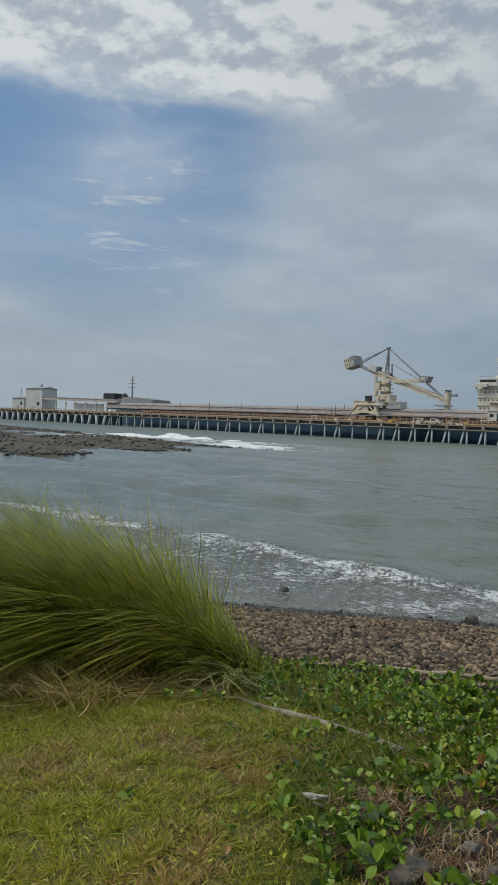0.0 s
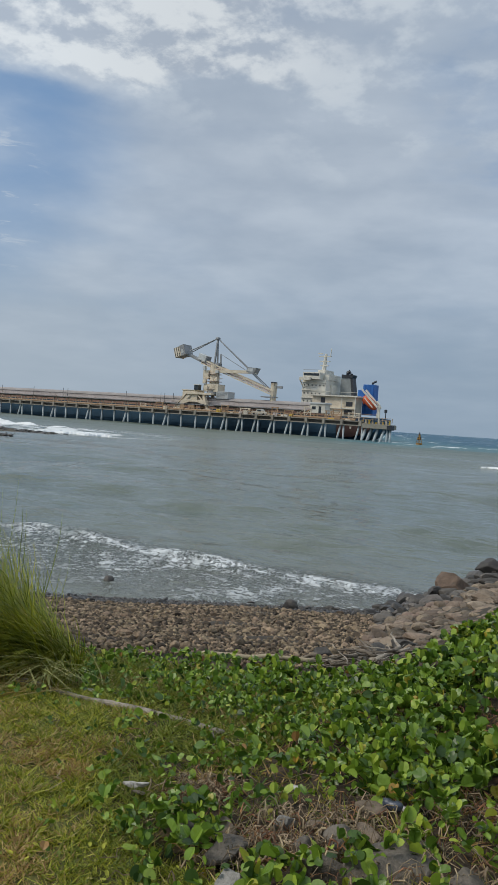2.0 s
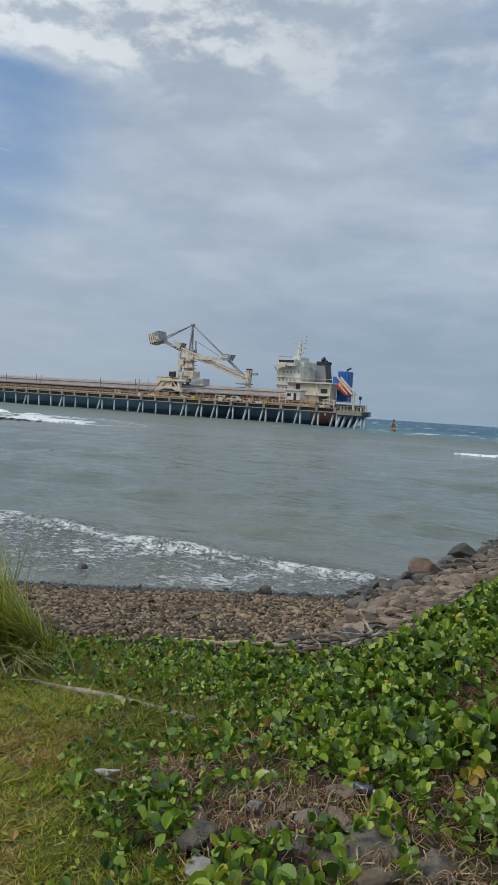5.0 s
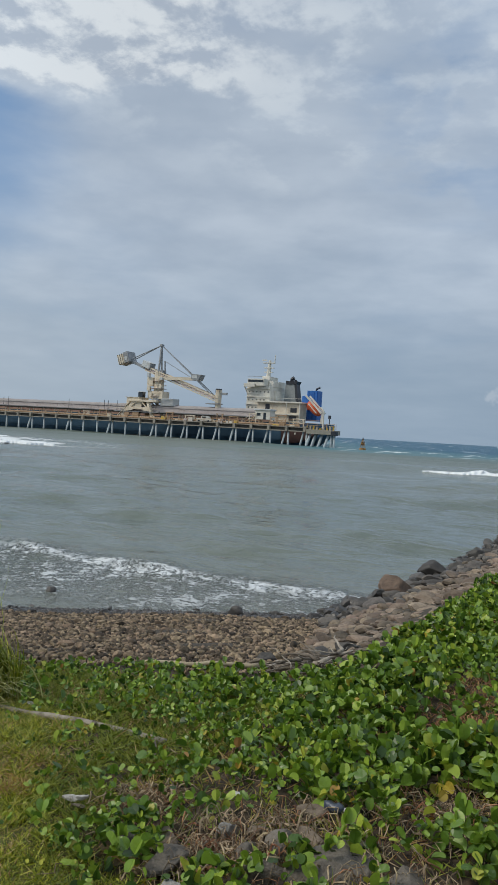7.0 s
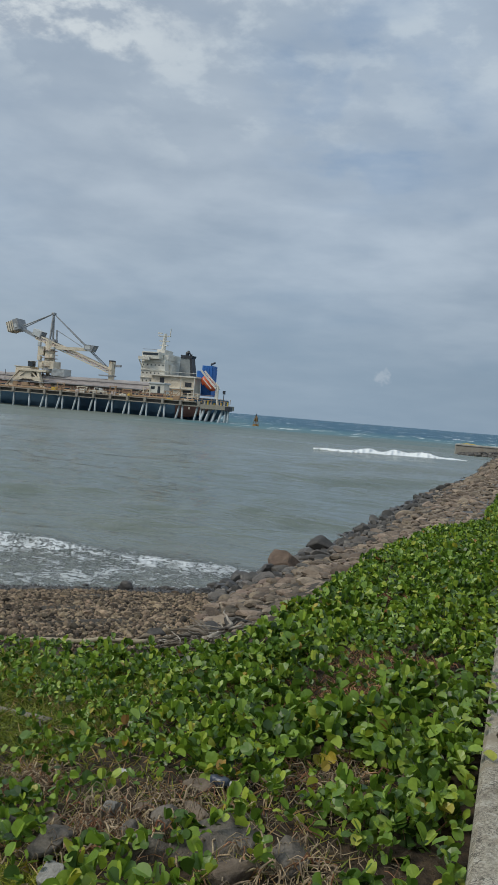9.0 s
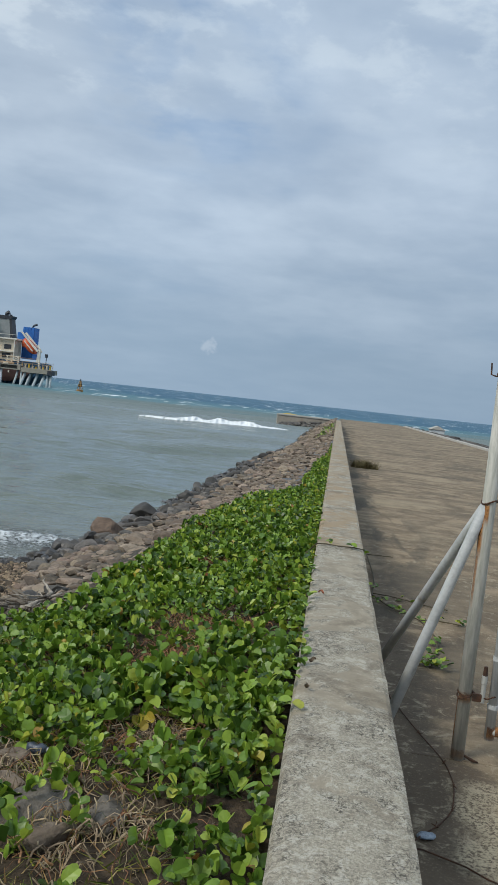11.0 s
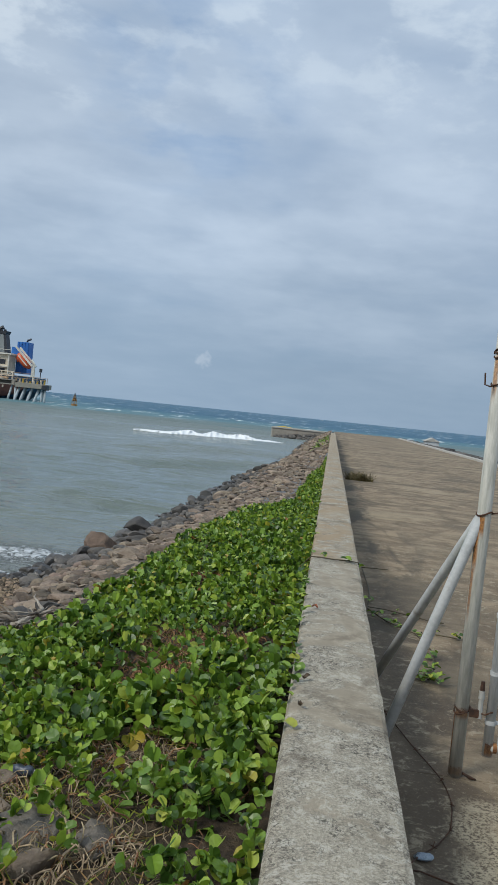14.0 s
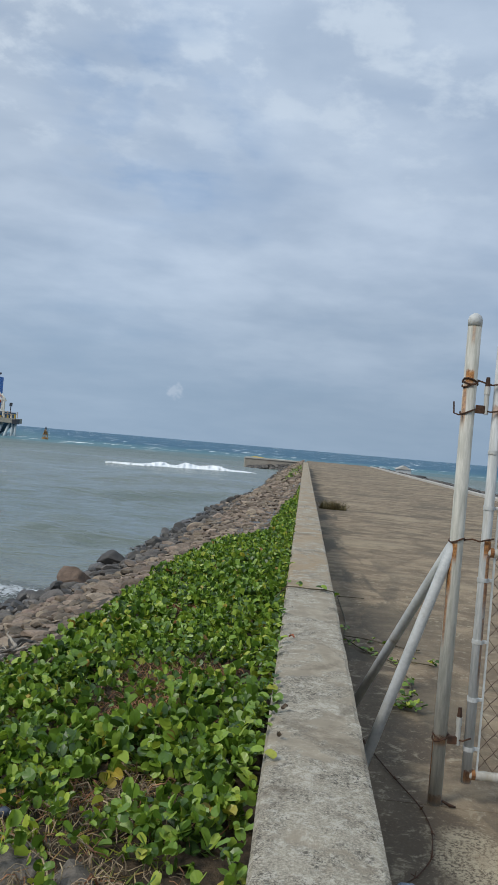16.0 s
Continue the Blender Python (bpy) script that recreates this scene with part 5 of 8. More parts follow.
    part("chute_head", box(-111.9, -110.6, -0.8, 0.8, 13.8, 15.0, 0.08), M_BLACK, s)
    part("chute_arm", box(-110.3, -108.4, -0.4, 0.4, 13.2, 13.9, 0.05), M_STEEL, s)
    part("chute_platform", box(-114.8, -110.4, -1.3, 1.3, 10.4, 10.7), M_STEEL, s)
    part("ladder", beam((-144.6, -3.4, 5.8), (-140.6, -2.8, 10.3), 0.6, 0.2), M_CREAM, s)


ship_loader()


# ---- ship ----
def cargo_ship():
    y0, y1 = JY + 15.5, JY + 37.0
    s = thing("cargo_ship", "dark-hulled bulk carrier with white superstructure moored at the jetty", "ship", (0, 0, SEA))
    mid = (y0 + y1) / 2
    # hull sections from stern to bow: x, half beam, foot height, deck height
    rows = []
    bm = bmesh.new()
    for x, half, foot, deck in ((-84.6, 3.6, 3.6, 6.4), (-86, 6.2, 2.4, 6.4), (-90, 9.2, 0.3, 6.4), (-96, 10.6, -3, 6.4), (-120, 10.75, -6, 6.2), (-240, 10.75, -6, 6.2), (-262, 10.3, -6, 6.6), (-274, 8.5, -6, 8.2), (-284, 5.0, -5, 9.2), (-292, 2.2, -3, 10.2), (-295, 0.3, 0, 10.8)):
        ring = [(x, mid - half, deck), (x, mid - half * 0.99, max(foot, 1.3)), (x, mid - half * 0.86, foot), (x, mid + half * 0.86, foot), (x, mid + half * 0.99, max(foot, 1.3)), (x, mid + half, deck)]
        rows.append([bm.verts.new(p) for p in ring])
    for a, b in zip(rows, rows[1:]):
        for i in range(6):
            bm.faces.new((a[i], b[i], b[(i + 1) % 6], a[(i + 1) % 6]))
    bm.faces.new(rows[0])
    bm.faces.new(rows[-1][::-1])
    bmesh.ops.recalc_face_normals(bm, faces=bm.faces)
    part("hull", bm, M_HULL, s, "dark navy hull")
    part("boot_top", prism([(-95.5, 0.2), (-90.5, 0.6), (-86.5, 2.2), (-84.0, 3.9), (-88.5, 4.05), (-95.5, 4.0)], y0 - 0.12, y0 + 3.2), M_HULLRED, s, "rust-red stern plating")
    part("draught_mark", box(-91.3, -90.9, y0 - 0.2, y0 - 0.12, 2.9, 3.5), M_SHIPWHITE, s)
    part("bulwark", box(-262, -100, y0 - 0.05, y0 + 0.25, 6.2, 7.1), M_SHIPDECK, s)
    hatch = mesh_of("hatch", box(-10.5, 10.5, mid - 7, mid + 7, 6.2, 8.3, 0.15), M_SHIPDECK)
    for k in range(5):
        piece("hatch", hatch, s, pose(-126.5 - 27.5 * k, 0, 0))
    # forecastle with its mast
    part("forecastle", box(-286, -262, mid - 6, mid + 6, 8.0, 10.6, 0.1), M_STEEL, s)
    part("windlass", box(-301.5, -292.5, mid - 3, mid + 3, 11.9, 14.4, 0.1), M_BLACK, s)
    part("bow_bulwark", box(-294, -288, mid - 2, mid + 2, 9.6, 12.0, 0.1), M_STEEL, s)
    part("vent_head", tube([(-289, mid, 10.4), (-289, mid, 13.4), (-288.4, mid, 14.2)], [1.9, 1.7, 0.7], 10), M_BLACK, s)
    part("foremast", tube([(-283.4, mid, 10.4), (-283.6, mid, 22.4)], [0.5, 0.22], 8), M_STEEL, s)
    for z, w in ((17.2, 2.0), (19.0, 3.0), (20.6, 1.7)):
        part("crosstree", beam((-283.5 - w, mid, z), (-283.5 + w, mid, z + 0.1), 0.35, 0.25), M_STEEL, s)
    part("masthouse", prism([(-285, 10.4), (-262.5, 10.4), (-262.5, 11.6), (-275, 12.6), (-284, 12.8)], mid - 5, mid + 5), M_STEEL, s)
    # superstructure
    f0 = y0 + 1.5
    part("deckhouse", box(-108.4, -100.6, f0, f0 + 13, 6.2, 16.8, 0.1), M_SHIPWHITE, s)
    part("deckhouse_side", box(-100.6, -99.8, f0 + 3, f0 + 6.5, 6.2, 15.6, 0.1), M_SHIPWHITE, s)
    part("bridge", box(-107.8, -102.2, f0 - 1.2, f0 + 14, 16.8, 18.9, 0.1), M_SHIPWHITE, s)
    part("bridge_wing", box(-108.6, -105.0, f0 - 2.0, f0 - 1.2, 16.4, 17.4, 0.05), M_SHIPWHITE, s)
    part("wing_strut", beam((-108.6, f0 - 1.6, 16.8), (-108.0, f0, 14.2), 0.25, 0.25), M_SHIPWHITE, s)
    part("bridge_window", box(-107.5, -102.5, f0 - 1.27, f0 - 1.2, 17.9, 18.6), M_WINDOW, s)
    part("monkey_island_rail", beam((-107.8, f0 - 1, 19.6), (-103, f0 - 1, 19.6), 0.12, 0.12), M_STEEL, s)
    part("radar_house", box(-105.0, -102.5, f0 + 3, f0 + 9, 18.9, 20.0, 0.08), M_SHIPWHITE, s)
    part("locker", box(-102.0, -100.4, f0 + 1.5, f0 + 8, 16.8, 18.4, 0.08), M_SHIPWHITE, s)
    part("radar_mast", tube([(-104.0, f0 + 5, 19.8), (-103.6, f0 + 5, 25.0)], [0.75, 0.4], 8), M_SHIPWHITE, s)
    for z, a, b in ((24.2, -105.8, -101.9), (22.7, -105.4, -102.2), (21.4, -105.2, -102.6)):
        part("mast_platform", beam((a, f0 + 5, z), (b, f0 + 5, z), 1.0, 0.25), M_SHIPWHITE, s)
    part("radar", beam((-105.9, f0 + 4.4, 25.0), (-104.4, f0 + 4.4, 25.0), 0.3, 0.35), M_SHIPWHITE, s)
    part("aerial", tube([(-102.1, f0 + 5, 24.2), (-101.9, f0 + 5, 26.6)], 0.14, 6), M_SHIPWHITE, s)
    win = mesh_of("window", box(-0.17, 0.17, f0 - 0.06, f0, -0.2, 0.2), M_WINDOW)
    rnd = random.Random(3)
    for z in (8.0, 10.4, 12.7, 15.1):
        for k in range(6):
            if rnd.random() < 0.85:
                piece("window", win, s, pose(-107.6 + 1.27 * k, 0, z))
    for z in (8.9, 11.2, 13.5, 15.9):
        part("deck_edge", box(-108.6, -100.4, f0 - 0.35, f0, z, z + 0.16), M_SHIPWHITE, s)
    # lower after house with open decks
    part("after_house", box(-104.4, -90.4, f0 - 0.6, f0 + 4, 6.2, 12.0, 0.08), M_CREAM, s, "cream after house")
    part("boat_deck", box(-104.6, -89.6, f0 - 1.5, f0 + 6, 12.0, 12.4), M_SHIPWHITE, s)
    part("boat_deck_rail", beam((-104.6, f0 - 1.4, 13.3), (-89.6, f0 - 1.4, 13.3), 0.1, 0.1), M_SHIPWHITE, s)
    # flat black panels stand for the shade of open recesses
    part("recess", box(-101.6, -100.2, f0 - 0.7, f0 - 0.6, 9.0, 11.6), M_BLACK, s)
    part("recess", box(-93.4, -91.4, f0 - 0.7, f0 - 0.6, 9.3, 10.6), M_BLACK, s)
    part("recess", box(-93.8, -91.4, f0 - 0.72, f0 - 0.62, 7.0, 8.2), M_BLACK, s)
    part("after_deck_edge", box(-101.5, -90.2, f0 - 1.2, f0 - 0.6, 8.5, 8.75), M_SHIPWHITE, s)
    part("stanchion", beam((-90.2, f0 - 1.3, 6.2), (-90.2, f0 - 1.3, 12.3), 0.2, 0.2), M_SHIPWHITE, s)
    part("stanchion", beam((-94.5, f0 - 1.3, 6.2), (-94.5, f0 - 1.3, 12.3), 0.2, 0.2), M_SHIPWHITE, s)
    # funnel
    part("funnel", prism([(-98.9, 12.4), (-94.9, 12.4), (-95.7, 18.0), (-98.6, 18.0)], mid - 3, mid - 0.5), M_FUNNEL, s, "grey funnel")
    part("funnel_side", prism([(-94.9, 12.4), (-94.0, 12.4), (-95.0, 18.0), (-95.7, 18.0)], mid - 3.05, mid - 0.5), M_BLACK, s, "black funnel back")
    part("funnel_cap", prism([(-98.5, 18.0), (-95.0, 18.0), (-94.6, 18.9), (-98.5, 19.0)], mid - 3.2, mid - 0.3), M_BLACK, s, "black funnel cap")
    part("exhaust", tube([(-97.0, mid - 2, 18.9), (-97.0, mid - 2, 19.6), (-96.3, mid - 2, 20.0)], 0.6, 8), M_BLACK, s)
    part("exhaust", tube([(-95.8, mid - 2, 18.9), (-95.8, mid - 2, 19.4)], 0.45, 8), M_BLACK, s)
    # blue casing with the orange free-fall boat on its ramp
    part("casing", box(-90.9, -87.5, mid - 4, mid - 0.5, 7.2, 16.2, 0.06), M_BLUE, s, "blue engine casing")
    part("casing_shoulder", box(-92.7, -90.9, mid - 3.5, mid - 0.8, 11.8, 14.6, 0.06), M_BLUE, s)
    for k in range(4):
        part("casing_rib", box(-90.5 + 0.9 * k, -90.35 + 0.9 * k, mid - 4.1, mid - 4, 7.3, 16.1), M_BLUE, s)
    part("casing_pipe", tube([(-88.9, mid - 2, 16.1), (-88.8, mid - 2, 16.8), (-87.7, mid - 2, 17.3)], 0.3, 8), M_BLACK, s)
    r0, r1 = Vector((-89.0, y0 + 3, 14.4)), Vector((-83.9, y0 + 3, 9.4))
    for dy in (-1.4, 1.4):
        part("ramp_rail", beam(r0 + Vector((0, dy, 0)), r1 + Vector((0, dy, 0)), 0.35, 0.5), M_SHIPWHITE, s)
    way = (r1 - r0).normalized()
    up = Vector((-way.z, 0, way.x)) * -1
    core = r0.lerp(r1, 0.55) - Vector((0.6, 0, 1.0))
    pts = [core + way * d for d in (-2.7, -2.3, -1.2, 0, 1.2, 2.1, 2.6)]
    boat = part("lifeboat", tube(pts, [0.5, 1.0, 1.25, 1.3, 1.2, 0.8, 0.25], 12), M_ORANGE, s, "orange free-fall lifeboat", smooth=True)
    part("lifeboat_canopy", tube([core + way * -2.3 + up * 0.9, core + way * -1.0 + up * 1.25], [0.5, 0.55], 8), M_ORANGE, boat)
    part("lifeboat_stripe", beam(core + way * -2.0 + Vector((0, -1.32, 0)), core + way * 1.8 + Vector((0, -1.25, 0)), 0.06, 0.3), M_SHIPWHITE, boat)
    part("ramp_leg", beam((-84.4, y0 + 3, 6.4), (-84.2, y0 + 3, 10.0), 0.5, 0.5), M_SHIPWHITE, s)
    part("stern_rail", beam((-97, y0 + 0.1, 7.3), (-84, y0 + 1.5, 7.3), 0.1, 0.1), M_RAIL, s)


cargo_ship()


def jetty_gear():
    hut = thing("control_hut", "small white control hut with a pale roof on the jetty", "hut", (-95.4, JY + 4.0, SEA + 6.6))
    part("wall", box(-2.4, 2.2, -1.6, 1.6, 0, 2.5, 0.05), M_SHIPWHITE, hut)
    part("roof", box(-2.6, 2.5, -1.9, 1.9, 2.5, 2.95, 0.08), M_SHED, hut)
    part("window", box(-1.8, -0.7, -1.66, -1.6, 1.0, 1.8), M_WINDOW, hut)
    part("door", box(0.2, 1.0, -1.66, -1.6, 0.0, 1.9), M_WINDOW, hut)
    for x in (-2.2, 2.0):
        for y in (-1.3, 1.3):
            part("leg", beam((x, y, -1.75), (x, y, 0.05), 0.25, 0.25), M_RAIL, hut)
    stair = thing("gangway", "orange steel stair from the jetty to the hut", "stairs", (-100.5, JY + 3, SEA + 4.85))
    part("stringer", beam((-1.8, 0, 0.05), (2.4, 0, 2.6), 0.9, 0.18), M_RAIL, stair)
    part("handrail", beam((-1.8, -0.5, 1.0), (2.4, -0.5, 3.6), 0.08, 0.08), M_CREAM, stair)
    rnd = random.Random(9)
    mats = (M_CREAM, M_RAIL, M_YELLOW, M_SHIPWHITE, M_GALLERY)
    for k in range(26):
        x = -86 - k * 2.45 + rnd.uniform(-0.6, 0.6)
        if abs(x + 95.4) < 3 or abs(x + 100) < 3:
            continue
        w, h = rnd.uniform(0.4, 1.3), rnd.uniform(0.5, 1.5)
        if -146 < x < -129:
            continue
        bm = box(-w, w, -0.5, 0.5, 0, h, 0.06)
        slab(bm, -w * 0.6, w * 0.2, -0.55, -0.5, h * 0.2, h * 0.8)
        o = single("deck_equipment", bm, mats[k % 5], "painted steel equipment box on the jetty deck", "equipment", "jetty equipment")
        o.location = (x, JY + 1.9 + rnd.uniform(0, 0.3), SEA + 4.85)
    # brown pipeworks along the deck
    for k, (x, w, h) in enumerate(((-84.5, 3.0, 2.4), (-89.5, 2.4, 3.2), (-92.0, 1.6, 2.6), (-98.5, 2.0, 3.4), (-104.5, 2.6, 2.2), (-109.0, 1.8, 2.8), (-119.0, 3.0, 2.0), (-126.0, 2.2, 2.6), (-150.5, 2.6, 2.4), (-157.0, 2.0, 1.8))):
        rack = thing("pipe_frame", "brown painted steel pipe frame on the jetty deck", "frame", (x, JY + 2.4, SEA + 4.85), "pipe frames")
        mat = M_RAIL if k % 3 else M_CREAM
        for px in (-w / 2, w / 2):
            part("post", beam((px, 0, 0), (px, 0, h), 0.22, 0.22), mat, rack)
        for f in (0.55, 1.0):
            part("crossbar", beam((-w / 2 - 0.3, 0, h * f - 0.1), (w / 2 + 0.3, 0, h * f - 0.1), 0.2, 0.2), mat, rack)
        part("brace", beam((-w / 2, 0, 0.1), (w / 2, 0, h - 0.2), 0.12, 0.12), mat, rack)
    truck = thing("pickup_truck", "white pickup truck parked on the jetty deck", "truck", (-113.5, JY + 1.9, SEA + 4.85))
    part("body", prism([(-2.6, 0.45), (2.4, 0.45), (2.5, 1.1), (1.3, 1.2), (0.7, 1.9), (-0.7, 1.9), (-0.9, 1.2), (-2.6, 1.2)], -0.9, 0.9), M_SHIPWHITE, truck)
    part("window", box(-0.5, 0.8, -0.94, -0.9, 1.25, 1.75), M_WINDOW, truck)
    for x in (-1.6, 1.6):
        for y in (-0.85, 0.85):
            part("wheel", tube([(x, y - 0.12, 0.38), (x, y + 0.12, 0.38)], 0.38, 12), M_BLACK, truck)


jetty_gear()


def buoy():
    b = thing("channel_buoy", "rusty yellow channel buoy with a lattice top afloat", "buoy", (-62.9, 183.5, SEA))
    part("float", tube([(0, 0, -0.5), (0, 0, 0.1), (0, 0, 0.6), (0, 0, 0.75)], [0.8, 0.95, 0.9, 0.6], 16), M_BUOY, b)
    b.scale = (0.85, 0.85, 0.85)
    for a in range(4):
        c, s = math.cos(a * math.pi / 2 + 0.5), math.sin(a * math.pi / 2 + 0.5)
        part("tower_leg", beam((0.75 * c, 0.75 * s, 0.85), (0.22 * c, 0.22 * s, 3.1), 0.14, 0.14), M_BUOY, b)
    part("radar_reflector", box(-0.5, 0.5, -0.06, 0.06, 1.5, 2.4), M_DARK_RUST, b)
    part("ring", tube([(0.5 * math.cos(a), 0.5 * math.sin(a), 1.9) for a in np.linspace(0, 6.283, 13)], 0.07, 5), M_BUOY, b)
    part("lantern", tube([(0, 0, 3.05), (0, 0, 3.3), (0, 0, 3.75)], [0.24, 0.2, 0.12], 8), M_BLACK, b)


buoy()

# ---- gate ----
def gate():
    px, py = 0.765, 3.81
    post = thing("gate_post", "galvanised pipe gate post with rust streaks and bent wire ties", "post", (px, py, 0))
    part("pipe", tube([(0, 0, -0.02), (0, 0, 2.34)], 0.033, 20), M_POST, post, smooth=True)
    cap = tube([(0, 0, 2.325), (0, 0, 2.36), (0, 0, 2.375), (0, 0, 2.39)], [0.0345, 0.0345, 0.029, 0.009], 20)
    part("cap", cap, M_PIPE, post, "domed pipe cap", smooth=True)
    for foot, name in (((-0.42, -0.06, -0.02), "brace"), ((-0.405, 1.0, -0.02), "brace")):
        part(name, tube([(-0.01, 0.0, 1.275), Vector((-0.01, 0.0, 1.275)).lerp(Vector(foot), 0.12), foot], [0.024, 0.026, 0.026], 14), M_PIPE, post, smooth=True)
    # wire ties
    rnd = random.Random(91)

    def tie(z, turns, reach, hook=False):
        pts = []
        for k in range(turns * 12 + 1):
            a = radians(30 * k + 60)
            pts.append((0.037 * math.cos(a), 0.037 * math.sin(a), z + 0.012 * k / 12 + 0.01 * math.sin(k * 0.9)))
        pts += [(0.07, -0.03, z + 0.02), (0.10, -0.034, z + 0.012), (0.14 + reach, -0.032, z + 0.03)]
        if hook:
            pts = [(-0.075, -0.03, z + 0.05), (-0.072, -0.036, z - 0.005), (-0.05, -0.042, z - 0.012)] + pts
        part("wire_tie", tube(pts, 0.0042, 5), M_DARK_RUST, post, "rusty wire tie")
    tie(2.03, 3, 0.05)
    tie(1.90, 1, 0.06, True)
    tie(1.275, 1, 0.03)
    tie(0.31, 2, 0.0)
    # hinge brackets
    for z in (1.93, 0.33):
        part("bracket", box(0.030, 0.084, -0.034, -0.020, z - 0.028, z + 0.012, 0.004), M_DARK_RUST, post, "rusted hinge bracket")
        part("hinge_pin", tube([(0.080, -0.024, z - 0.03), (0.080, -0.024, z + 0.062), (0.080, -0.024, z + 0.066), (0.080, -0.024, z + 0.105)], [0.012, 0.012, 0.015, 0.014], 10), M_GALV, post, "hinge pin sleeve, paint worn off")
        part("hinge_nut", tube([(0.080, -0.024, z + 0.100), (0.080, -0.024, z + 0.150)], [0.013, 0.009], 8), M_DARK_RUST, post, "rusted pin end")

    gx = 0.905
    leaf = thing("gate", "galvanised chain-link gate leaf with rusted joints", "gate", (gx, py, 0))
    width, top = 3.6, 2.24
    r = 0.024
    part("stile", tube([(0, 0, 0.115), (0, 0, top)], r, 16), M_STILE, leaf, smooth=True)
    part("stile", tube([(width, 0, 0.115), (width, 0, top)], r, 16), M_PIPE, leaf, smooth=True)
    for z, mat in ((0.155, M_GALV), (1.235, M_GALV), (top - 0.03, M_GALV)):
        part("rail", tube([(0.0, 0, z), (width, 0, z)], 0.022, 14), mat, leaf, smooth=True)
    for z in (0.155, 1.235):
        part("rust_collar", tube([(0.022, 0, z), (0.040, 0, z)], 0.0245, 14), M_RUST, leaf, "rusted joint")
    for z in (0.28, 0.52, 0.80, 1.10, 1.45, 1.72):
        part("clamp", tube([(0, 0, z - 0.010), (0, 0, z + 0.010)], 0.0275, 16), M_PIPE, leaf, "pressed steel clamp band")
        part("clamp_bolt", box(0.024, 0.050, -0.007, 0.007, z - 0.008, z + 0.008, 0.002), M_PIPE, leaf)
    part("tension_bar", box(0.044, 0.052, -0.006, 0.006, 0.16, 2.17), M_PIPE, leaf)
    part("rust_collar", box(0.028, 0.05, -0.02, 0.012, 1.86, 2.03, 0.004), M_DARK_RUST, leaf, "rusted latch plate")
    mesh = bmesh.new()
    pitch = 0.074
    z0, z1 = 0.18, 2.18
    half = pitch / 2
    for k in range(int((width - 0.10) / half)):
        pts = []
        for i in range(int((z1 - z0) / (pitch * 0.62)) + 1):
            out = (i + k) % 2
            pts.append((0.046 + k * half + half * 1.04 * out, 0.003 * (1 if i % 2 else -1), z0 + i * pitch * 0.62))
        tube(pts, 0.0027, 4, mesh, caps=False)
    part("chain_link", mesh, M_WIRE, leaf, "rusting chain-link mesh")
    # old cable on the road and a scrap beside it
    keys = [Vector(p) for p in ((0.40, 4.75, 0.01), (0.51, 4.36, 0.008), (0.60, 4.01, 0.01), (0.67, 3.77, 0.012), (0.70, 3.58, 0.008), (0.69, 3.40, 0.01), (0.66, 3.25, 0.01), (0.60, 3.13, 0.008), (0.52, 3.02, 0.012), (0.44, 2.90, 0.01))]
    pts = []
    for k in range(len(keys) - 1):
        a, b, c, d = keys[max(k - 1, 0)], keys[k], keys[k + 1], keys[min(k + 2, len(keys) - 1)]
        for i in range(6):
            f = i / 6
            pts.append(0.5 * (2 * b + (c - a) * f + (2 * a - 5 * b + 4 * c - d) * f * f + (3 * b - a - 3 * c + d) * f ** 3) + 0.006 * Vector((noise.noise((k + f, 3, 0)), noise.noise((k + f, 7, 0)), 0)))
    cable = thing("cable", "old rusty barbed wire lying on the road", "wire")
    part("strand", tube(pts, 0.0032, 6), M_DARK_RUST, cable, smooth=True)
    for k in range(4, len(pts), 8):
        barb = bmesh.new()
        for _ in range(4):
            p = pts[k] + Vector((rnd.uniform(-0.008, 0.008), rnd.uniform(-0.008, 0.008), 0.002))
            way = Vector((rnd.gauss(0, 1), rnd.gauss(0, 1), 0.5)).normalized() * 0.018
            tube([p - way * 0.5, p + way], 0.002, 4, barb)
        part("barb", barb, M_DARK_RUST, cable)
    part("strand", tube([(0.44, 2.90, 0.01), (0.50, 2.905, 0.008), (0.57, 2.87, 0.01), (0.65, 2.83, 0.012), (0.72, 2.78, 0.008), (0.80, 2.735, 0.01), (0.90, 2.70, 0.01)], 0.0035, 6), M_DARK_RUST, cable, smooth=True)
    bm = broken_rock(640, 0.6, 2, 9)
    bmesh.ops.transform(bm, matrix=Matrix.Diagonal((0.065, 0.055, 0.045, 1)), verts=bm.verts)
    o = single("plastic_litter", bm, M_FILM, "crumpled pale blue plastic wrapper lying on the road", "litter", "litter")
    o.location = (0.52, 3.01, 0.012)
    bm = tube([(0.775, 3.85, 0.008), (0.79, 3.82, 0.012), (0.805, 3.80, 0.014), (0.83, 3.775, 0.010), (0.86, 3.77, 0.006)], [0.005, 0.008, 0.006, 0.008, 0.004], 7)
    single("iron_scrap", bm, M_DARK_RUST, "rusted iron scrap at the foot of the post", "scrap", smooth=True)


gate()

# ---- plants ----
def lawn_side(x, y):
    """Above 0 on the mown lawn, below 0 among the vines."""
    return -0.65 * x - 0.76 * y + 0.49


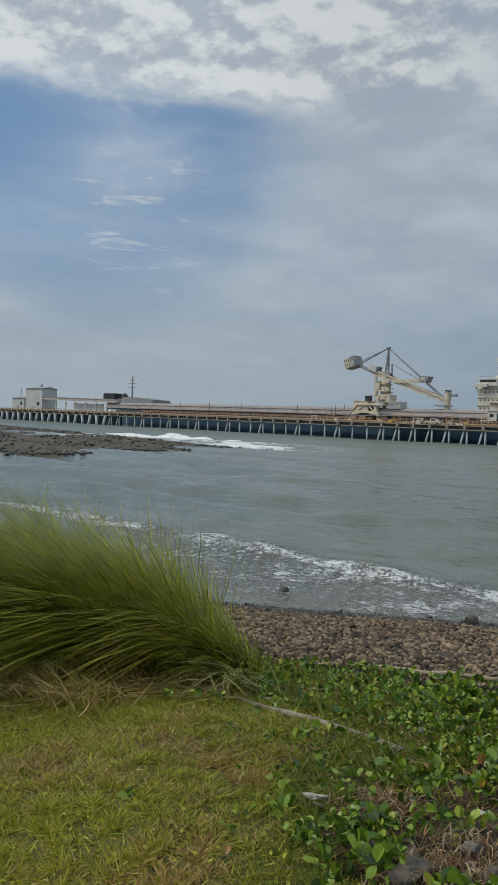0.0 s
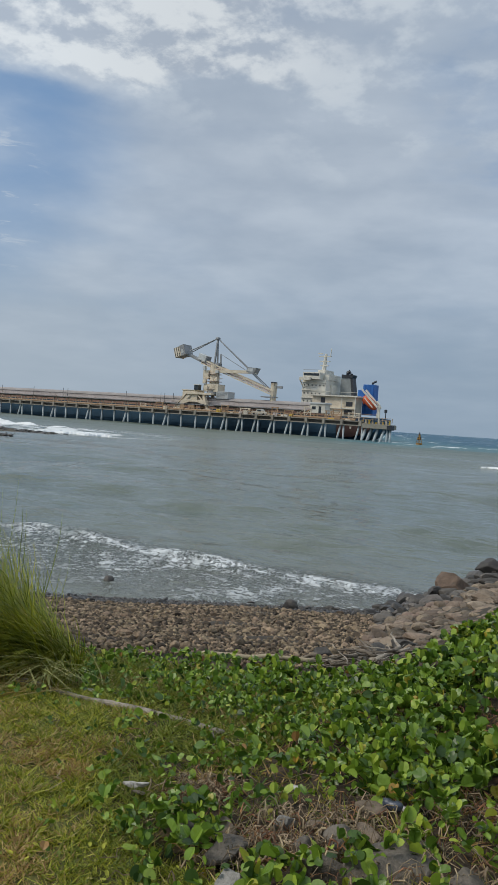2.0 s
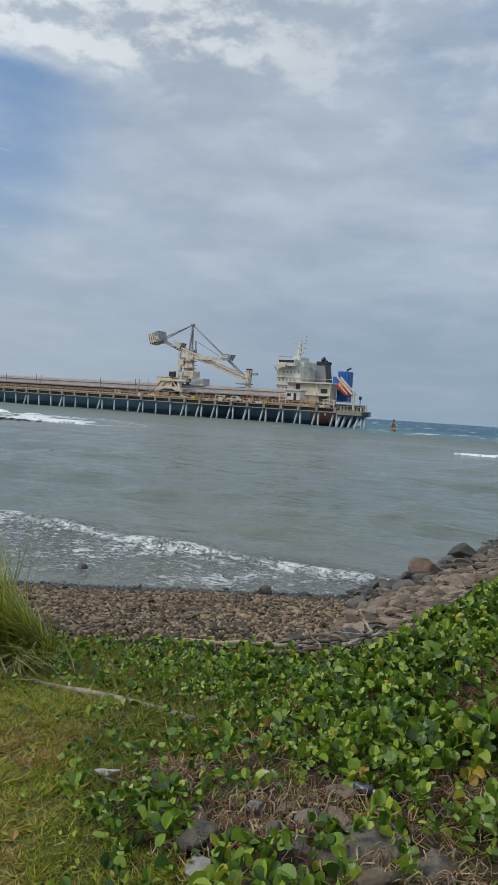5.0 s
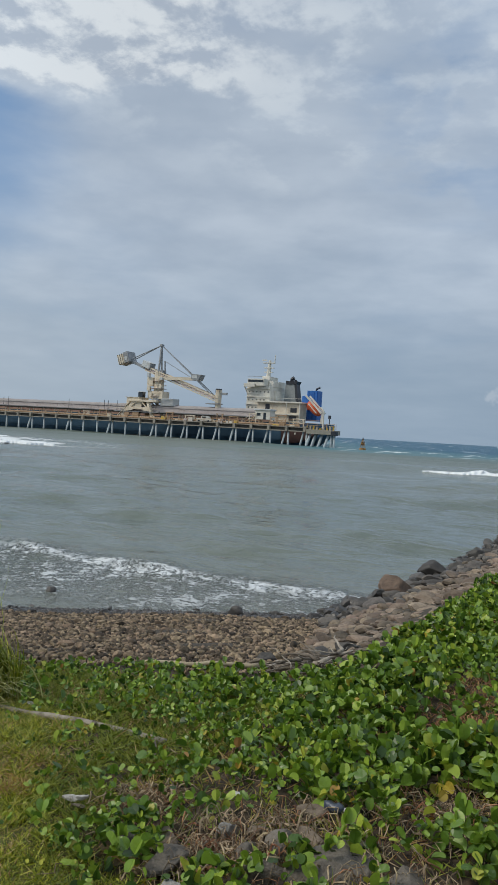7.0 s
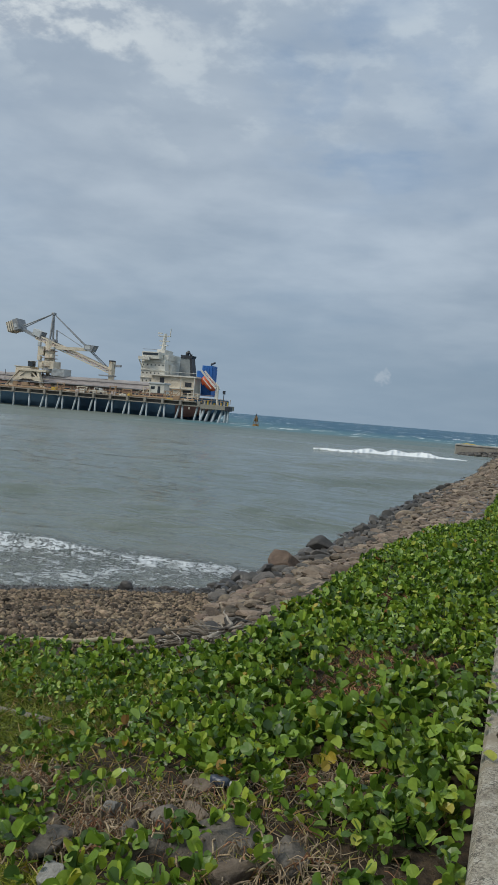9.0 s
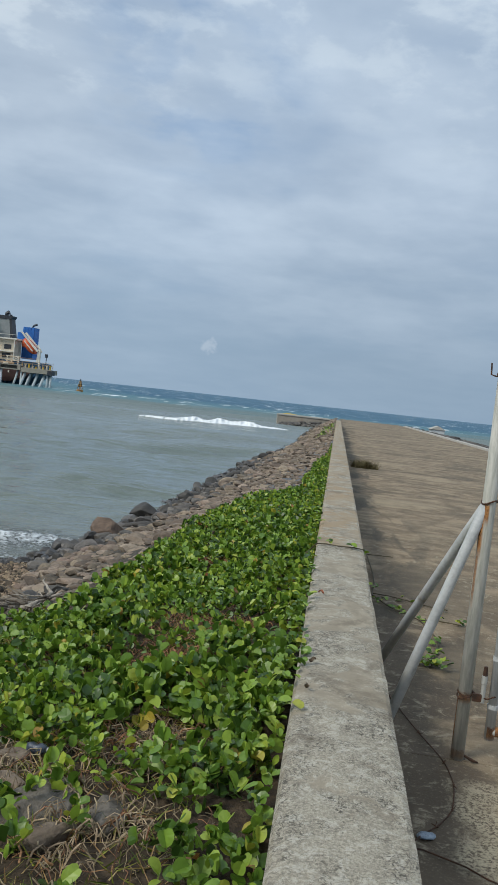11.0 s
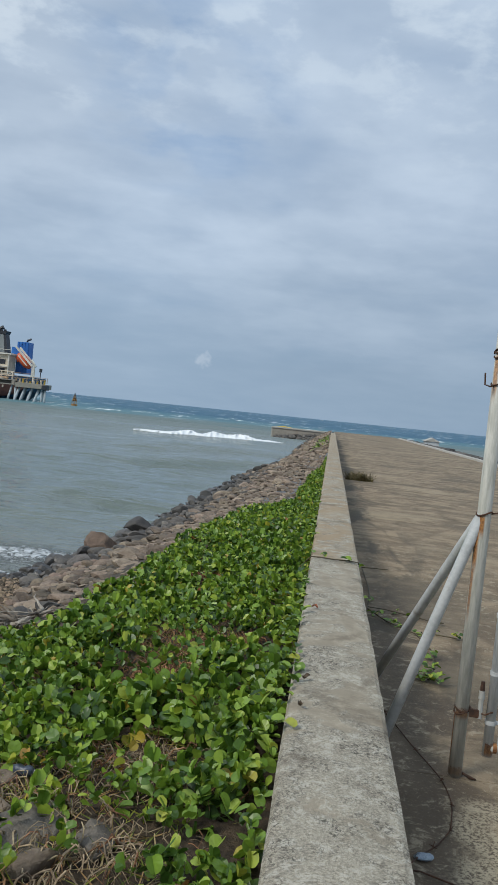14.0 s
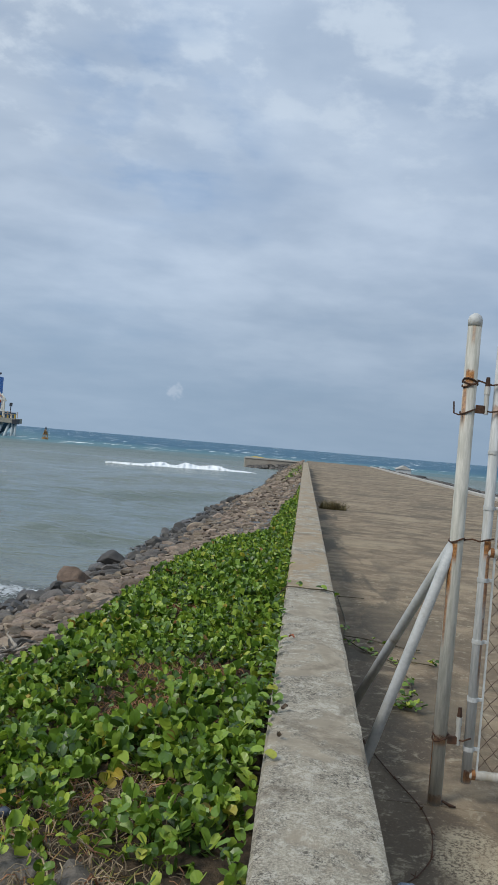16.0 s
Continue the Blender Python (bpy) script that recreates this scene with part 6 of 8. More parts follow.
def leaf_shape(fold, droop, curl):
    """A rounded leaf, widest past its middle and notched at the tip, one unit long: fold lifts its halves off
    the rib, droop bends its tip down, curl turns its margin under."""
    rim = [(0.05, 0.0), (0.23, 0.10), (0.37, 0.30), (0.42, 0.55), (0.37, 0.80), (0.23, 0.98), (0.07, 0.97)]
    rib = [(0, 0), (0, 0.30), (0, 0.62), (0, 0.90)]

    def lift(x, y):
        return fold * x - curl * x * x * 2.2 - droop * y * y
    v = [(x, y, lift(x, y)) for x, y in rib + rim] + [(-x, y, lift(x, y) + 0.03 * math.sin(9 * y)) for x, y in rim]
    near = [0, 0, 1, 1, 2, 3, 3]
    f = []
    for side in (0, 7):
        for i in range(6):
            a, b = 4 + side + i, 5 + side + i
            f.append((near[i], a, b) if side == 0 else (near[i], b, a))
            if near[i + 1] != near[i]:
                f.append((near[i], b, near[i + 1]) if side == 0 else (near[i], near[i + 1], b))
    return np.array(v, float), np.array(f)


def small_leaf():
    """The same leaf with fewer corners, for the plants farther off."""
    v = [(0, 0, 0), (0, 0.9, -0.10), (0.36, 0.28, 0.16), (0.40, 0.68, 0.13), (0.20, 0.98, -0.02), (-0.36, 0.28, 0.16), (-0.40, 0.68, 0.13), (-0.20, 0.98, -0.02)]
    return np.array(v, float), np.array([(0, 2, 3), (0, 3, 1), (1, 3, 4), (0, 6, 5), (0, 1, 6), (1, 7, 6)])


LEAVES = [leaf_shape(0.70, 0.12, 0.0), leaf_shape(0.35, 0.20, 0.0), leaf_shape(0.45, 0.40, 0.5), leaf_shape(1.15, 0.08, 0.25)]
LEAF_V, LEAF_TRI = LEAVES[1]


def patchy(X, Y, scale, seed):
    return np.array([noise.noise((a * scale, b * scale, seed)) for a, b in zip(X, Y)])


BARE = ((-0.63, 4.59, 0.35), (-0.77, 3.99, 0.31), (-0.61, 2.95, 0.25), (-0.62, 2.30, 0.30), (-0.85, 8.74, 0.40), (-1.10, 2.62, 0.29), (-1.86, 2.80, 0.16), (-1.35, 2.42, 0.25), (-1.05, 6.6, 0.16))


def vine_reach(y):
    """Metres from the wall to the outer edge of the vines along the stone slope."""
    return np.interp(y, [0, 4, 5.2, 6, 8, 9.1, 10.6, 11.4, 11.9, 12.3, 20, 22, 26, 40], [1.8, 1.75, 1.7, 1.62, 1.58, 1.48, 1.32, 1.15, 0.85, 0.50, 0.42, 0.22, 0.06, 0.0])


def vines():
    rs = np.random.RandomState(23)
    # shoots first; each carries a rosette of leaves
    n = 21000
    X = np.concatenate([rs.uniform(-6.5, 0.0, n), rs.uniform(-1.8, 0.0, n)])
    Y = np.concatenate([rs.uniform(0.9, 8.0, n), rs.uniform(8.0, 26.0, n)])
    u = inland(X, Y)
    v = -X
    rag = patchy(X, Y, 1.4, 5.0)
    side = lawn_side(X, Y)
    reach = vine_reach(Y)
    cove = (u > 6.55 + 0.9 * np.clip((X + 3.0) / 1.1, 0, 1) + 0.35 * rag) & (side < -0.02 + 0.28 * rag) & (v > reach - 0.5) & (Y < 8)
    strip = (v < reach - 0.06 + np.where(Y > 5, 0.12, 0.3) * rag) & (side < 0.15 * rag) & (Y > 1.2)
    dense = 0.80 + 0.9 * patchy(X, Y, 2.3, 9.0) + 0.9 * patchy(X, Y, 6.0, 19.0)
    dense = np.where(Y > 8, dense + 0.1, dense)
    dense = np.where((side > -0.9) & (X < -1.0), dense * 0.50 + 0.35 * np.clip(patchy(X, Y, 3.0, 27.0), -0.5, 1), dense)
    dense = np.where(cove & ~strip & (X < -2.6), dense * 0.75, dense)
    for bx, by, r in BARE:
        dense = np.where((X - bx) ** 2 + (Y - by) ** 2 < (0.85 * r) ** 2, dense * 0.13, dense)
    dense = np.where((Y < 2.6) & (X > -1.5), dense * 0.5, dense)
    ok = (cove | strip) & (rs.uniform(0, 1, len(X)) < dense)
    # a scatter of seedlings reaches into the lawn
    ok |= (side > 0) & (side < 0.75) & (u > 8.0) & (rs.uniform(0, 1, len(X)) < 0.06 * (patchy(X, Y, 1.1, 2.0) > 0.05))
    # the near end of the wall and the branch lie clear of the leaves
    ok &= ~((v < 0.09) & (Y < 4.8) & (rs.uniform(0, 1, len(X)) < 0.9))
    branch = np.abs(Y - 3.44) < 0.12
    ok &= ~(branch & (X > -3.9) & (X < -2.15) & (rs.uniform(0, 1, len(X)) < 0.9))
    pole = np.abs((X + 3.42) * -0.534 + (Y - 4.98) * 0.845) < 0.09
    ok &= ~(pole & (X > -3.45) & (X < -2.6))
    ok &= ~((X + 2.10) ** 2 + (Y - 2.56) ** 2 < 0.13 ** 2)
    ok &= ~(((X + 2.35) / 0.45) ** 2 + ((Y - 5.80) / 0.30) ** 2 < 1)
    X, Y = X[ok], Y[ok]
    high = rs.uniform(0.015, 0.13, len(X)) * np.where(Y < 8, 1.0, 1.15)
    lush = 1.0 + 0.35 * patchy(X, Y, 0.9, 33.0)
    # leaves of the shoots
    per = 6
    n = len(X) * per
    X, Y, high, lush = (np.repeat(a, per) for a in (X, Y, high, lush))
    yaw = np.tile(np.arange(per) * 2.4, len(X) // per) + rs.uniform(-0.5, 0.5, n) + np.repeat(rs.uniform(0, 6.28, n // per), per)
    rise = rs.normal(0.55, 0.75, n)
    s = (0.026 + 0.040 * rs.uniform(0, 1, n) ** 1.2) * lush
    s = np.where((-X > vine_reach(Y)) & (Y < 8), s * 0.80, s)
    s = np.where((lawn_side(X, Y) > -1.3) & (X < -1.3), s * np.where(rs.uniform(0, 1, n) < 0.15, 1.1, 0.72), s)
    X = X + rs.normal(0, 0.014, n)
    Y = Y + rs.normal(0, 0.014, n)
    Z = ground_z(X, Y) + high + rs.uniform(-0.012, 0.02, n)
    X = np.where((X > -0.105) & (Z < 0.53), -0.105, X)
    turn = turn_z(yaw) @ turn_x(rise) @ turn_y(rs.normal(0, 0.65, n))
    size = np.stack([s * rs.uniform(0.85, 1.15, n), s, s * rs.uniform(0.6, 1.5, n)], -1)
    place = np.stack([X, Y, Z], -1) + np.stack([-np.sin(yaw), np.cos(yaw), np.zeros(n)], -1) * 0.006
    keep = rs.uniform(0, 1, n) < 0.83
    X, Y, s, turn, size, place = X[keep], Y[keep], s[keep], turn[keep], size[keep], place[keep]
    n = len(X)
    plant = thing("beach_vine", "creeping beach vine with oval folded green leaves", "vine", kind="stuff")
    near = np.nonzero((X > -2.2) & (X < -0.2) & (Y < 4.2) & (s > 0.044))[0]
    near = near[np.argsort(Y[near])][:295]
    one = np.zeros(n, bool)
    one[near] = True
    leaf_me = [joined("leaf", lv, lf, M_LEAF_ONE, False) for lv, lf in LEAVES]
    for i in near:
        piece("leaf", leaf_me[i % 4], plant, Matrix.Translation(place[i]) @ Matrix(turn[i].tolist()).to_4x4() @ Matrix.Diagonal((*size[i], 1)))
    far = Y > 7.5
    o = new("leaf_mass", heap("leaf_mass", LEAVES, place[~one & ~far], turn[~one & ~far], size[~one & ~far], rs.randint(0, 4, int((~one & ~far).sum())), M_LEAF, False))
    o.parent = plant
    tagged(o, kind="stuff")
    o = new("far_leaf_mass", joined("far_leaf_mass", *scatter(*small_leaf(), place[far], turn[far], size[far]), M_LEAF, False))
    o.parent = plant
    tagged(o, kind="stuff")
    # dry stems and runners, thickest where the leaves are gone: red-brown far up, bleached beside the lawn
    rnd = random.Random(31)
    red, tan = bmesh.new(), bmesh.new()
    spots = [(rnd.gauss(bx, r * 0.55), rnd.gauss(by, r * 0.55), rnd.uniform(0.03, 0.13), rnd.choice([0.0012, 0.0016, 0.002, 0.0026, 0.004])) for bx, by, r in BARE for _ in range(230)]
    pick = rs.choice(n, 900, replace=False)
    spots += [(float(X[i]), float(Y[i]), rnd.uniform(0.06, 0.2), 0.0022) for i in pick if Y[i] < 14]
    for x, y, length, r in spots:
        if x > -0.12:
            continue
        a = rnd.uniform(0, 6.28)
        arch = rnd.uniform(0.0, 0.06)
        pts = []
        for k in range(5):
            f = k / 4
            px, py = min(x + math.cos(a) * length * f, -0.1), y + math.sin(a) * length * f
            a += rnd.uniform(-0.5, 0.5)
            pts.append((px, py, float(ground_z(px, py)) + 0.012 + arch * math.sin(f * 3.1) + 0.02 * rnd.random()))
        tube(pts, [r, r, r * 0.9, r * 0.8, r * 0.5], 4, tan if y < 3.4 and rnd.random() < 0.75 else red, caps=False)
    for name, bm, mat, label in (("stem_mass", red, M_STEM, "dry red-brown stems"), ("bleached_stem_mass", tan, M_TWIG, "bleached dry stems")):
        tagged(part(name, bm, mat, plant, label), kind="stuff")


vines()


def wall_vine():
    """The runner that crosses the wall's joint and hangs on the road."""
    plant = thing("wall_vine", "vine runner creeping over the wall onto the road", "vine")
    rnd = random.Random(40)
    runs = [
        [(-0.14, 6.15, 0.46), (-0.05, 6.12, 0.562), (0.01, 6.12, 0.564), (0.12, 6.10, 0.564), (0.23, 6.11, 0.564), (0.325, 6.14, 0.55), (0.35, 6.3, 0.30), (0.38, 6.6, 0.06), (0.47, 6.95, 0.012), (0.52, 7.5, 0.012), (0.52, 7.9, 0.012), (0.50, 8.9, 0.012), (0.8, 8.95, 0.012)],
        [(0.47, 6.95, 0.012), (0.62, 6.56, 0.014), (0.84, 6.29, 0.012), (1.0, 6.34, 0.012), (1.16, 6.3, 0.012)],
        [(0.48, 7.0, 0.012), (0.64, 6.98, 0.014), (0.85, 6.87, 0.012), (1.03, 6.75, 0.012), (1.13, 6.75, 0.012)],
        [(0.84, 6.29, 0.012), (0.92, 5.8, 0.014), (0.86, 5.45, 0.012), (0.80, 5.15, 0.012)],
    ]
    for run in runs:
        part("runner", tube([Vector(p) + Vector((rnd.uniform(-0.008, 0.008), rnd.uniform(-0.012, 0.012), 0.004)) for p in run], 0.0055, 5), M_RUNNER, plant)
    leaf_me = joined("leaf", LEAF_V, LEAF_TRI, M_LEAF_ONE)

    def leaves_at(x, y, z, count, wide):
        for _ in range(count):
            s = rnd.uniform(0.030, 0.052)
            m = Matrix.Translation((x + rnd.uniform(-wide, wide), y + rnd.uniform(-wide, wide), z + rnd.uniform(0.008, 0.04))) @ Euler((rnd.uniform(-0.2, 1.0), rnd.uniform(-0.5, 0.5), rnd.uniform(0, 6.28))).to_matrix().to_4x4() @ Matrix.Diagonal((s, s, s * 1.4, 1))
            piece("leaf", leaf_me, plant, m)
    for x, y, z, c, w in ((0.03, 6.12, 0.56, 3, 0.04), (0.24, 6.1, 0.56, 4, 0.04), (0.33, 6.2, 0.50, 3, 0.02), (0.50, 7.3, 0.0, 7, 0.07), (0.45, 6.95, 0.01, 9, 0.06), (0.36, 6.35, 0.2, 6, 0.03), (0.54, 6.75, 0.0, 8, 0.06), (0.64, 6.55, 0.0, 9, 0.07), (0.74, 6.42, 0.0, 6, 0.05), (0.86, 6.86, 0.0, 3, 0.05), (0.72, 6.93, 0.0, 3, 0.05),
                          (0.84, 6.3, 0.0, 4, 0.05), (1.05, 6.72, 0.0, 4, 0.05), (1.14, 6.32, 0.0, 5, 0.05), (1.0, 6.36, 0.0, 3, 0.04), (0.78, 5.2, 0.0, 22, 0.07), (0.84, 5.15, 0.02, 18, 0.06), (0.82, 5.35, 0.03, 14, 0.06), (0.90, 5.7, 0.0, 8, 0.05), (0.42, 8.6, 0.0, 6, 0.06), (0.39, 4.9, 0.0, 5, 0.04)):
        leaves_at(x, y, z, c, w)
    # leaves that lap over the wall's edge
    for x, y in ((-0.03, 3.35), (-0.06, 3.12), (-0.02, 3.40), (-0.03, 3.75), (-0.04, 4.4), (-0.05, 4.75), (-0.06, 8.2), (-0.04, 7.3), (-0.03, 9.4), (-0.05, 5.2), (-0.05, 6.5), (-0.05, 11.2), (-0.02, 3.22), (-0.04, 3.02), (-0.04, 3.55), (-0.05, 3.95), (-0.05, 4.15), (-0.04, 5.6), (-0.05, 7.9), (-0.05, 2.75), (-0.05, 10.2)):
        leaves_at(x - 0.05, y, WALL_TOP - 0.012, 6, 0.045)


wall_vine()


def dead_leaves():
    """Curled dead leaves that lie on the wall's top."""
    for k, (x, y) in enumerate(((0.01, 4.49), (0.0, 3.24), (-0.01, 2.92))):
        bm = bmesh.new()
        rows = []
        for i in range(6):
            f = i / 5
            w = 0.011 * math.sin(0.25 + 2.6 * f)
            rows.append([bm.verts.new((a * w, 0.036 * f - 0.018, 0.006 + 0.012 * math.sin(3 * f + k) ** 2 + 0.010 * a * a)) for a in (-1, -0.5, 0, 0.5, 1)])
        for r, q in zip(rows, rows[1:]):
            for i in range(4):
                bm.faces.new((r[i], r[i + 1], q[i + 1], q[i]))
        o = single("dead_leaf", bm, M_DARK_LEAF if k else M_RED_LEAF, "curled dead leaf lying on the wall", "leaf", "dead leaves", smooth=True)
        o.matrix_basis = pose(x, y, WALL_TOP + 0.004, 0, 0, 60 + 70 * k)


dead_leaves()


def blades(base, up, lean, length, width, bend, rows=5):
    """Arching grass blades as strips; all arrays over n blades."""
    n = len(base)
    t = np.linspace(0, 1, rows + 1)
    side = np.cross(lean, up)
    side /= np.linalg.norm(side, axis=1)[:, None] + 1e-9
    L = length[:, None, None]
    c = t[None, :, None]
    b = bend[:, None, None]
    mid = base[:, None] + L * (up[:, None] * (c - 0.42 * b * c ** 2) + lean[:, None] * (0.12 * c + 0.72 * b * c ** 2))
    w = (width[:, None] * (1 - 0.9 * t[None] ** 1.6))[:, :, None] * 0.5
    left, right = mid - side[:, None] * w, mid + side[:, None] * w
    v = np.stack([left, right], 2).reshape(n, -1, 3)
    k = np.arange(rows) * 2
    f = np.stack([k, k + 1, k + 3, k + 2], -1)
    f = f[None] + (np.arange(n) * 2 * (rows + 1))[:, None, None]
    return v.reshape(-1, 3), f.reshape(-1, 4)


def heading_vec(rs, n, mean, spread):
    a = rs.normal(mean, spread, n)
    return np.stack([np.cos(a), np.sin(a), np.zeros(n)], -1)


def tall_grass():
    rs = np.random.RandomState(51)
    right, left = np.array([-3.48, 3.52]), np.array([-6.6, 1.0])
    along = (left - right) / np.linalg.norm(left - right)
    back = np.array([-0.62, 0.78])
    wind = math.atan2(-0.70, -0.72)
    clump = thing("tall_grass", "tall wind-bent green grass clump with dry straw at its foot", "grass", (-4.6, 3.1, 0))
    clump["kind"] = "stuff"
    base_off = np.array([-4.6, 3.1, 0])

    def spots(n, depth_lo, depth_hi):
        s = rs.uniform(0, 1, n) ** 0.8 * 3.9
        d = rs.uniform(depth_lo, depth_hi, n) * np.clip(0.45 + s / 1.2, 0, 1)
        d = d + 0.18 * np.sin(s * 3.3)
        P = right[None] + along[None] * s[:, None] + back[None] * d[:, None]
        return s, d, P
    # the green mass, in tussocks that lean with the wind and roof over a dark foot
    knots, per = 1150, 44
    n = knots * per
    s, d, C = spots(knots, 0.42, 1.6)
    C = C + back[None] * (0.16 * np.clip(s - 0.8, 0, 1))[:, None]
    tall = np.interp(s, [0, 0.15, 0.3, 0.6, 1.0, 1.4, 4.0], [0.40, 0.49, 0.64, 0.91, 1.06, 1.13, 1.16]) * rs.uniform(0.70, 1.08, knots)
    aim = rs.normal(wind, 0.50, knots) + np.where((d < 0.8) & (rs.uniform(0, 1, knots) < 0.35), 0.8, 0.0)
    droop = rs.uniform(0.75, 1.6, knots) * np.interp(s, [0.0, 0.6], [0.72, 1.0])
    P = np.repeat(C, per, 0) + rs.normal(0, 0.05, (n, 2))
    z = ground_z(P[:, 0], P[:, 1])
    a = np.clip(np.repeat(aim, per) + rs.normal(0, 0.50, n), wind - 1.4, wind + 1.15)
    lean = np.stack([np.cos(a), np.sin(a), np.zeros(n)], -1)
    up = np.stack([rs.normal(0, 0.18, n), rs.normal(0, 0.18, n), np.ones(n)], -1)
    v, f = blades(np.column_stack([P, z]) - base_off, up, lean, np.repeat(tall, per) * 1.72 * rs.uniform(0.50, 1.0, n), rs.uniform(0.006, 0.014, n), np.repeat(droop, per) * rs.uniform(0.65, 1.35, n), 4)
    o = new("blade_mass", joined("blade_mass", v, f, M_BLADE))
    o.parent = clump
    tagged(o, kind="stuff")
    # blades arching out over the front, coloured bright as if sunlit, thick where the bank is lowest
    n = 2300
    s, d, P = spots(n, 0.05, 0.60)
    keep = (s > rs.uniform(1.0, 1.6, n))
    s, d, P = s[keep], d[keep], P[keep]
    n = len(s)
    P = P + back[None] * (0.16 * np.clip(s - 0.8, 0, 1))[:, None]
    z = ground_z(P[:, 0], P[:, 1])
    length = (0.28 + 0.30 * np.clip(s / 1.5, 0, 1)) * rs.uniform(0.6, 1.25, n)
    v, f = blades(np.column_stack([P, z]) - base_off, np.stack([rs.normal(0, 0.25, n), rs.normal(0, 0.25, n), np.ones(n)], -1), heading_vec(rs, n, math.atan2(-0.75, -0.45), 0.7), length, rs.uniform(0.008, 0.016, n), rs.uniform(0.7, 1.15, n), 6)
    o = new("arching_blade_mass", joined("arching_blade_mass", v, f, M_LIT_BLADE))
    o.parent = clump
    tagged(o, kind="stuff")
    # long fine blades that stand out of the outline
    n = 170
    s, d, P = spots(n, 0.7, 1.7)
    z = ground_z(P[:, 0], P[:, 1])
    length = np.interp(s, [0, 0.3, 0.8, 1.6], [0.40, 0.60, 0.86, 1.04]) * rs.uniform(0.95, 1.25, n)
    v, f = blades(np.column_stack([P, z]) - base_off, np.stack([rs.normal(0, 0.1, n), rs.normal(0, 0.1, n), np.ones(n)], -1), heading_vec(rs, n, wind, 0.4), length, rs.uniform(0.003, 0.006, n), rs.uniform(0.5, 0.95, n), 6)
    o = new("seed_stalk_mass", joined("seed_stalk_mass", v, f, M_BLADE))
    o.parent = clump
    tagged(o, kind="stuff")
    # short growth and dry straw at the foot
    n = 1500
    s, d, P = spots(n, -0.10, 0.34)
    z = ground_z(P[:, 0], P[:, 1])
    v, f = blades(np.column_stack([P, z]) - base_off, np.stack([rs.normal(0, 0.25, n), rs.normal(0, 0.25, n), np.ones(n)], -1), heading_vec(rs, n, math.atan2(-0.8, 0.55), 0.9), rs.uniform(0.10, 0.34, n), rs.uniform(0.005, 0.010, n), rs.uniform(0.5, 1.2, n), 5)
    m = rs.uniform(0, 1, n) < 0.5
    fm = np.repeat(m, 5)
    for name, sel, mat in (("straw_mass", fm, M_LIT_STRAW), ("front_blade_mass", ~fm, M_BLADE)):
        o = new(name, joined(name, v, f[sel], mat))
        o.parent = clump
        tagged(o, "dry brown straw" if "straw" in name else "", kind="stuff")
    # pale blades hanging in a fan at the near end, a broken russet tuft, and straw in front coloured as sunlit
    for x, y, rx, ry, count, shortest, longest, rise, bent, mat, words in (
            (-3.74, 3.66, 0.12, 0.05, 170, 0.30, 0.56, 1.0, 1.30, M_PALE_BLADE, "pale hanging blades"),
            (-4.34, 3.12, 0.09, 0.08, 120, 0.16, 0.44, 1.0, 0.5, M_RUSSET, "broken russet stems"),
            (-4.16, 2.60, 0.22, 0.10, 300, 0.15, 0.42, 0.75, 0.6, M_LIT_STRAW, "dry straw with sunlight put into its tan"),
            (-4.50, 2.36, 0.22, 0.10, 260, 0.15, 0.38, 0.8, 0.7, M_LIT_STRAW, "dry straw with sunlight put into its tan"),
            (-4.05, 3.06, 0.18, 0.12, 130, 0.12, 0.32, 0.5, 0.7, M_LIT_STRAW, "dry straw with sunlight put into its tan")):
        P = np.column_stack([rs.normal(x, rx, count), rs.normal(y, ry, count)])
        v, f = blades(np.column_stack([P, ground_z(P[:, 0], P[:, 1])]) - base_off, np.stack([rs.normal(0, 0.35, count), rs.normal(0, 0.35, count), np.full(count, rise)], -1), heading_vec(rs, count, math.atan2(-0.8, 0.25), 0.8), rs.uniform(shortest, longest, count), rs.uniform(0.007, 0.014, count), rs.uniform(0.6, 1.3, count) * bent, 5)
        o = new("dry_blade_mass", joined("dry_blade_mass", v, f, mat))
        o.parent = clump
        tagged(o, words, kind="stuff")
    # flattened straw on the lawn's edge
    n = 900
    s, d, P = spots(n, -0.46, 0.0)
    z = ground_z(P[:, 0], P[:, 1]) + rs.uniform(0.01, 0.06, n)
    a = rs.uniform(0, 6.28, n)
    flatv = np.stack([np.cos(a), np.sin(a), rs.uniform(-0.05, 0.35, n)], -1)
    v, f = blades(np.column_stack([P, z]) - base_off, flatv, np.stack([-np.sin(a), np.cos(a), np.zeros(n)], -1), rs.uniform(0.12, 0.4, n), rs.uniform(0.003, 0.006, n), rs.uniform(0.0, 0.3, n), 3)
    o = new("fallen_straw", joined("fallen_straw", v, f, M_LIT_STRAW))
    o.parent = clump
    tagged(o, "dry brown fallen straw", kind="stuff")


tall_grass()


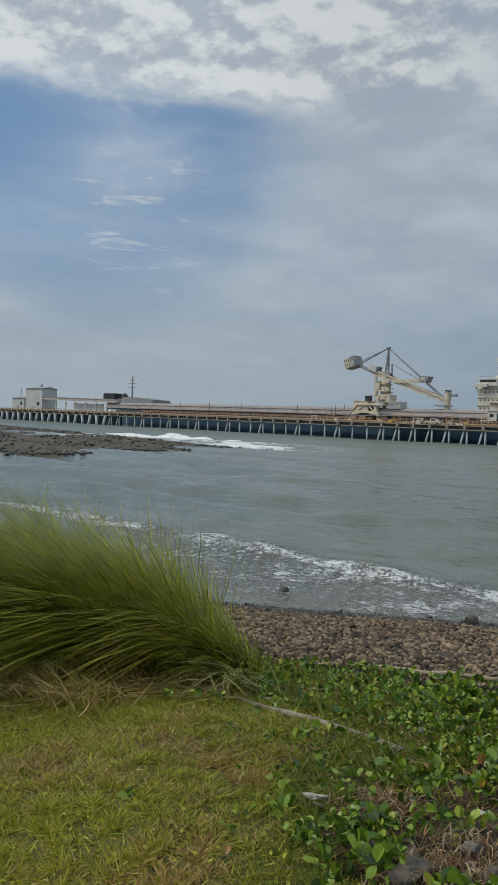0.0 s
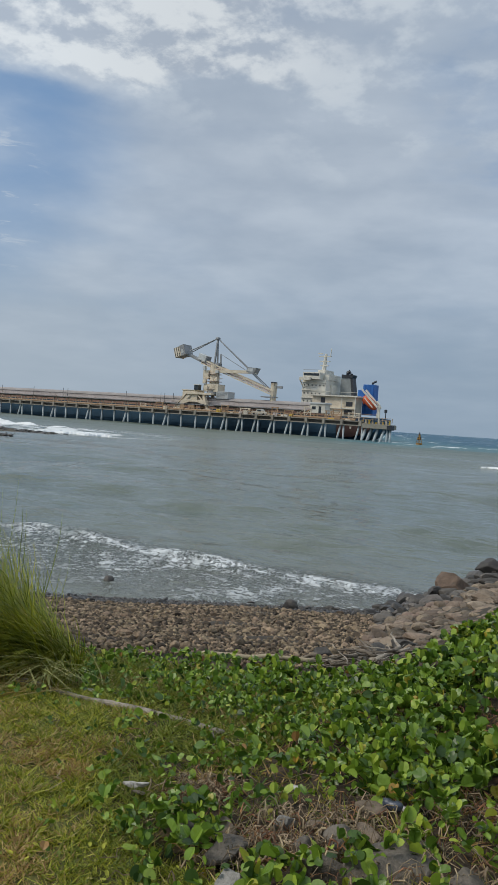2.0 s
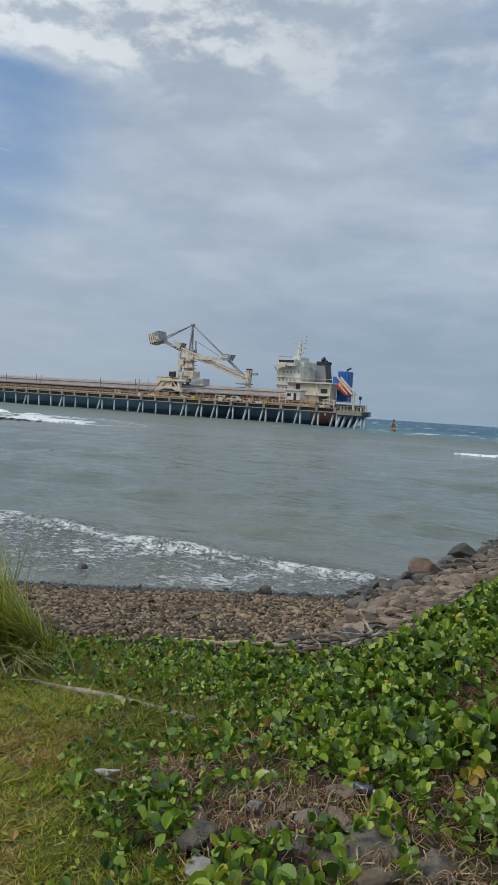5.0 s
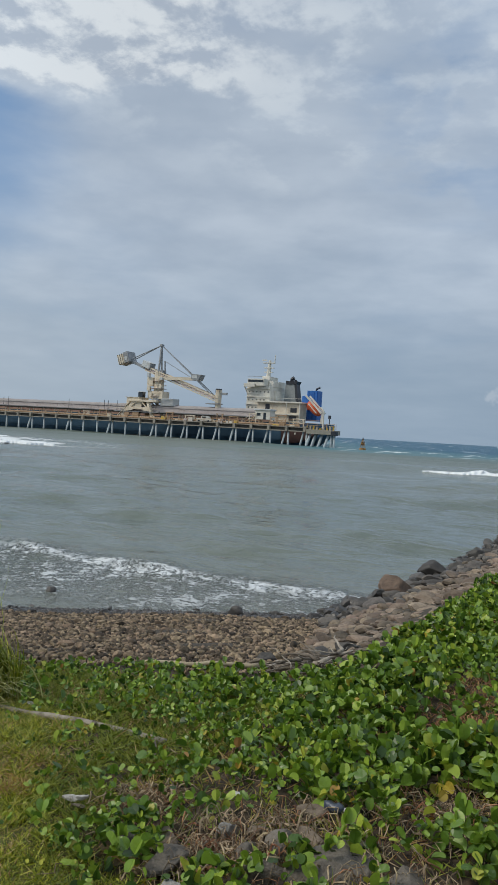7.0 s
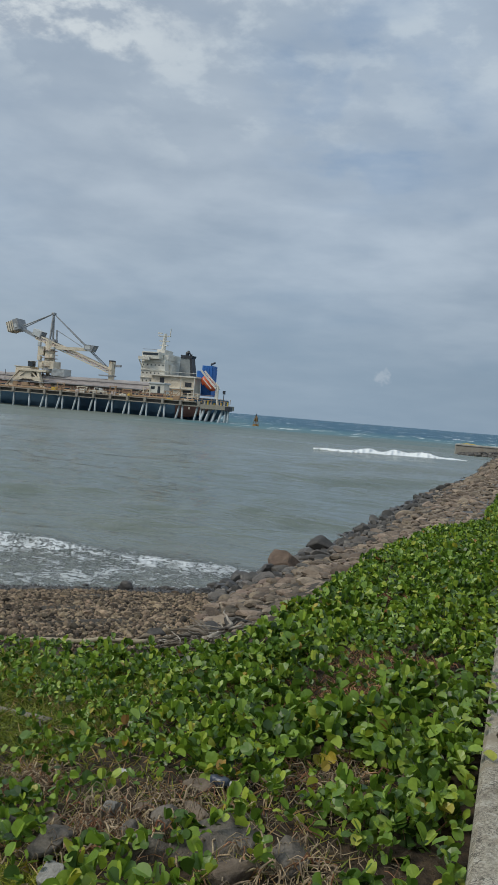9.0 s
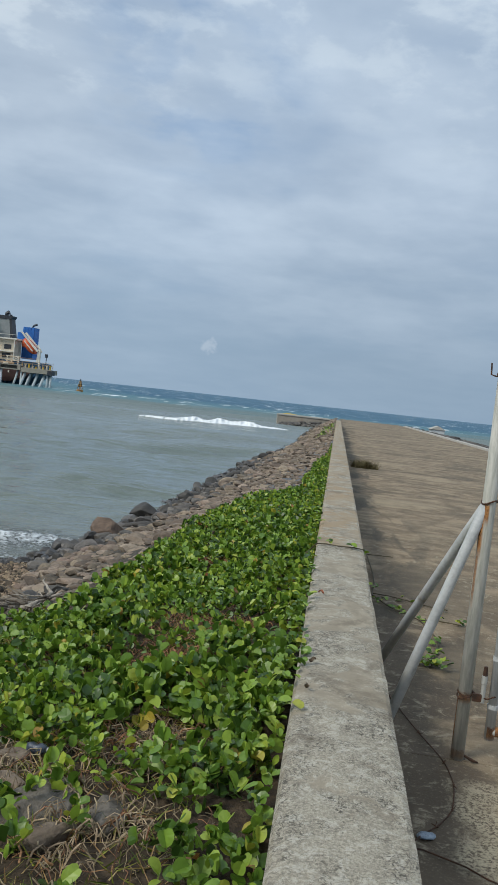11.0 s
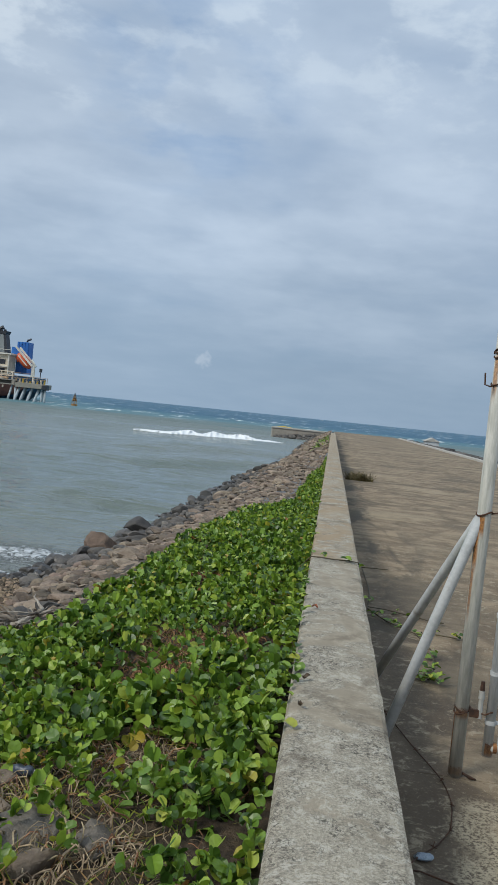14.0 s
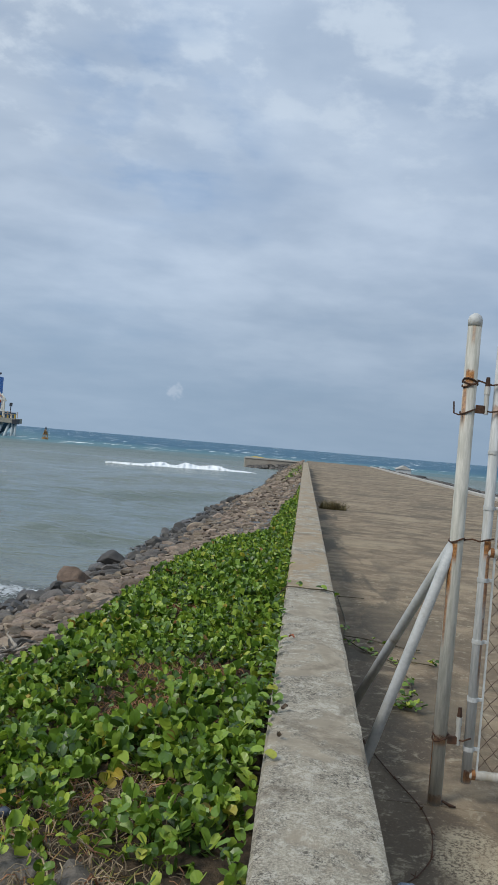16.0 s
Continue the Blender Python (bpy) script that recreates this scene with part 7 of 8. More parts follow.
def lawn_grass():
    rs = np.random.RandomState(61)
    tuft, per = 38000, 14
    TX, TY = rs.uniform(-5.6, -0.2, tuft), rs.uniform(0.9, 4.9, tuft)
    # the turf stands in small cushions with thin places between them
    swell = patchy(TX, TY, 9.0, 3.0) + 0.6 * patchy(TX, TY, 22.0, 4.0)
    lush = rs.uniform(-0.5, 0.75, tuft) < swell + 0.40
    TX, TY, swell = TX[lush], TY[lush], swell[lush]
    edge = 0.35 * patchy(TX, TY, 1.3, 5.0)
    dry = patchy(TX, TY, 1.7, 14.0) + 0.35 * patchy(TX, TY, 6.0, 15.0)
    for wx, wy, rx, ry in ((-2.72, 2.57, 0.30, 0.13), (-1.95, 2.90, 0.22, 0.12), (-3.35, 2.1, 0.16, 0.08), (-2.95, 2.56, 0.25, 0.10)):
        dry = np.where(((TX - wx) / rx) ** 2 + ((TY - wy) / ry) ** 2 < 1 + 0.8 * patchy(TX, TY, 7.0, 1.0), 0.7, dry)
    X, Y, edge, dry, swell = (np.repeat(a, per) for a in (TX, TY, edge, dry, swell))
    n = len(X)
    X, Y = X + rs.normal(0, 0.017, n), Y + rs.normal(0, 0.017, n)
    u, side, lush = inland(X, Y), lawn_side(X, Y), rs.uniform(0, 1, n)
    mown = (side > -0.15 + edge) & (u > 7.3)
    fringe = (side <= -0.15 + edge) & (u > 6.3 + edge) & (X < -0.35) & (lush < np.where(X < -1.9, 0.45, 0.07))
    ok = mown | fringe
    X, Y, dry, fringe, swell, side = X[ok], Y[ok], dry[ok], fringe[ok], swell[ok], side[ok]
    n = len(X)
    rough = fringe | (rs.uniform(0, 1, n) < np.clip(0.55 - 0.6 * side, 0.0, 0.5))
    base = np.column_stack([X, Y, ground_z(X, Y) + bumps(X, Y, 0.9, 0.05) - 0.004 + 0.012 * np.clip(swell, -0.3, 1)])
    up = np.stack([rs.normal(0, 0.75, n), rs.normal(0, 0.75, n), np.ones(n)], -1)
    lean = heading_vec(rs, n, 0, 3.0)
    v, f = blades(base, up, lean, rs.uniform(0.022, 0.050, n) * (1 + 0.5 * np.clip(swell, -0.4, 0.8)) * np.where(fringe, 1.5, 1), rs.uniform(0.005, 0.010, n), rs.uniform(0.3, 1.4, n), 1)
    straw = rs.uniform(0, 1, n) < np.where(fringe & (X > -1.9), 0.45, np.clip(0.05 + 0.9 * dry, 0.03, 0.75))
    fs = straw
    # thinner turf behind the viewpoint
    m = 24000
    P = np.column_stack([rs.uniform(-6.5, -0.12, m), rs.uniform(-4.5, 1.0, m)])
    v2, f2 = blades(np.column_stack([P, ground_z(P[:, 0], P[:, 1]) + bumps(P[:, 0], P[:, 1], 0.9, 0.05) - 0.004]), np.stack([rs.normal(0, 0.35, m), rs.normal(0, 0.35, m), np.ones(m)], -1), heading_vec(rs, m, 0, 3.0), rs.uniform(0.025, 0.06, m), rs.uniform(0.008, 0.015, m), rs.uniform(0.2, 1.3, m), 1)
    o = new("rear_lawn_grass", joined("rear_lawn_grass", v2, f2, M_LAWN))
    tagged(o, "short yellow-green mown lawn grass", "grass", kind="stuff")
    o = new("lawn_grass", joined("lawn_grass", v, f[~fs & ~rough], M_LAWN))
    tagged(o, "short yellow-green mown lawn grass", "grass", kind="stuff")
    o = new("rough_grass", joined("rough_grass", v, f[~fs & rough], M_FRINGE))
    tagged(o, "rough green grass between the lawn and the vines", "grass", kind="stuff")
    o = new("dry_lawn_grass", joined("dry_lawn_grass", v, f[fs], M_STRAW))
    tagged(o, "dry brown blades among the lawn", "grass", kind="stuff")
    # small broad-leaved weeds
    m = 2300
    X, Y = rs.uniform(-5.5, -0.3, m), rs.uniform(0.8, 5.0, m)
    ok = (lawn_side(X, Y) > -0.5) & (inland(X, Y) > 7.6) & (patchy(X, Y, 2.2, 21.0) > -0.05)
    X, Y = X[ok], Y[ok]
    m = len(X)
    s = rs.uniform(0.009, 0.024, m)
    v, f = scatter(LEAF_V, LEAF_TRI, np.column_stack([X, Y, ground_z(X, Y) + bumps(X, Y, 0.9, 0.05) + rs.uniform(0.008, 0.03, m)]), turn_z(rs.uniform(0, 6.28, m)) @ turn_x(rs.normal(0.2, 0.4, m)), s[:, None] * np.array([0.8, 1.2, 1.0]))
    o = new("lawn_weeds", joined("lawn_weeds", v, f, M_LAWN))
    tagged(o, "small broad-leaved weeds in the lawn", "weeds", kind="stuff")


lawn_grass()


def road_tuft():
    """The dry weed by the wall on the road."""
    rs = np.random.RandomState(71)
    n = 700
    P = np.column_stack([rs.uniform(-0.28, 0.28, n), rs.uniform(-0.18, 0.18, n), np.zeros(n)])
    P[:, 0] += np.where(rs.uniform(0, 1, n) < 0.4, 0.12, -0.1)
    v, f = blades(P, np.stack([rs.normal(0, 0.3, n), rs.normal(0, 0.3, n), np.ones(n)], -1), heading_vec(rs, n, 0, 3), rs.uniform(0.10, 0.34, n), rs.uniform(0.008, 0.016, n), rs.uniform(0.1, 0.8, n), 3)
    o = new("dry_weed", joined("dry_weed", v, f, M_WEED))
    tagged(o, "dry brown weed growing from the road beside the wall", "weed")
    o.location = (0.92, 22.6, -0.005)
    # green weeds on the upper stones near the pier's end
    n = 500
    Y = rs.uniform(40, 66, n)
    X = -rs.uniform(0.15, 1.0, n)
    ok = patchy(X, Y, 0.35, 4.0) > 0.08
    X, Y = X[ok], Y[ok]
    n = len(X)
    s = rs.uniform(0.08, 0.18, n)
    v, f = scatter(LEAF_V, LEAF_TRI, np.column_stack([X, Y, ground_z(X, Y) + rs.uniform(0.05, 0.25, n)]), turn_z(rs.uniform(0, 6.28, n)) @ turn_x(rs.normal(0.2, 0.7, n)), s[:, None] * np.array([0.8, 1, 1.2]))
    o = new("slope_weeds", joined("slope_weeds", v, f, M_LEAF))
    tagged(o, "green weeds growing between the upper stones", "weeds", kind="stuff")


road_tuft()


# ---- driftwood and litter ----
def curved(a, b, n, sag, seed, lift=0.0):
    a, b = Vector(a), Vector(b)
    out = []
    for k in range(n + 1):
        f = k / n
        p = a.lerp(b, f)
        p.x += sag * noise.noise((f * 3, seed, 0))
        p.y += sag * noise.noise((f * 3, seed, 5))
        p.z = float(ground_z(p.x, p.y)) + lift + 0.02 * noise.noise((f * 4, seed, 9))
        out.append(p)
    return out


def driftwood():
    pts = curved((-3.97, 3.49, 0), (-2.21, 3.43, 0), 18, 0.018, 3.0, 0.026)
    log = thing("driftwood_log", "long straight bleached driftwood pole lying in the grass", "driftwood")
    part("log", tube(pts, [0.012 + 0.0007 * k + 0.0015 * math.sin(k * 1.3) for k in range(19)], 10, wobble=0.35), M_GREYWOOD, log, smooth=True)
    part("knot", tube([pts[13], pts[13] + Vector((0.02, -0.03, 0.03))], [0.020, 0.012], 6), M_WOOD, log)
    part("twig", tube(curved((-2.30, 3.42, 0), (-2.02, 3.16, 0), 6, 0.08, 8.0, 0.03), [0.010, 0.010, 0.009, 0.008, 0.007, 0.006, 0.005], 6), M_WOOD, log)
    pole = thing("bamboo_pole", "pale dry bamboo pole lying along the top of the beach", "bamboo")
    pts = curved((-3.42, 4.98, 0), (-2.66, 5.46, 0), 14, 0.03, 6.0, 0.085)
    part("pole", tube(pts, [0.019 if k % 4 else 0.023 for k in range(15)], 8), M_BAMBOO, pole, smooth=True)
    # the tangle of roots where the beach meets the stone slope
    rnd = random.Random(83)
    tangle = thing("driftwood_tangle", "tangle of bleached driftwood roots below the vines", "driftwood")
    for k in range(70):
        a = Vector((rnd.gauss(-2.35, 0.20), rnd.gauss(5.80, 0.14), 0))
        ang = rnd.uniform(0, 6.28)
        r = rnd.choice([0.005, 0.006, 0.008, 0.011, 0.018])
        rise, steep = rnd.uniform(0.02, 0.10), rnd.uniform(-0.25, 0.35)
        pts = []
        p = Vector((a.x, a.y, float(ground_z(a.x, a.y)) + rise))
        step = rnd.uniform(0.03, 0.055)
        for i in range(9):
            pts.append(p.copy())
            ang += rnd.uniform(-0.55, 0.55)
            steep = 0.7 * steep + rnd.uniform(-0.3, 0.3)
            p += Vector((math.cos(ang), math.sin(ang), steep)) * step
            p.z = max(p.z, float(ground_z(p.x, p.y)) + 0.02)
        part("root", tube(pts, [r * (1 - 0.09 * i) for i in range(9)], 6, wobble=0.35), M_BLEACHED if k % 3 == 0 else M_WOOD, tangle, smooth=True)
    big = curved((-2.26, 5.66, 0), (-2.03, 5.88, 0), 10, 0.12, 11.0, 0.07)
    part("root", tube(big, [0.026 - 0.0016 * i for i in range(11)], 7, wobble=0.3), M_BLEACHED, tangle, smooth=True)
    old_beam = curved((-5.45, 2.92, 0), (-4.72, 3.12, 0), 10, 0.03, 9.0, 0.10)
    single("driftwood_beam", tube(old_beam, [0.045 + 0.006 * math.sin(k * 1.9) for k in range(11)], 9, wobble=0.3), M_STEM, "dark brown driftwood beam under the tall grass", "driftwood", smooth=True)
    stump = curved((-4.76, 2.38, 0), (-4.58, 2.66, 0), 8, 0.08, 14.0, 0.05)
    o = single("driftwood_stump", tube(stump, [0.035, 0.05, 0.045, 0.05, 0.04, 0.045, 0.036, 0.03, 0.02], 9, wobble=0.4), M_WOOD, "grey weathered piece of driftwood under the tall grass", "driftwood", smooth=True)
    # a bleached, split root end lying in the lawn's edge
    root_end = thing("driftwood_piece", "bleached split piece of driftwood lying on the lawn's edge", "driftwood", (-2.15, 2.61, float(ground_z(-2.15, 2.61)) + 0.035))
    for dx, dy, dz, long, wide, tall, turned, seed, mat in ((-0.01, 0.0, 0.0, 0.085, 0.045, 0.030, 35, 651, M_SUNWOOD), (0.045, 0.02, 0.012, 0.055, 0.030, 0.026, 60, 652, M_SUNWOOD), (0.05, -0.02, -0.008, 0.06, 0.03, 0.022, 20, 653, M_WOOD)):
        bm = broken_rock(seed, 0.9, 3, 12)
        bmesh.ops.transform(bm, matrix=pose(dx, dy, dz, 0, 8, turned) @ Matrix.Diagonal((long, wide, tall, 1)), verts=bm.verts)
        part("split_wood", bm, mat, root_end)
    # litter
    bottle = thing("plastic_bottle", "crushed dark blue plastic bottle among the rocks", "bottle", (-1.03, 2.81, float(ground_z(-1.03, 2.81)) + 0.055))
    body = tube([(-0.06, 0, 0), (-0.03, 0.005, 0.004), (0.0, 0, -0.003), (0.03, -0.004, 0.004), (0.055, 0, 0), (0.072, 0, 0)], [0.030, 0.036, 0.031, 0.036, 0.028, 0.014], 10, wobble=0.2)
    bmesh.ops.transform(body, matrix=Matrix.Diagonal((0.62, 0.62, 0.62, 1)), verts=body.verts)
    part("body", body, M_BOTTLE, bottle, smooth=True)
    part("cap", tube([(0.044, 0, 0), (0.055, 0, 0)], 0.010, 10), M_LITTER, bottle)
    for x, y, s in ((-3.35, 3.66, 0.06), (-1.52, 2.95, 0.04)):
        bm = rock_shape(int(-x * 90), 0.5, 0.5, 2)
        bmesh.ops.transform(bm, matrix=Matrix.Diagonal((s * 1.4, s, s * 0.9, 1)), verts=bm.verts)
        o = single("plastic_litter", bm, M_LITTER, "crumpled pale plastic wrapper lying in the grass", "litter", "litter")
        o.location = (x, y, float(ground_z(x, y)) + s * 0.3)


driftwood()

# ---- stones ----
STONES = [broken_rock(20 + k, 0.72) for k in range(8)]
STONE_SHAPES = [arrays(b) for b in STONES]
FLAT_SHAPES = [arrays(broken_rock(60 + k, 0.62)) for k in range(10)]


def spread_points(rs, n, x0, x1, y0, y1, keep, gap):
    """Points no nearer to each other than their own gap, by a coarse cell test."""
    X, Y = rs.uniform(x0, x1, n), rs.uniform(y0, y1, n)
    ok = keep(X, Y)
    X, Y = X[ok], Y[ok]
    size = gap(rs, X, Y)
    order = np.argsort(-size)
    X, Y, size = X[order], Y[order], size[order]
    cells, out = {}, []
    cell = 0.82 * float(size.max())
    for i in range(len(X)):
        c = (int(X[i] // cell), int(Y[i] // cell))
        good = True
        for a in (-1, 0, 1):
            for b in (-1, 0, 1):
                for j in cells.get((c[0] + a, c[1] + b), ()):
                    if (X[i] - X[j]) ** 2 + (Y[i] - Y[j]) ** 2 < (0.40 * (size[i] + size[j])) ** 2:
                        good = False
                        break
                if not good:
                    break
            if not good:
                break
        if good:
            cells.setdefault(c, []).append(i)
            out.append(i)
    return X[out], Y[out], size[out]


def stone_size(small, middle, large, share_middle, share_large):
    """Sizes in three classes, each (least, most), with the shares of the two larger ones."""
    def draw(rs, X, Y):
        r, k = rs.uniform(0, 1, len(X)), rs.uniform(0, 1, len(X))
        lo = np.where(r < share_large, large[0], np.where(r < share_large + share_middle, middle[0], small[0]))
        hi = np.where(r < share_large, large[1], np.where(r < share_large + share_middle, middle[1], small[1]))
        return lo + (hi - lo) * k
    return draw


def lay(X, Y, size, rs, sink, tall=0.75):
    n = len(X)
    Z = ground_z(X, Y) + size * sink
    turn = turn_z(rs.uniform(0, 6.28, n)) @ turn_x(rs.uniform(-0.35, 0.35, n)) @ turn_z(rs.uniform(0, 6.28, n))
    return np.stack([X, Y, Z], -1), turn, size[:, None] * np.stack([np.ones(n), rs.uniform(0.7, 1.0, n), rs.uniform(tall - 0.15, tall + 0.25, n)], -1)


def as_pieces(name, shapes_me, parent, place, turn, size, pick):
    for i in range(len(place)):
        m = Matrix.Translation(place[i]) @ Matrix(turn[i].tolist()).to_4x4() @ Matrix.Diagonal((*size[i], 1))
        piece(name, shapes_me[pick[i]], parent, m)


def on_slope(X, Y):
    """The stone slope rather than the cove's beach."""
    return (-X < toe(Y) + 0.2) & (Y > 5.6) & (-X < 2.6 + 0.30 * (Y - 5.9))


def beach():
    rs = np.random.RandomState(11)

    def keep(X, Y):
        u = inland(X, Y)
        wav = 0.5 * np.sin(X * 1.7) + 0.3 * np.sin(X * 4.1 + 1)
        return (u > -0.25) & (u < 6.2 + 0.45 * wav) & ~on_slope(X, Y)
    X, Y, size = spread_points(rs, 190000, -10.3, -1.9, 3.5, 13.2, keep, stone_size((0.032, 0.052), (0.052, 0.078), (0.078, 0.13), 0.07, 0.004))
    place, turn, size3 = lay(X, Y, size, rs, 0.22, 0.9)
    pick = rs.randint(0, 8, len(X))
    u = inland(X, Y)
    wet = u < 0.75 + 0.25 * np.sin(X * 2.3)
    stones = thing("beach_stones", "rounded brown and grey beach stones below the grass", "stones", kind="stuff")
    near = (~wet) & (size > 0.056) & (X > -6.5) & (X < -2.6)
    chosen = np.zeros(len(X), bool)
    idx = np.nonzero(near)[0]
    chosen[idx[np.argsort(Y[idx])[:290]]] = True
    shapes_me = [joined("stone", v, f, M_PEBBLE_ONE, False) for v, f in STONE_SHAPES]
    as_pieces("stone", shapes_me, stones, place[chosen], turn[chosen], size3[chosen], pick[chosen])
    crumb = [arrays(broken_rock(200 + k, 0.85, 1, 6)) for k in range(8)]
    small = size < 0.085
    for name, m, mat, shapes in (("dry_stone_heap", ~wet & ~chosen & ~small, M_PEBBLE, STONE_SHAPES), ("small_stone_heap", ~wet & ~chosen & small, M_PEBBLE, crumb), ("wet_stone_heap", wet & ~small, M_WET, STONE_SHAPES), ("small_wet_stone_heap", wet & small, M_WET, crumb)):
        o = new(name, heap(name, shapes, place[m], turn[m], size3[m], pick[m], mat, smooth=False))
        o.parent = stones
        tagged(o, "dark wet stones at the waterline" if "wet" in name else "", kind="stuff")
    # stones standing out of the shallows
    for x, y, s, tall in ((-9.15, 10.45, 0.19, 1.3), (-9.6, 10.45, 0.10, 0.7), (-9.2, 9.75, 0.12, 0.7), (-8.1, 10.9, 0.10, 0.6), (-6.9, 11.25, 0.14, 0.6), (-7.6, 10.6, 0.12, 0.7),
                          (-5.75, 10.95, 0.25, 0.9), (-5.3, 11.5, 0.16, 0.7), (-4.6, 13.2, 0.22, 0.6), (-4.95, 13.6, 0.16, 0.5), (-5.7, 13.6, 0.20, 0.45), (-4.75, 12.3, 0.26, 0.7)):
        bm = rock_shape(int(x * 100), 0.8, 0.35, 3)
        bmesh.ops.transform(bm, matrix=Matrix.Diagonal((s, s * 0.9, s * tall, 1)), verts=bm.verts)
        o = single("shore_rock", bm, M_TOE if s < 0.3 else M_RED, "dark wet rock standing in the shallow water", "rock", "rocks in the shallows", smooth=True)
        o.location = (x, y, max(float(ground_z(x, y)), SEA - 0.06) + 0.28 * s * tall)


beach()


def slope():
    rs = np.random.RandomState(17)

    def keep(X, Y):
        v = -X
        return on_slope(X, Y) & (v > shelf(Y) - 0.35) & (v < toe(Y) + 0.1)
    # grouted stone pitching
    some = stone_size((0.11, 0.18), (0.18, 0.28), (0.28, 0.45), 0.10, 0.012)
    X, Y, size = spread_points(rs, 30000, -5.2, -0.15, 5.6, 34, keep, lambda r, A, B: some(r, A, B) * np.interp(B, [6, 9], [0.72, 1.0]))
    low = (-X - shelf(Y)) / (toe(Y) - shelf(Y))
    # well bedded in mortar above, standing loose below
    place, turn, size3 = lay(X, Y, size, rs, 0.0, 0.62)
    place[:, 2] += size * np.interp(low, [0, 0.35, 0.6, 1], [-0.06, 0.03, 0.12, 0.20])
    size3[:, 2] *= np.interp(low, [0, 0.5, 0.8], [0.8, 1.0, 1.4])
    pick = rs.randint(0, 10, len(X))
    pitching = thing("stone_slope", "sloping grouted stone pitching of rounded grey-brown boulders", "revetment", kind="structure")
    dark = low + 0.35 * patchy(X, Y, 1.3, 41.0) > 0.62
    order = np.argsort(Y + 50 * dark)
    chosen = np.zeros(len(X), bool)
    chosen[order[:295]] = True
    shapes_me = [joined("boulder", v, f, M_PITCH_ONE, False) for v, f in FLAT_SHAPES]
    as_pieces("boulder", shapes_me, pitching, place[chosen], turn[chosen], size3[chosen], pick[chosen])
    wet = ~chosen & (-X > toe(Y) - 0.45)
    for name, m, mat in (("boulder_rest", ~chosen & ~wet & ~dark, M_PITCH), ("dark_boulder_rest", dark & ~wet, M_DARKPITCH), ("wet_boulder_rest", wet, M_WET)):
        o = new(name, heap(name, FLAT_SHAPES, place[m], turn[m], size3[m], pick[m], mat, smooth=False))
        o.parent = pitching
        tagged(o, "dark wet stones along the waterline" if mat is M_WET else "dark grey sea-worn stones" if mat is M_DARKPITCH else "", kind="stuff")
    X, Y, size = spread_points(rs, 12000, -4.9, -0.1, 34, 104, keep, stone_size((0.28, 0.42), (0.42, 0.6), (0.6, 0.85), 0.10, 0.02))
    place, turn, size3 = lay(X, Y, size, rs, 0.04, 0.6)
    o = new("far_boulder_rest", heap("far_boulder_rest", [arrays(broken_rock(90 + k, 0.7, 1, 8)) for k in range(5)], place, turn, size3, rs.randint(0, 5, len(X)), M_PITCH, smooth=False))
    o.parent = pitching
    tagged(o, kind="stuff")
    # mortar bed under the stones
    bed = grid_mesh("mortar_bed", np.linspace(-5.3, -0.12, 30), np.concatenate([np.linspace(5.4, 34, 60), np.linspace(35, 104, 40)]),
                    lambda A, B: np.where(on_slope(A, B + 0.3), ground_z(A, B) - 0.02, ground_z(A, B) - 0.2), M_MORTAR)
    o = new("mortar_bed", bed)
    o.parent = pitching
    # loose boulders along the waterline
    shapes_me = [joined("toe_boulder", *arrays(broken_rock(120 + k, 0.8, 3, 12)), M_TOE, False) for k in range(6)]
    y, k = 11.6, 0
    while y < 100:
        for row in range(2):
            s = rs.uniform(0.18, 0.40) * (1 + y / 220)
            x = -toe(y) + row * 0.42 + 0.16 + rs.uniform(-0.22, 0.22)
            m = Matrix.Translation((x, y + rs.uniform(-0.2, 0.2), SEA + 0.12 * s + 0.22 * row)) @ Euler((rs.uniform(-0.4, 0.4), rs.uniform(-0.4, 0.4), rs.uniform(0, 6.28))).to_matrix().to_4x4() @ Matrix.Diagonal((s, s * 0.9, s * 0.95, 1))
            o = new("toe_boulder", shapes_me[k % 6])
            o.matrix_basis = m
            tagged(o, "dark sea-worn boulder at the foot of the stone slope", "boulder", "boulders along the waterline")
            k += 1
        y += rs.uniform(0.42, 0.62) * (1 + y / 45)
    bm = broken_rock(407, 0.95, 4, 16)
    bmesh.ops.transform(bm, matrix=Matrix.Diagonal((0.62, 0.54, 0.62, 1)), verts=bm.verts)
    o = single("reddish_boulder", bm, M_RED, "large reddish-brown boulder at the water's edge", "boulder", smooth=False)
    o.location = (-3.92, 13.4, SEA + 0.34)
    bm = broken_rock(409, 0.85, 4, 9)
    bmesh.ops.transform(bm, matrix=Matrix.Diagonal((0.52, 0.46, 0.5, 1)), verts=bm.verts)
    o = single("dark_boulder", bm, M_TOE, "large dark brown boulder at the water's edge", "boulder", smooth=True)
    o.location = (-3.95, 16.4, SEA + 0.30)
    # rocks heaped at the wharf's foot
    n = 90
    X, Y = -rs.uniform(0.6, 7.4, n), 103.2 - rs.uniform(0.0, 3.0, n)
    s = rs.uniform(0.5, 1.1, n)
    Z = SEA + 0.10 + 0.9 * np.clip((Y - 100.5) / 3, 0, 1) * np.clip(1 + X / 8.5, 0, 1)
    o = new("foot_rock", heap("foot_rock", FLAT_SHAPES, np.stack([X, Y, Z], -1), turn_z(rs.uniform(0, 6.28, n)) @ turn_x(rs.uniform(-0.5, 0.5, n)), s[:, None] * np.array([1, 0.9, 0.8]), rs.randint(0, 10, n), M_DARKPITCH, smooth=False))
    tagged(o, "dark rocks heaped at the foot of the wharf", "rocks", kind="stuff")
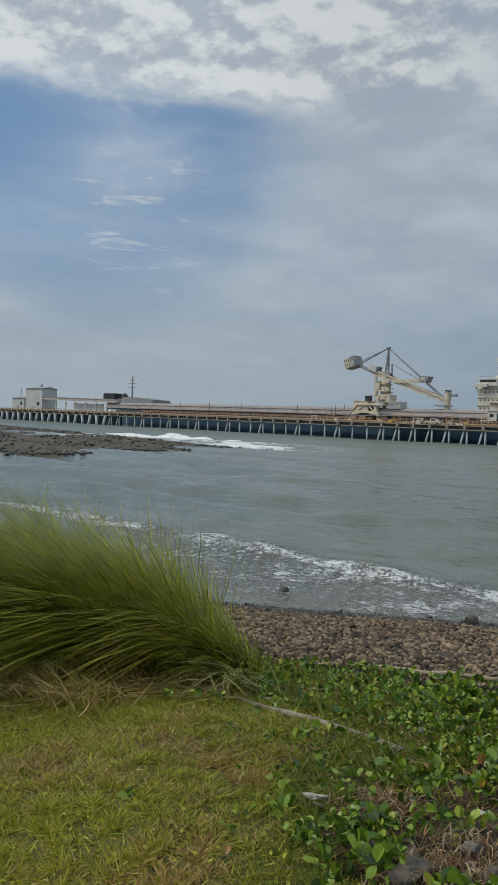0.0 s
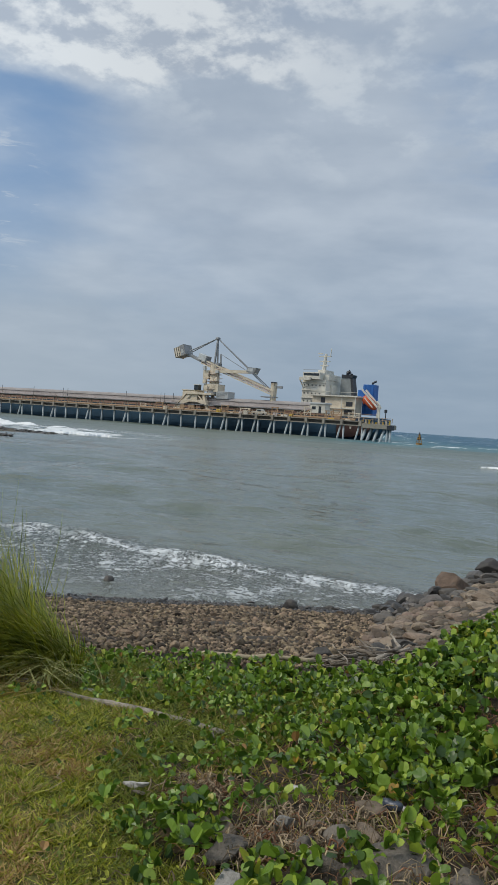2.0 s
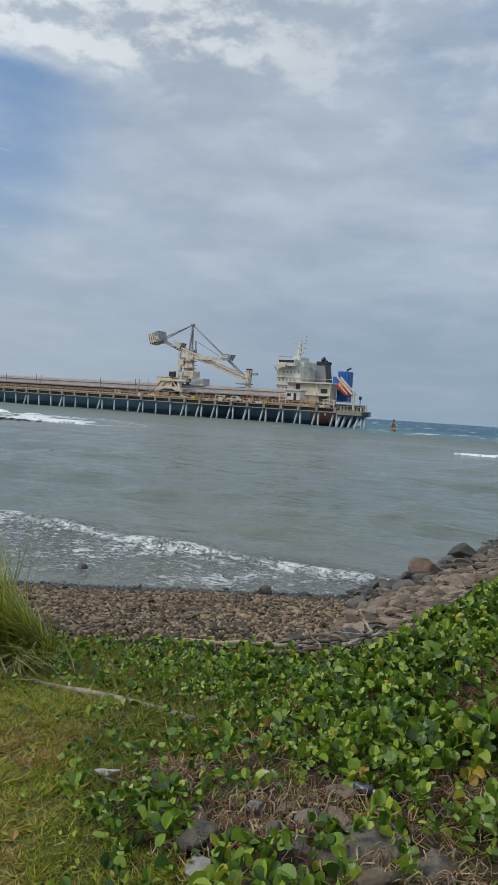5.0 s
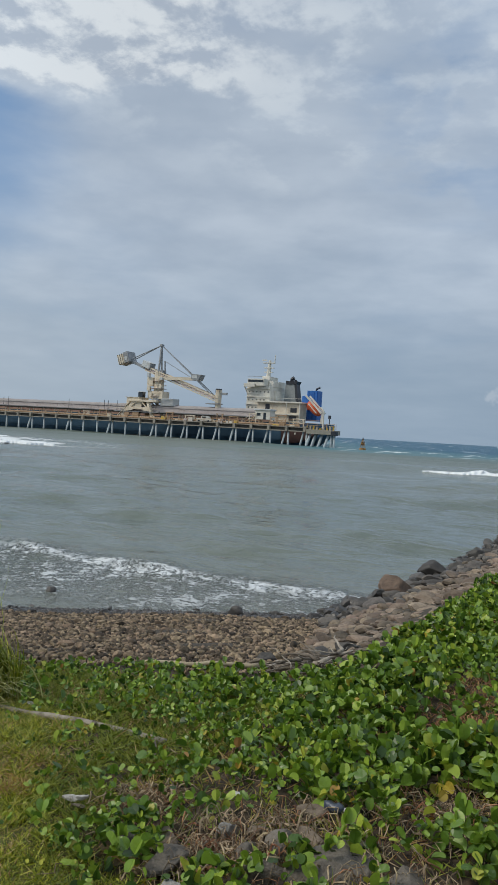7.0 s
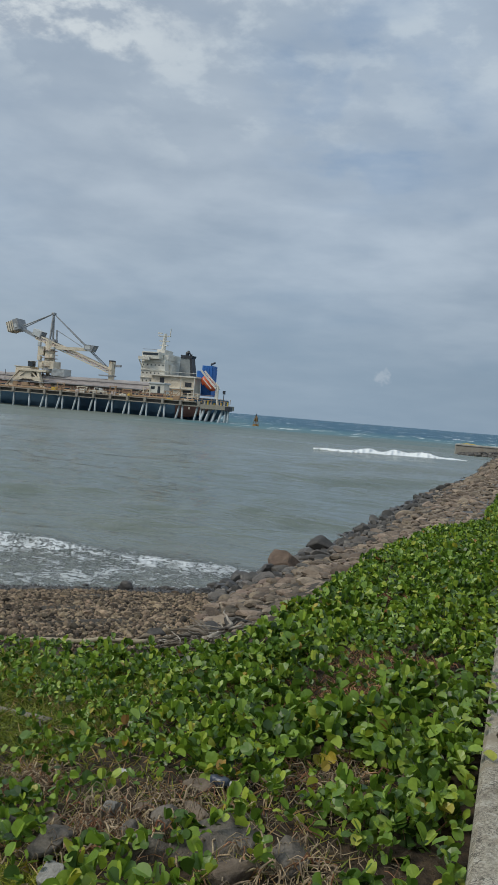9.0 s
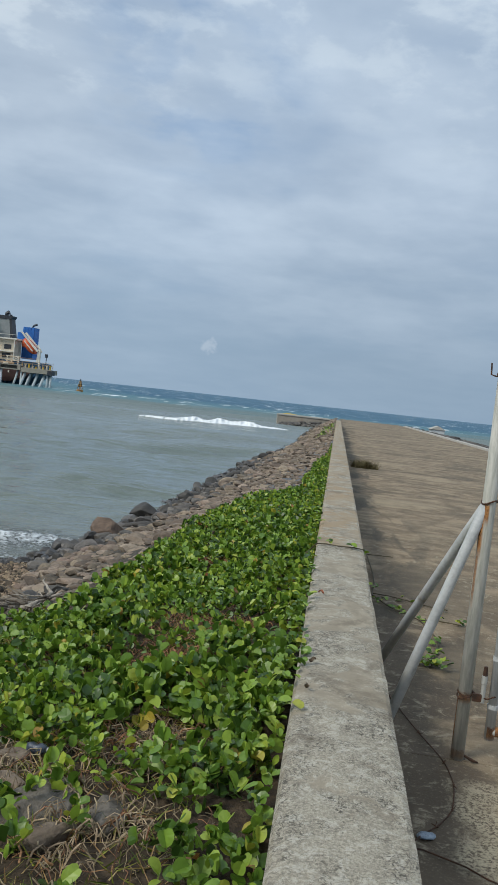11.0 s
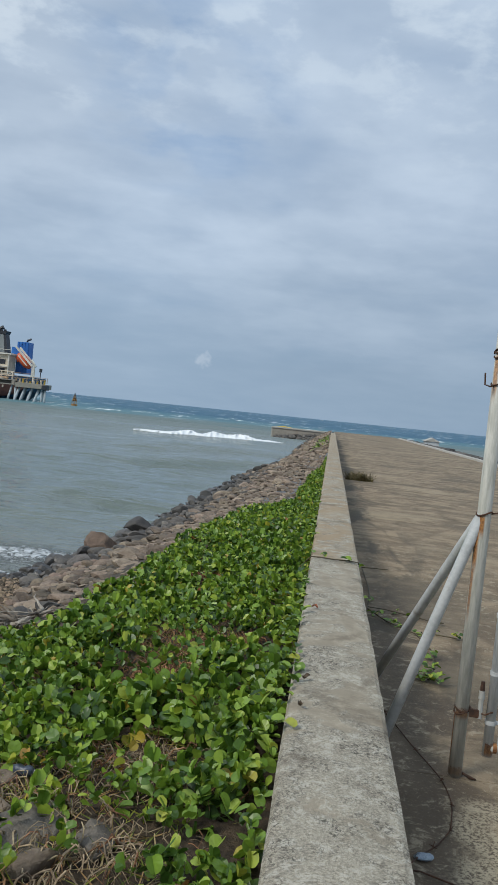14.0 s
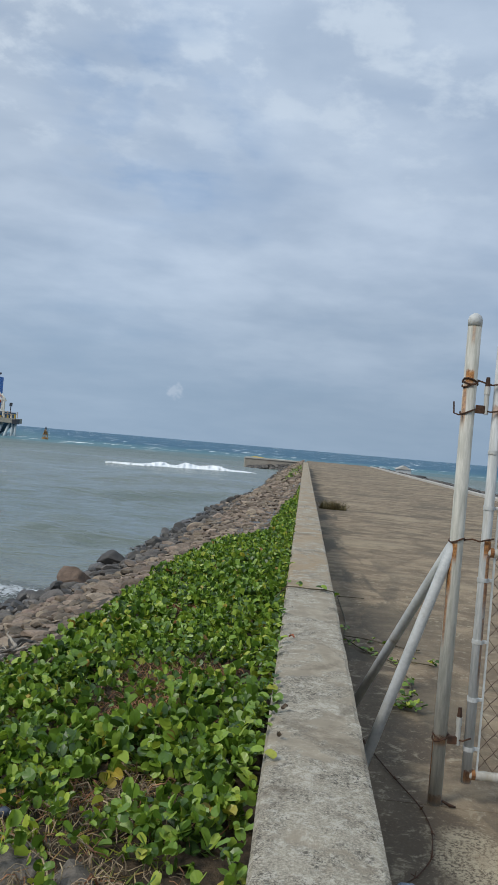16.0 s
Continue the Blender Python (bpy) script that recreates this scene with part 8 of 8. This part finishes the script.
    # armour rock on the pier's far side
    n = 1000
    Y = rs.uniform(25, 112, n)
    X = ROAD_R + 0.25 + rs.uniform(0, 1, n) * 8.2
    s = rs.uniform(0.5, 1.1, n)
    Z = ground_z(X, Y) + 0.15 * s + 0.12
    o = new("armour_rock", heap("armour_rock", [arrays(broken_rock(160 + k, 0.7, 1, 8)) for k in range(10)], np.stack([X, Y, Z], -1), turn_z(rs.uniform(0, 6.28, n)) @ turn_x(rs.uniform(-0.5, 0.5, n)), s[:, None] * np.array([1, 0.9, 0.8]), rs.randint(0, 10, n), M_DARKPITCH, smooth=False))
    tagged(o, "grey armour rocks heaped along the pier's seaward side", "rocks", kind="stuff")


slope()


def near_rocks():
    """Loose rocks among the vines beside the lawn."""
    data = ((-1.10, 2.80, 0.125, 0.62, M_BROWN_ROCK), (-1.00, 2.85, 0.11, 0.5, M_BROWN_ROCK), (-0.89, 2.42, 0.25, 0.42, M_GREY_ROCK), (-1.12, 2.52, 0.12, 0.7, M_GREY_ROCK),
            (-1.03, 2.60, 0.11, 0.6, M_BROWN_ROCK), (-1.10, 2.31, 0.12, 0.8, M_GREY_ROCK), (-1.37, 2.58, 0.065, 1.2, M_PALE_ROCK), (-1.46, 2.30, 0.15, 0.7, M_GREY_ROCK),
            (-1.32, 2.12, 0.14, 0.6, M_PALE_ROCK), (-1.70, 2.39, 0.14, 0.8, M_GREY_ROCK), (-1.40, 2.47, 0.08, 0.7, M_BROWN_ROCK), (-0.74, 2.25, 0.14, 0.6, M_BROWN_ROCK),
            (-1.21, 2.43, 0.09, 0.8, M_GREY_ROCK), (-0.98, 2.49, 0.08, 0.7, M_BROWN_ROCK), (-1.58, 2.47, 0.12, 0.7, M_BROWN_ROCK), (-0.80, 2.60, 0.08, 0.6, M_GREY_ROCK),
            (-1.25, 2.62, 0.07, 0.8, M_BROWN_ROCK), (-0.62, 2.40, 0.17, 0.4, M_GREY_ROCK), (-4.62, 2.75, 0.14, 0.6, M_GREY_ROCK),
            (-2.45, 6.35, 0.20, 0.7, M_TOE), (-2.95, 6.2, 0.15, 0.7, M_TOE), (-2.35, 6.6, 0.18, 0.6, M_TOE))
    for k, (x, y, wide, tall, mat) in enumerate(data):
        bm = broken_rock(500 + k, 0.9, 4, 12)
        bmesh.ops.transform(bm, matrix=Matrix.Diagonal((wide * 1.2, wide, wide * tall * 1.2, 1)), verts=bm.verts)
        o = single("loose_rock", bm, mat, "pale weathered rock lying in the grass" if mat is M_PALE_ROCK else "brown rounded rock lying among the vine leaves" if mat is M_BROWN_ROCK else "grey rock lying among the vine leaves", "rock", "loose rocks", smooth=False)
        o.matrix_basis = pose(x, y, float(ground_z(x, y)) + 0.30 * wide * tall, 0, 0, 37 * k)


near_rocks()
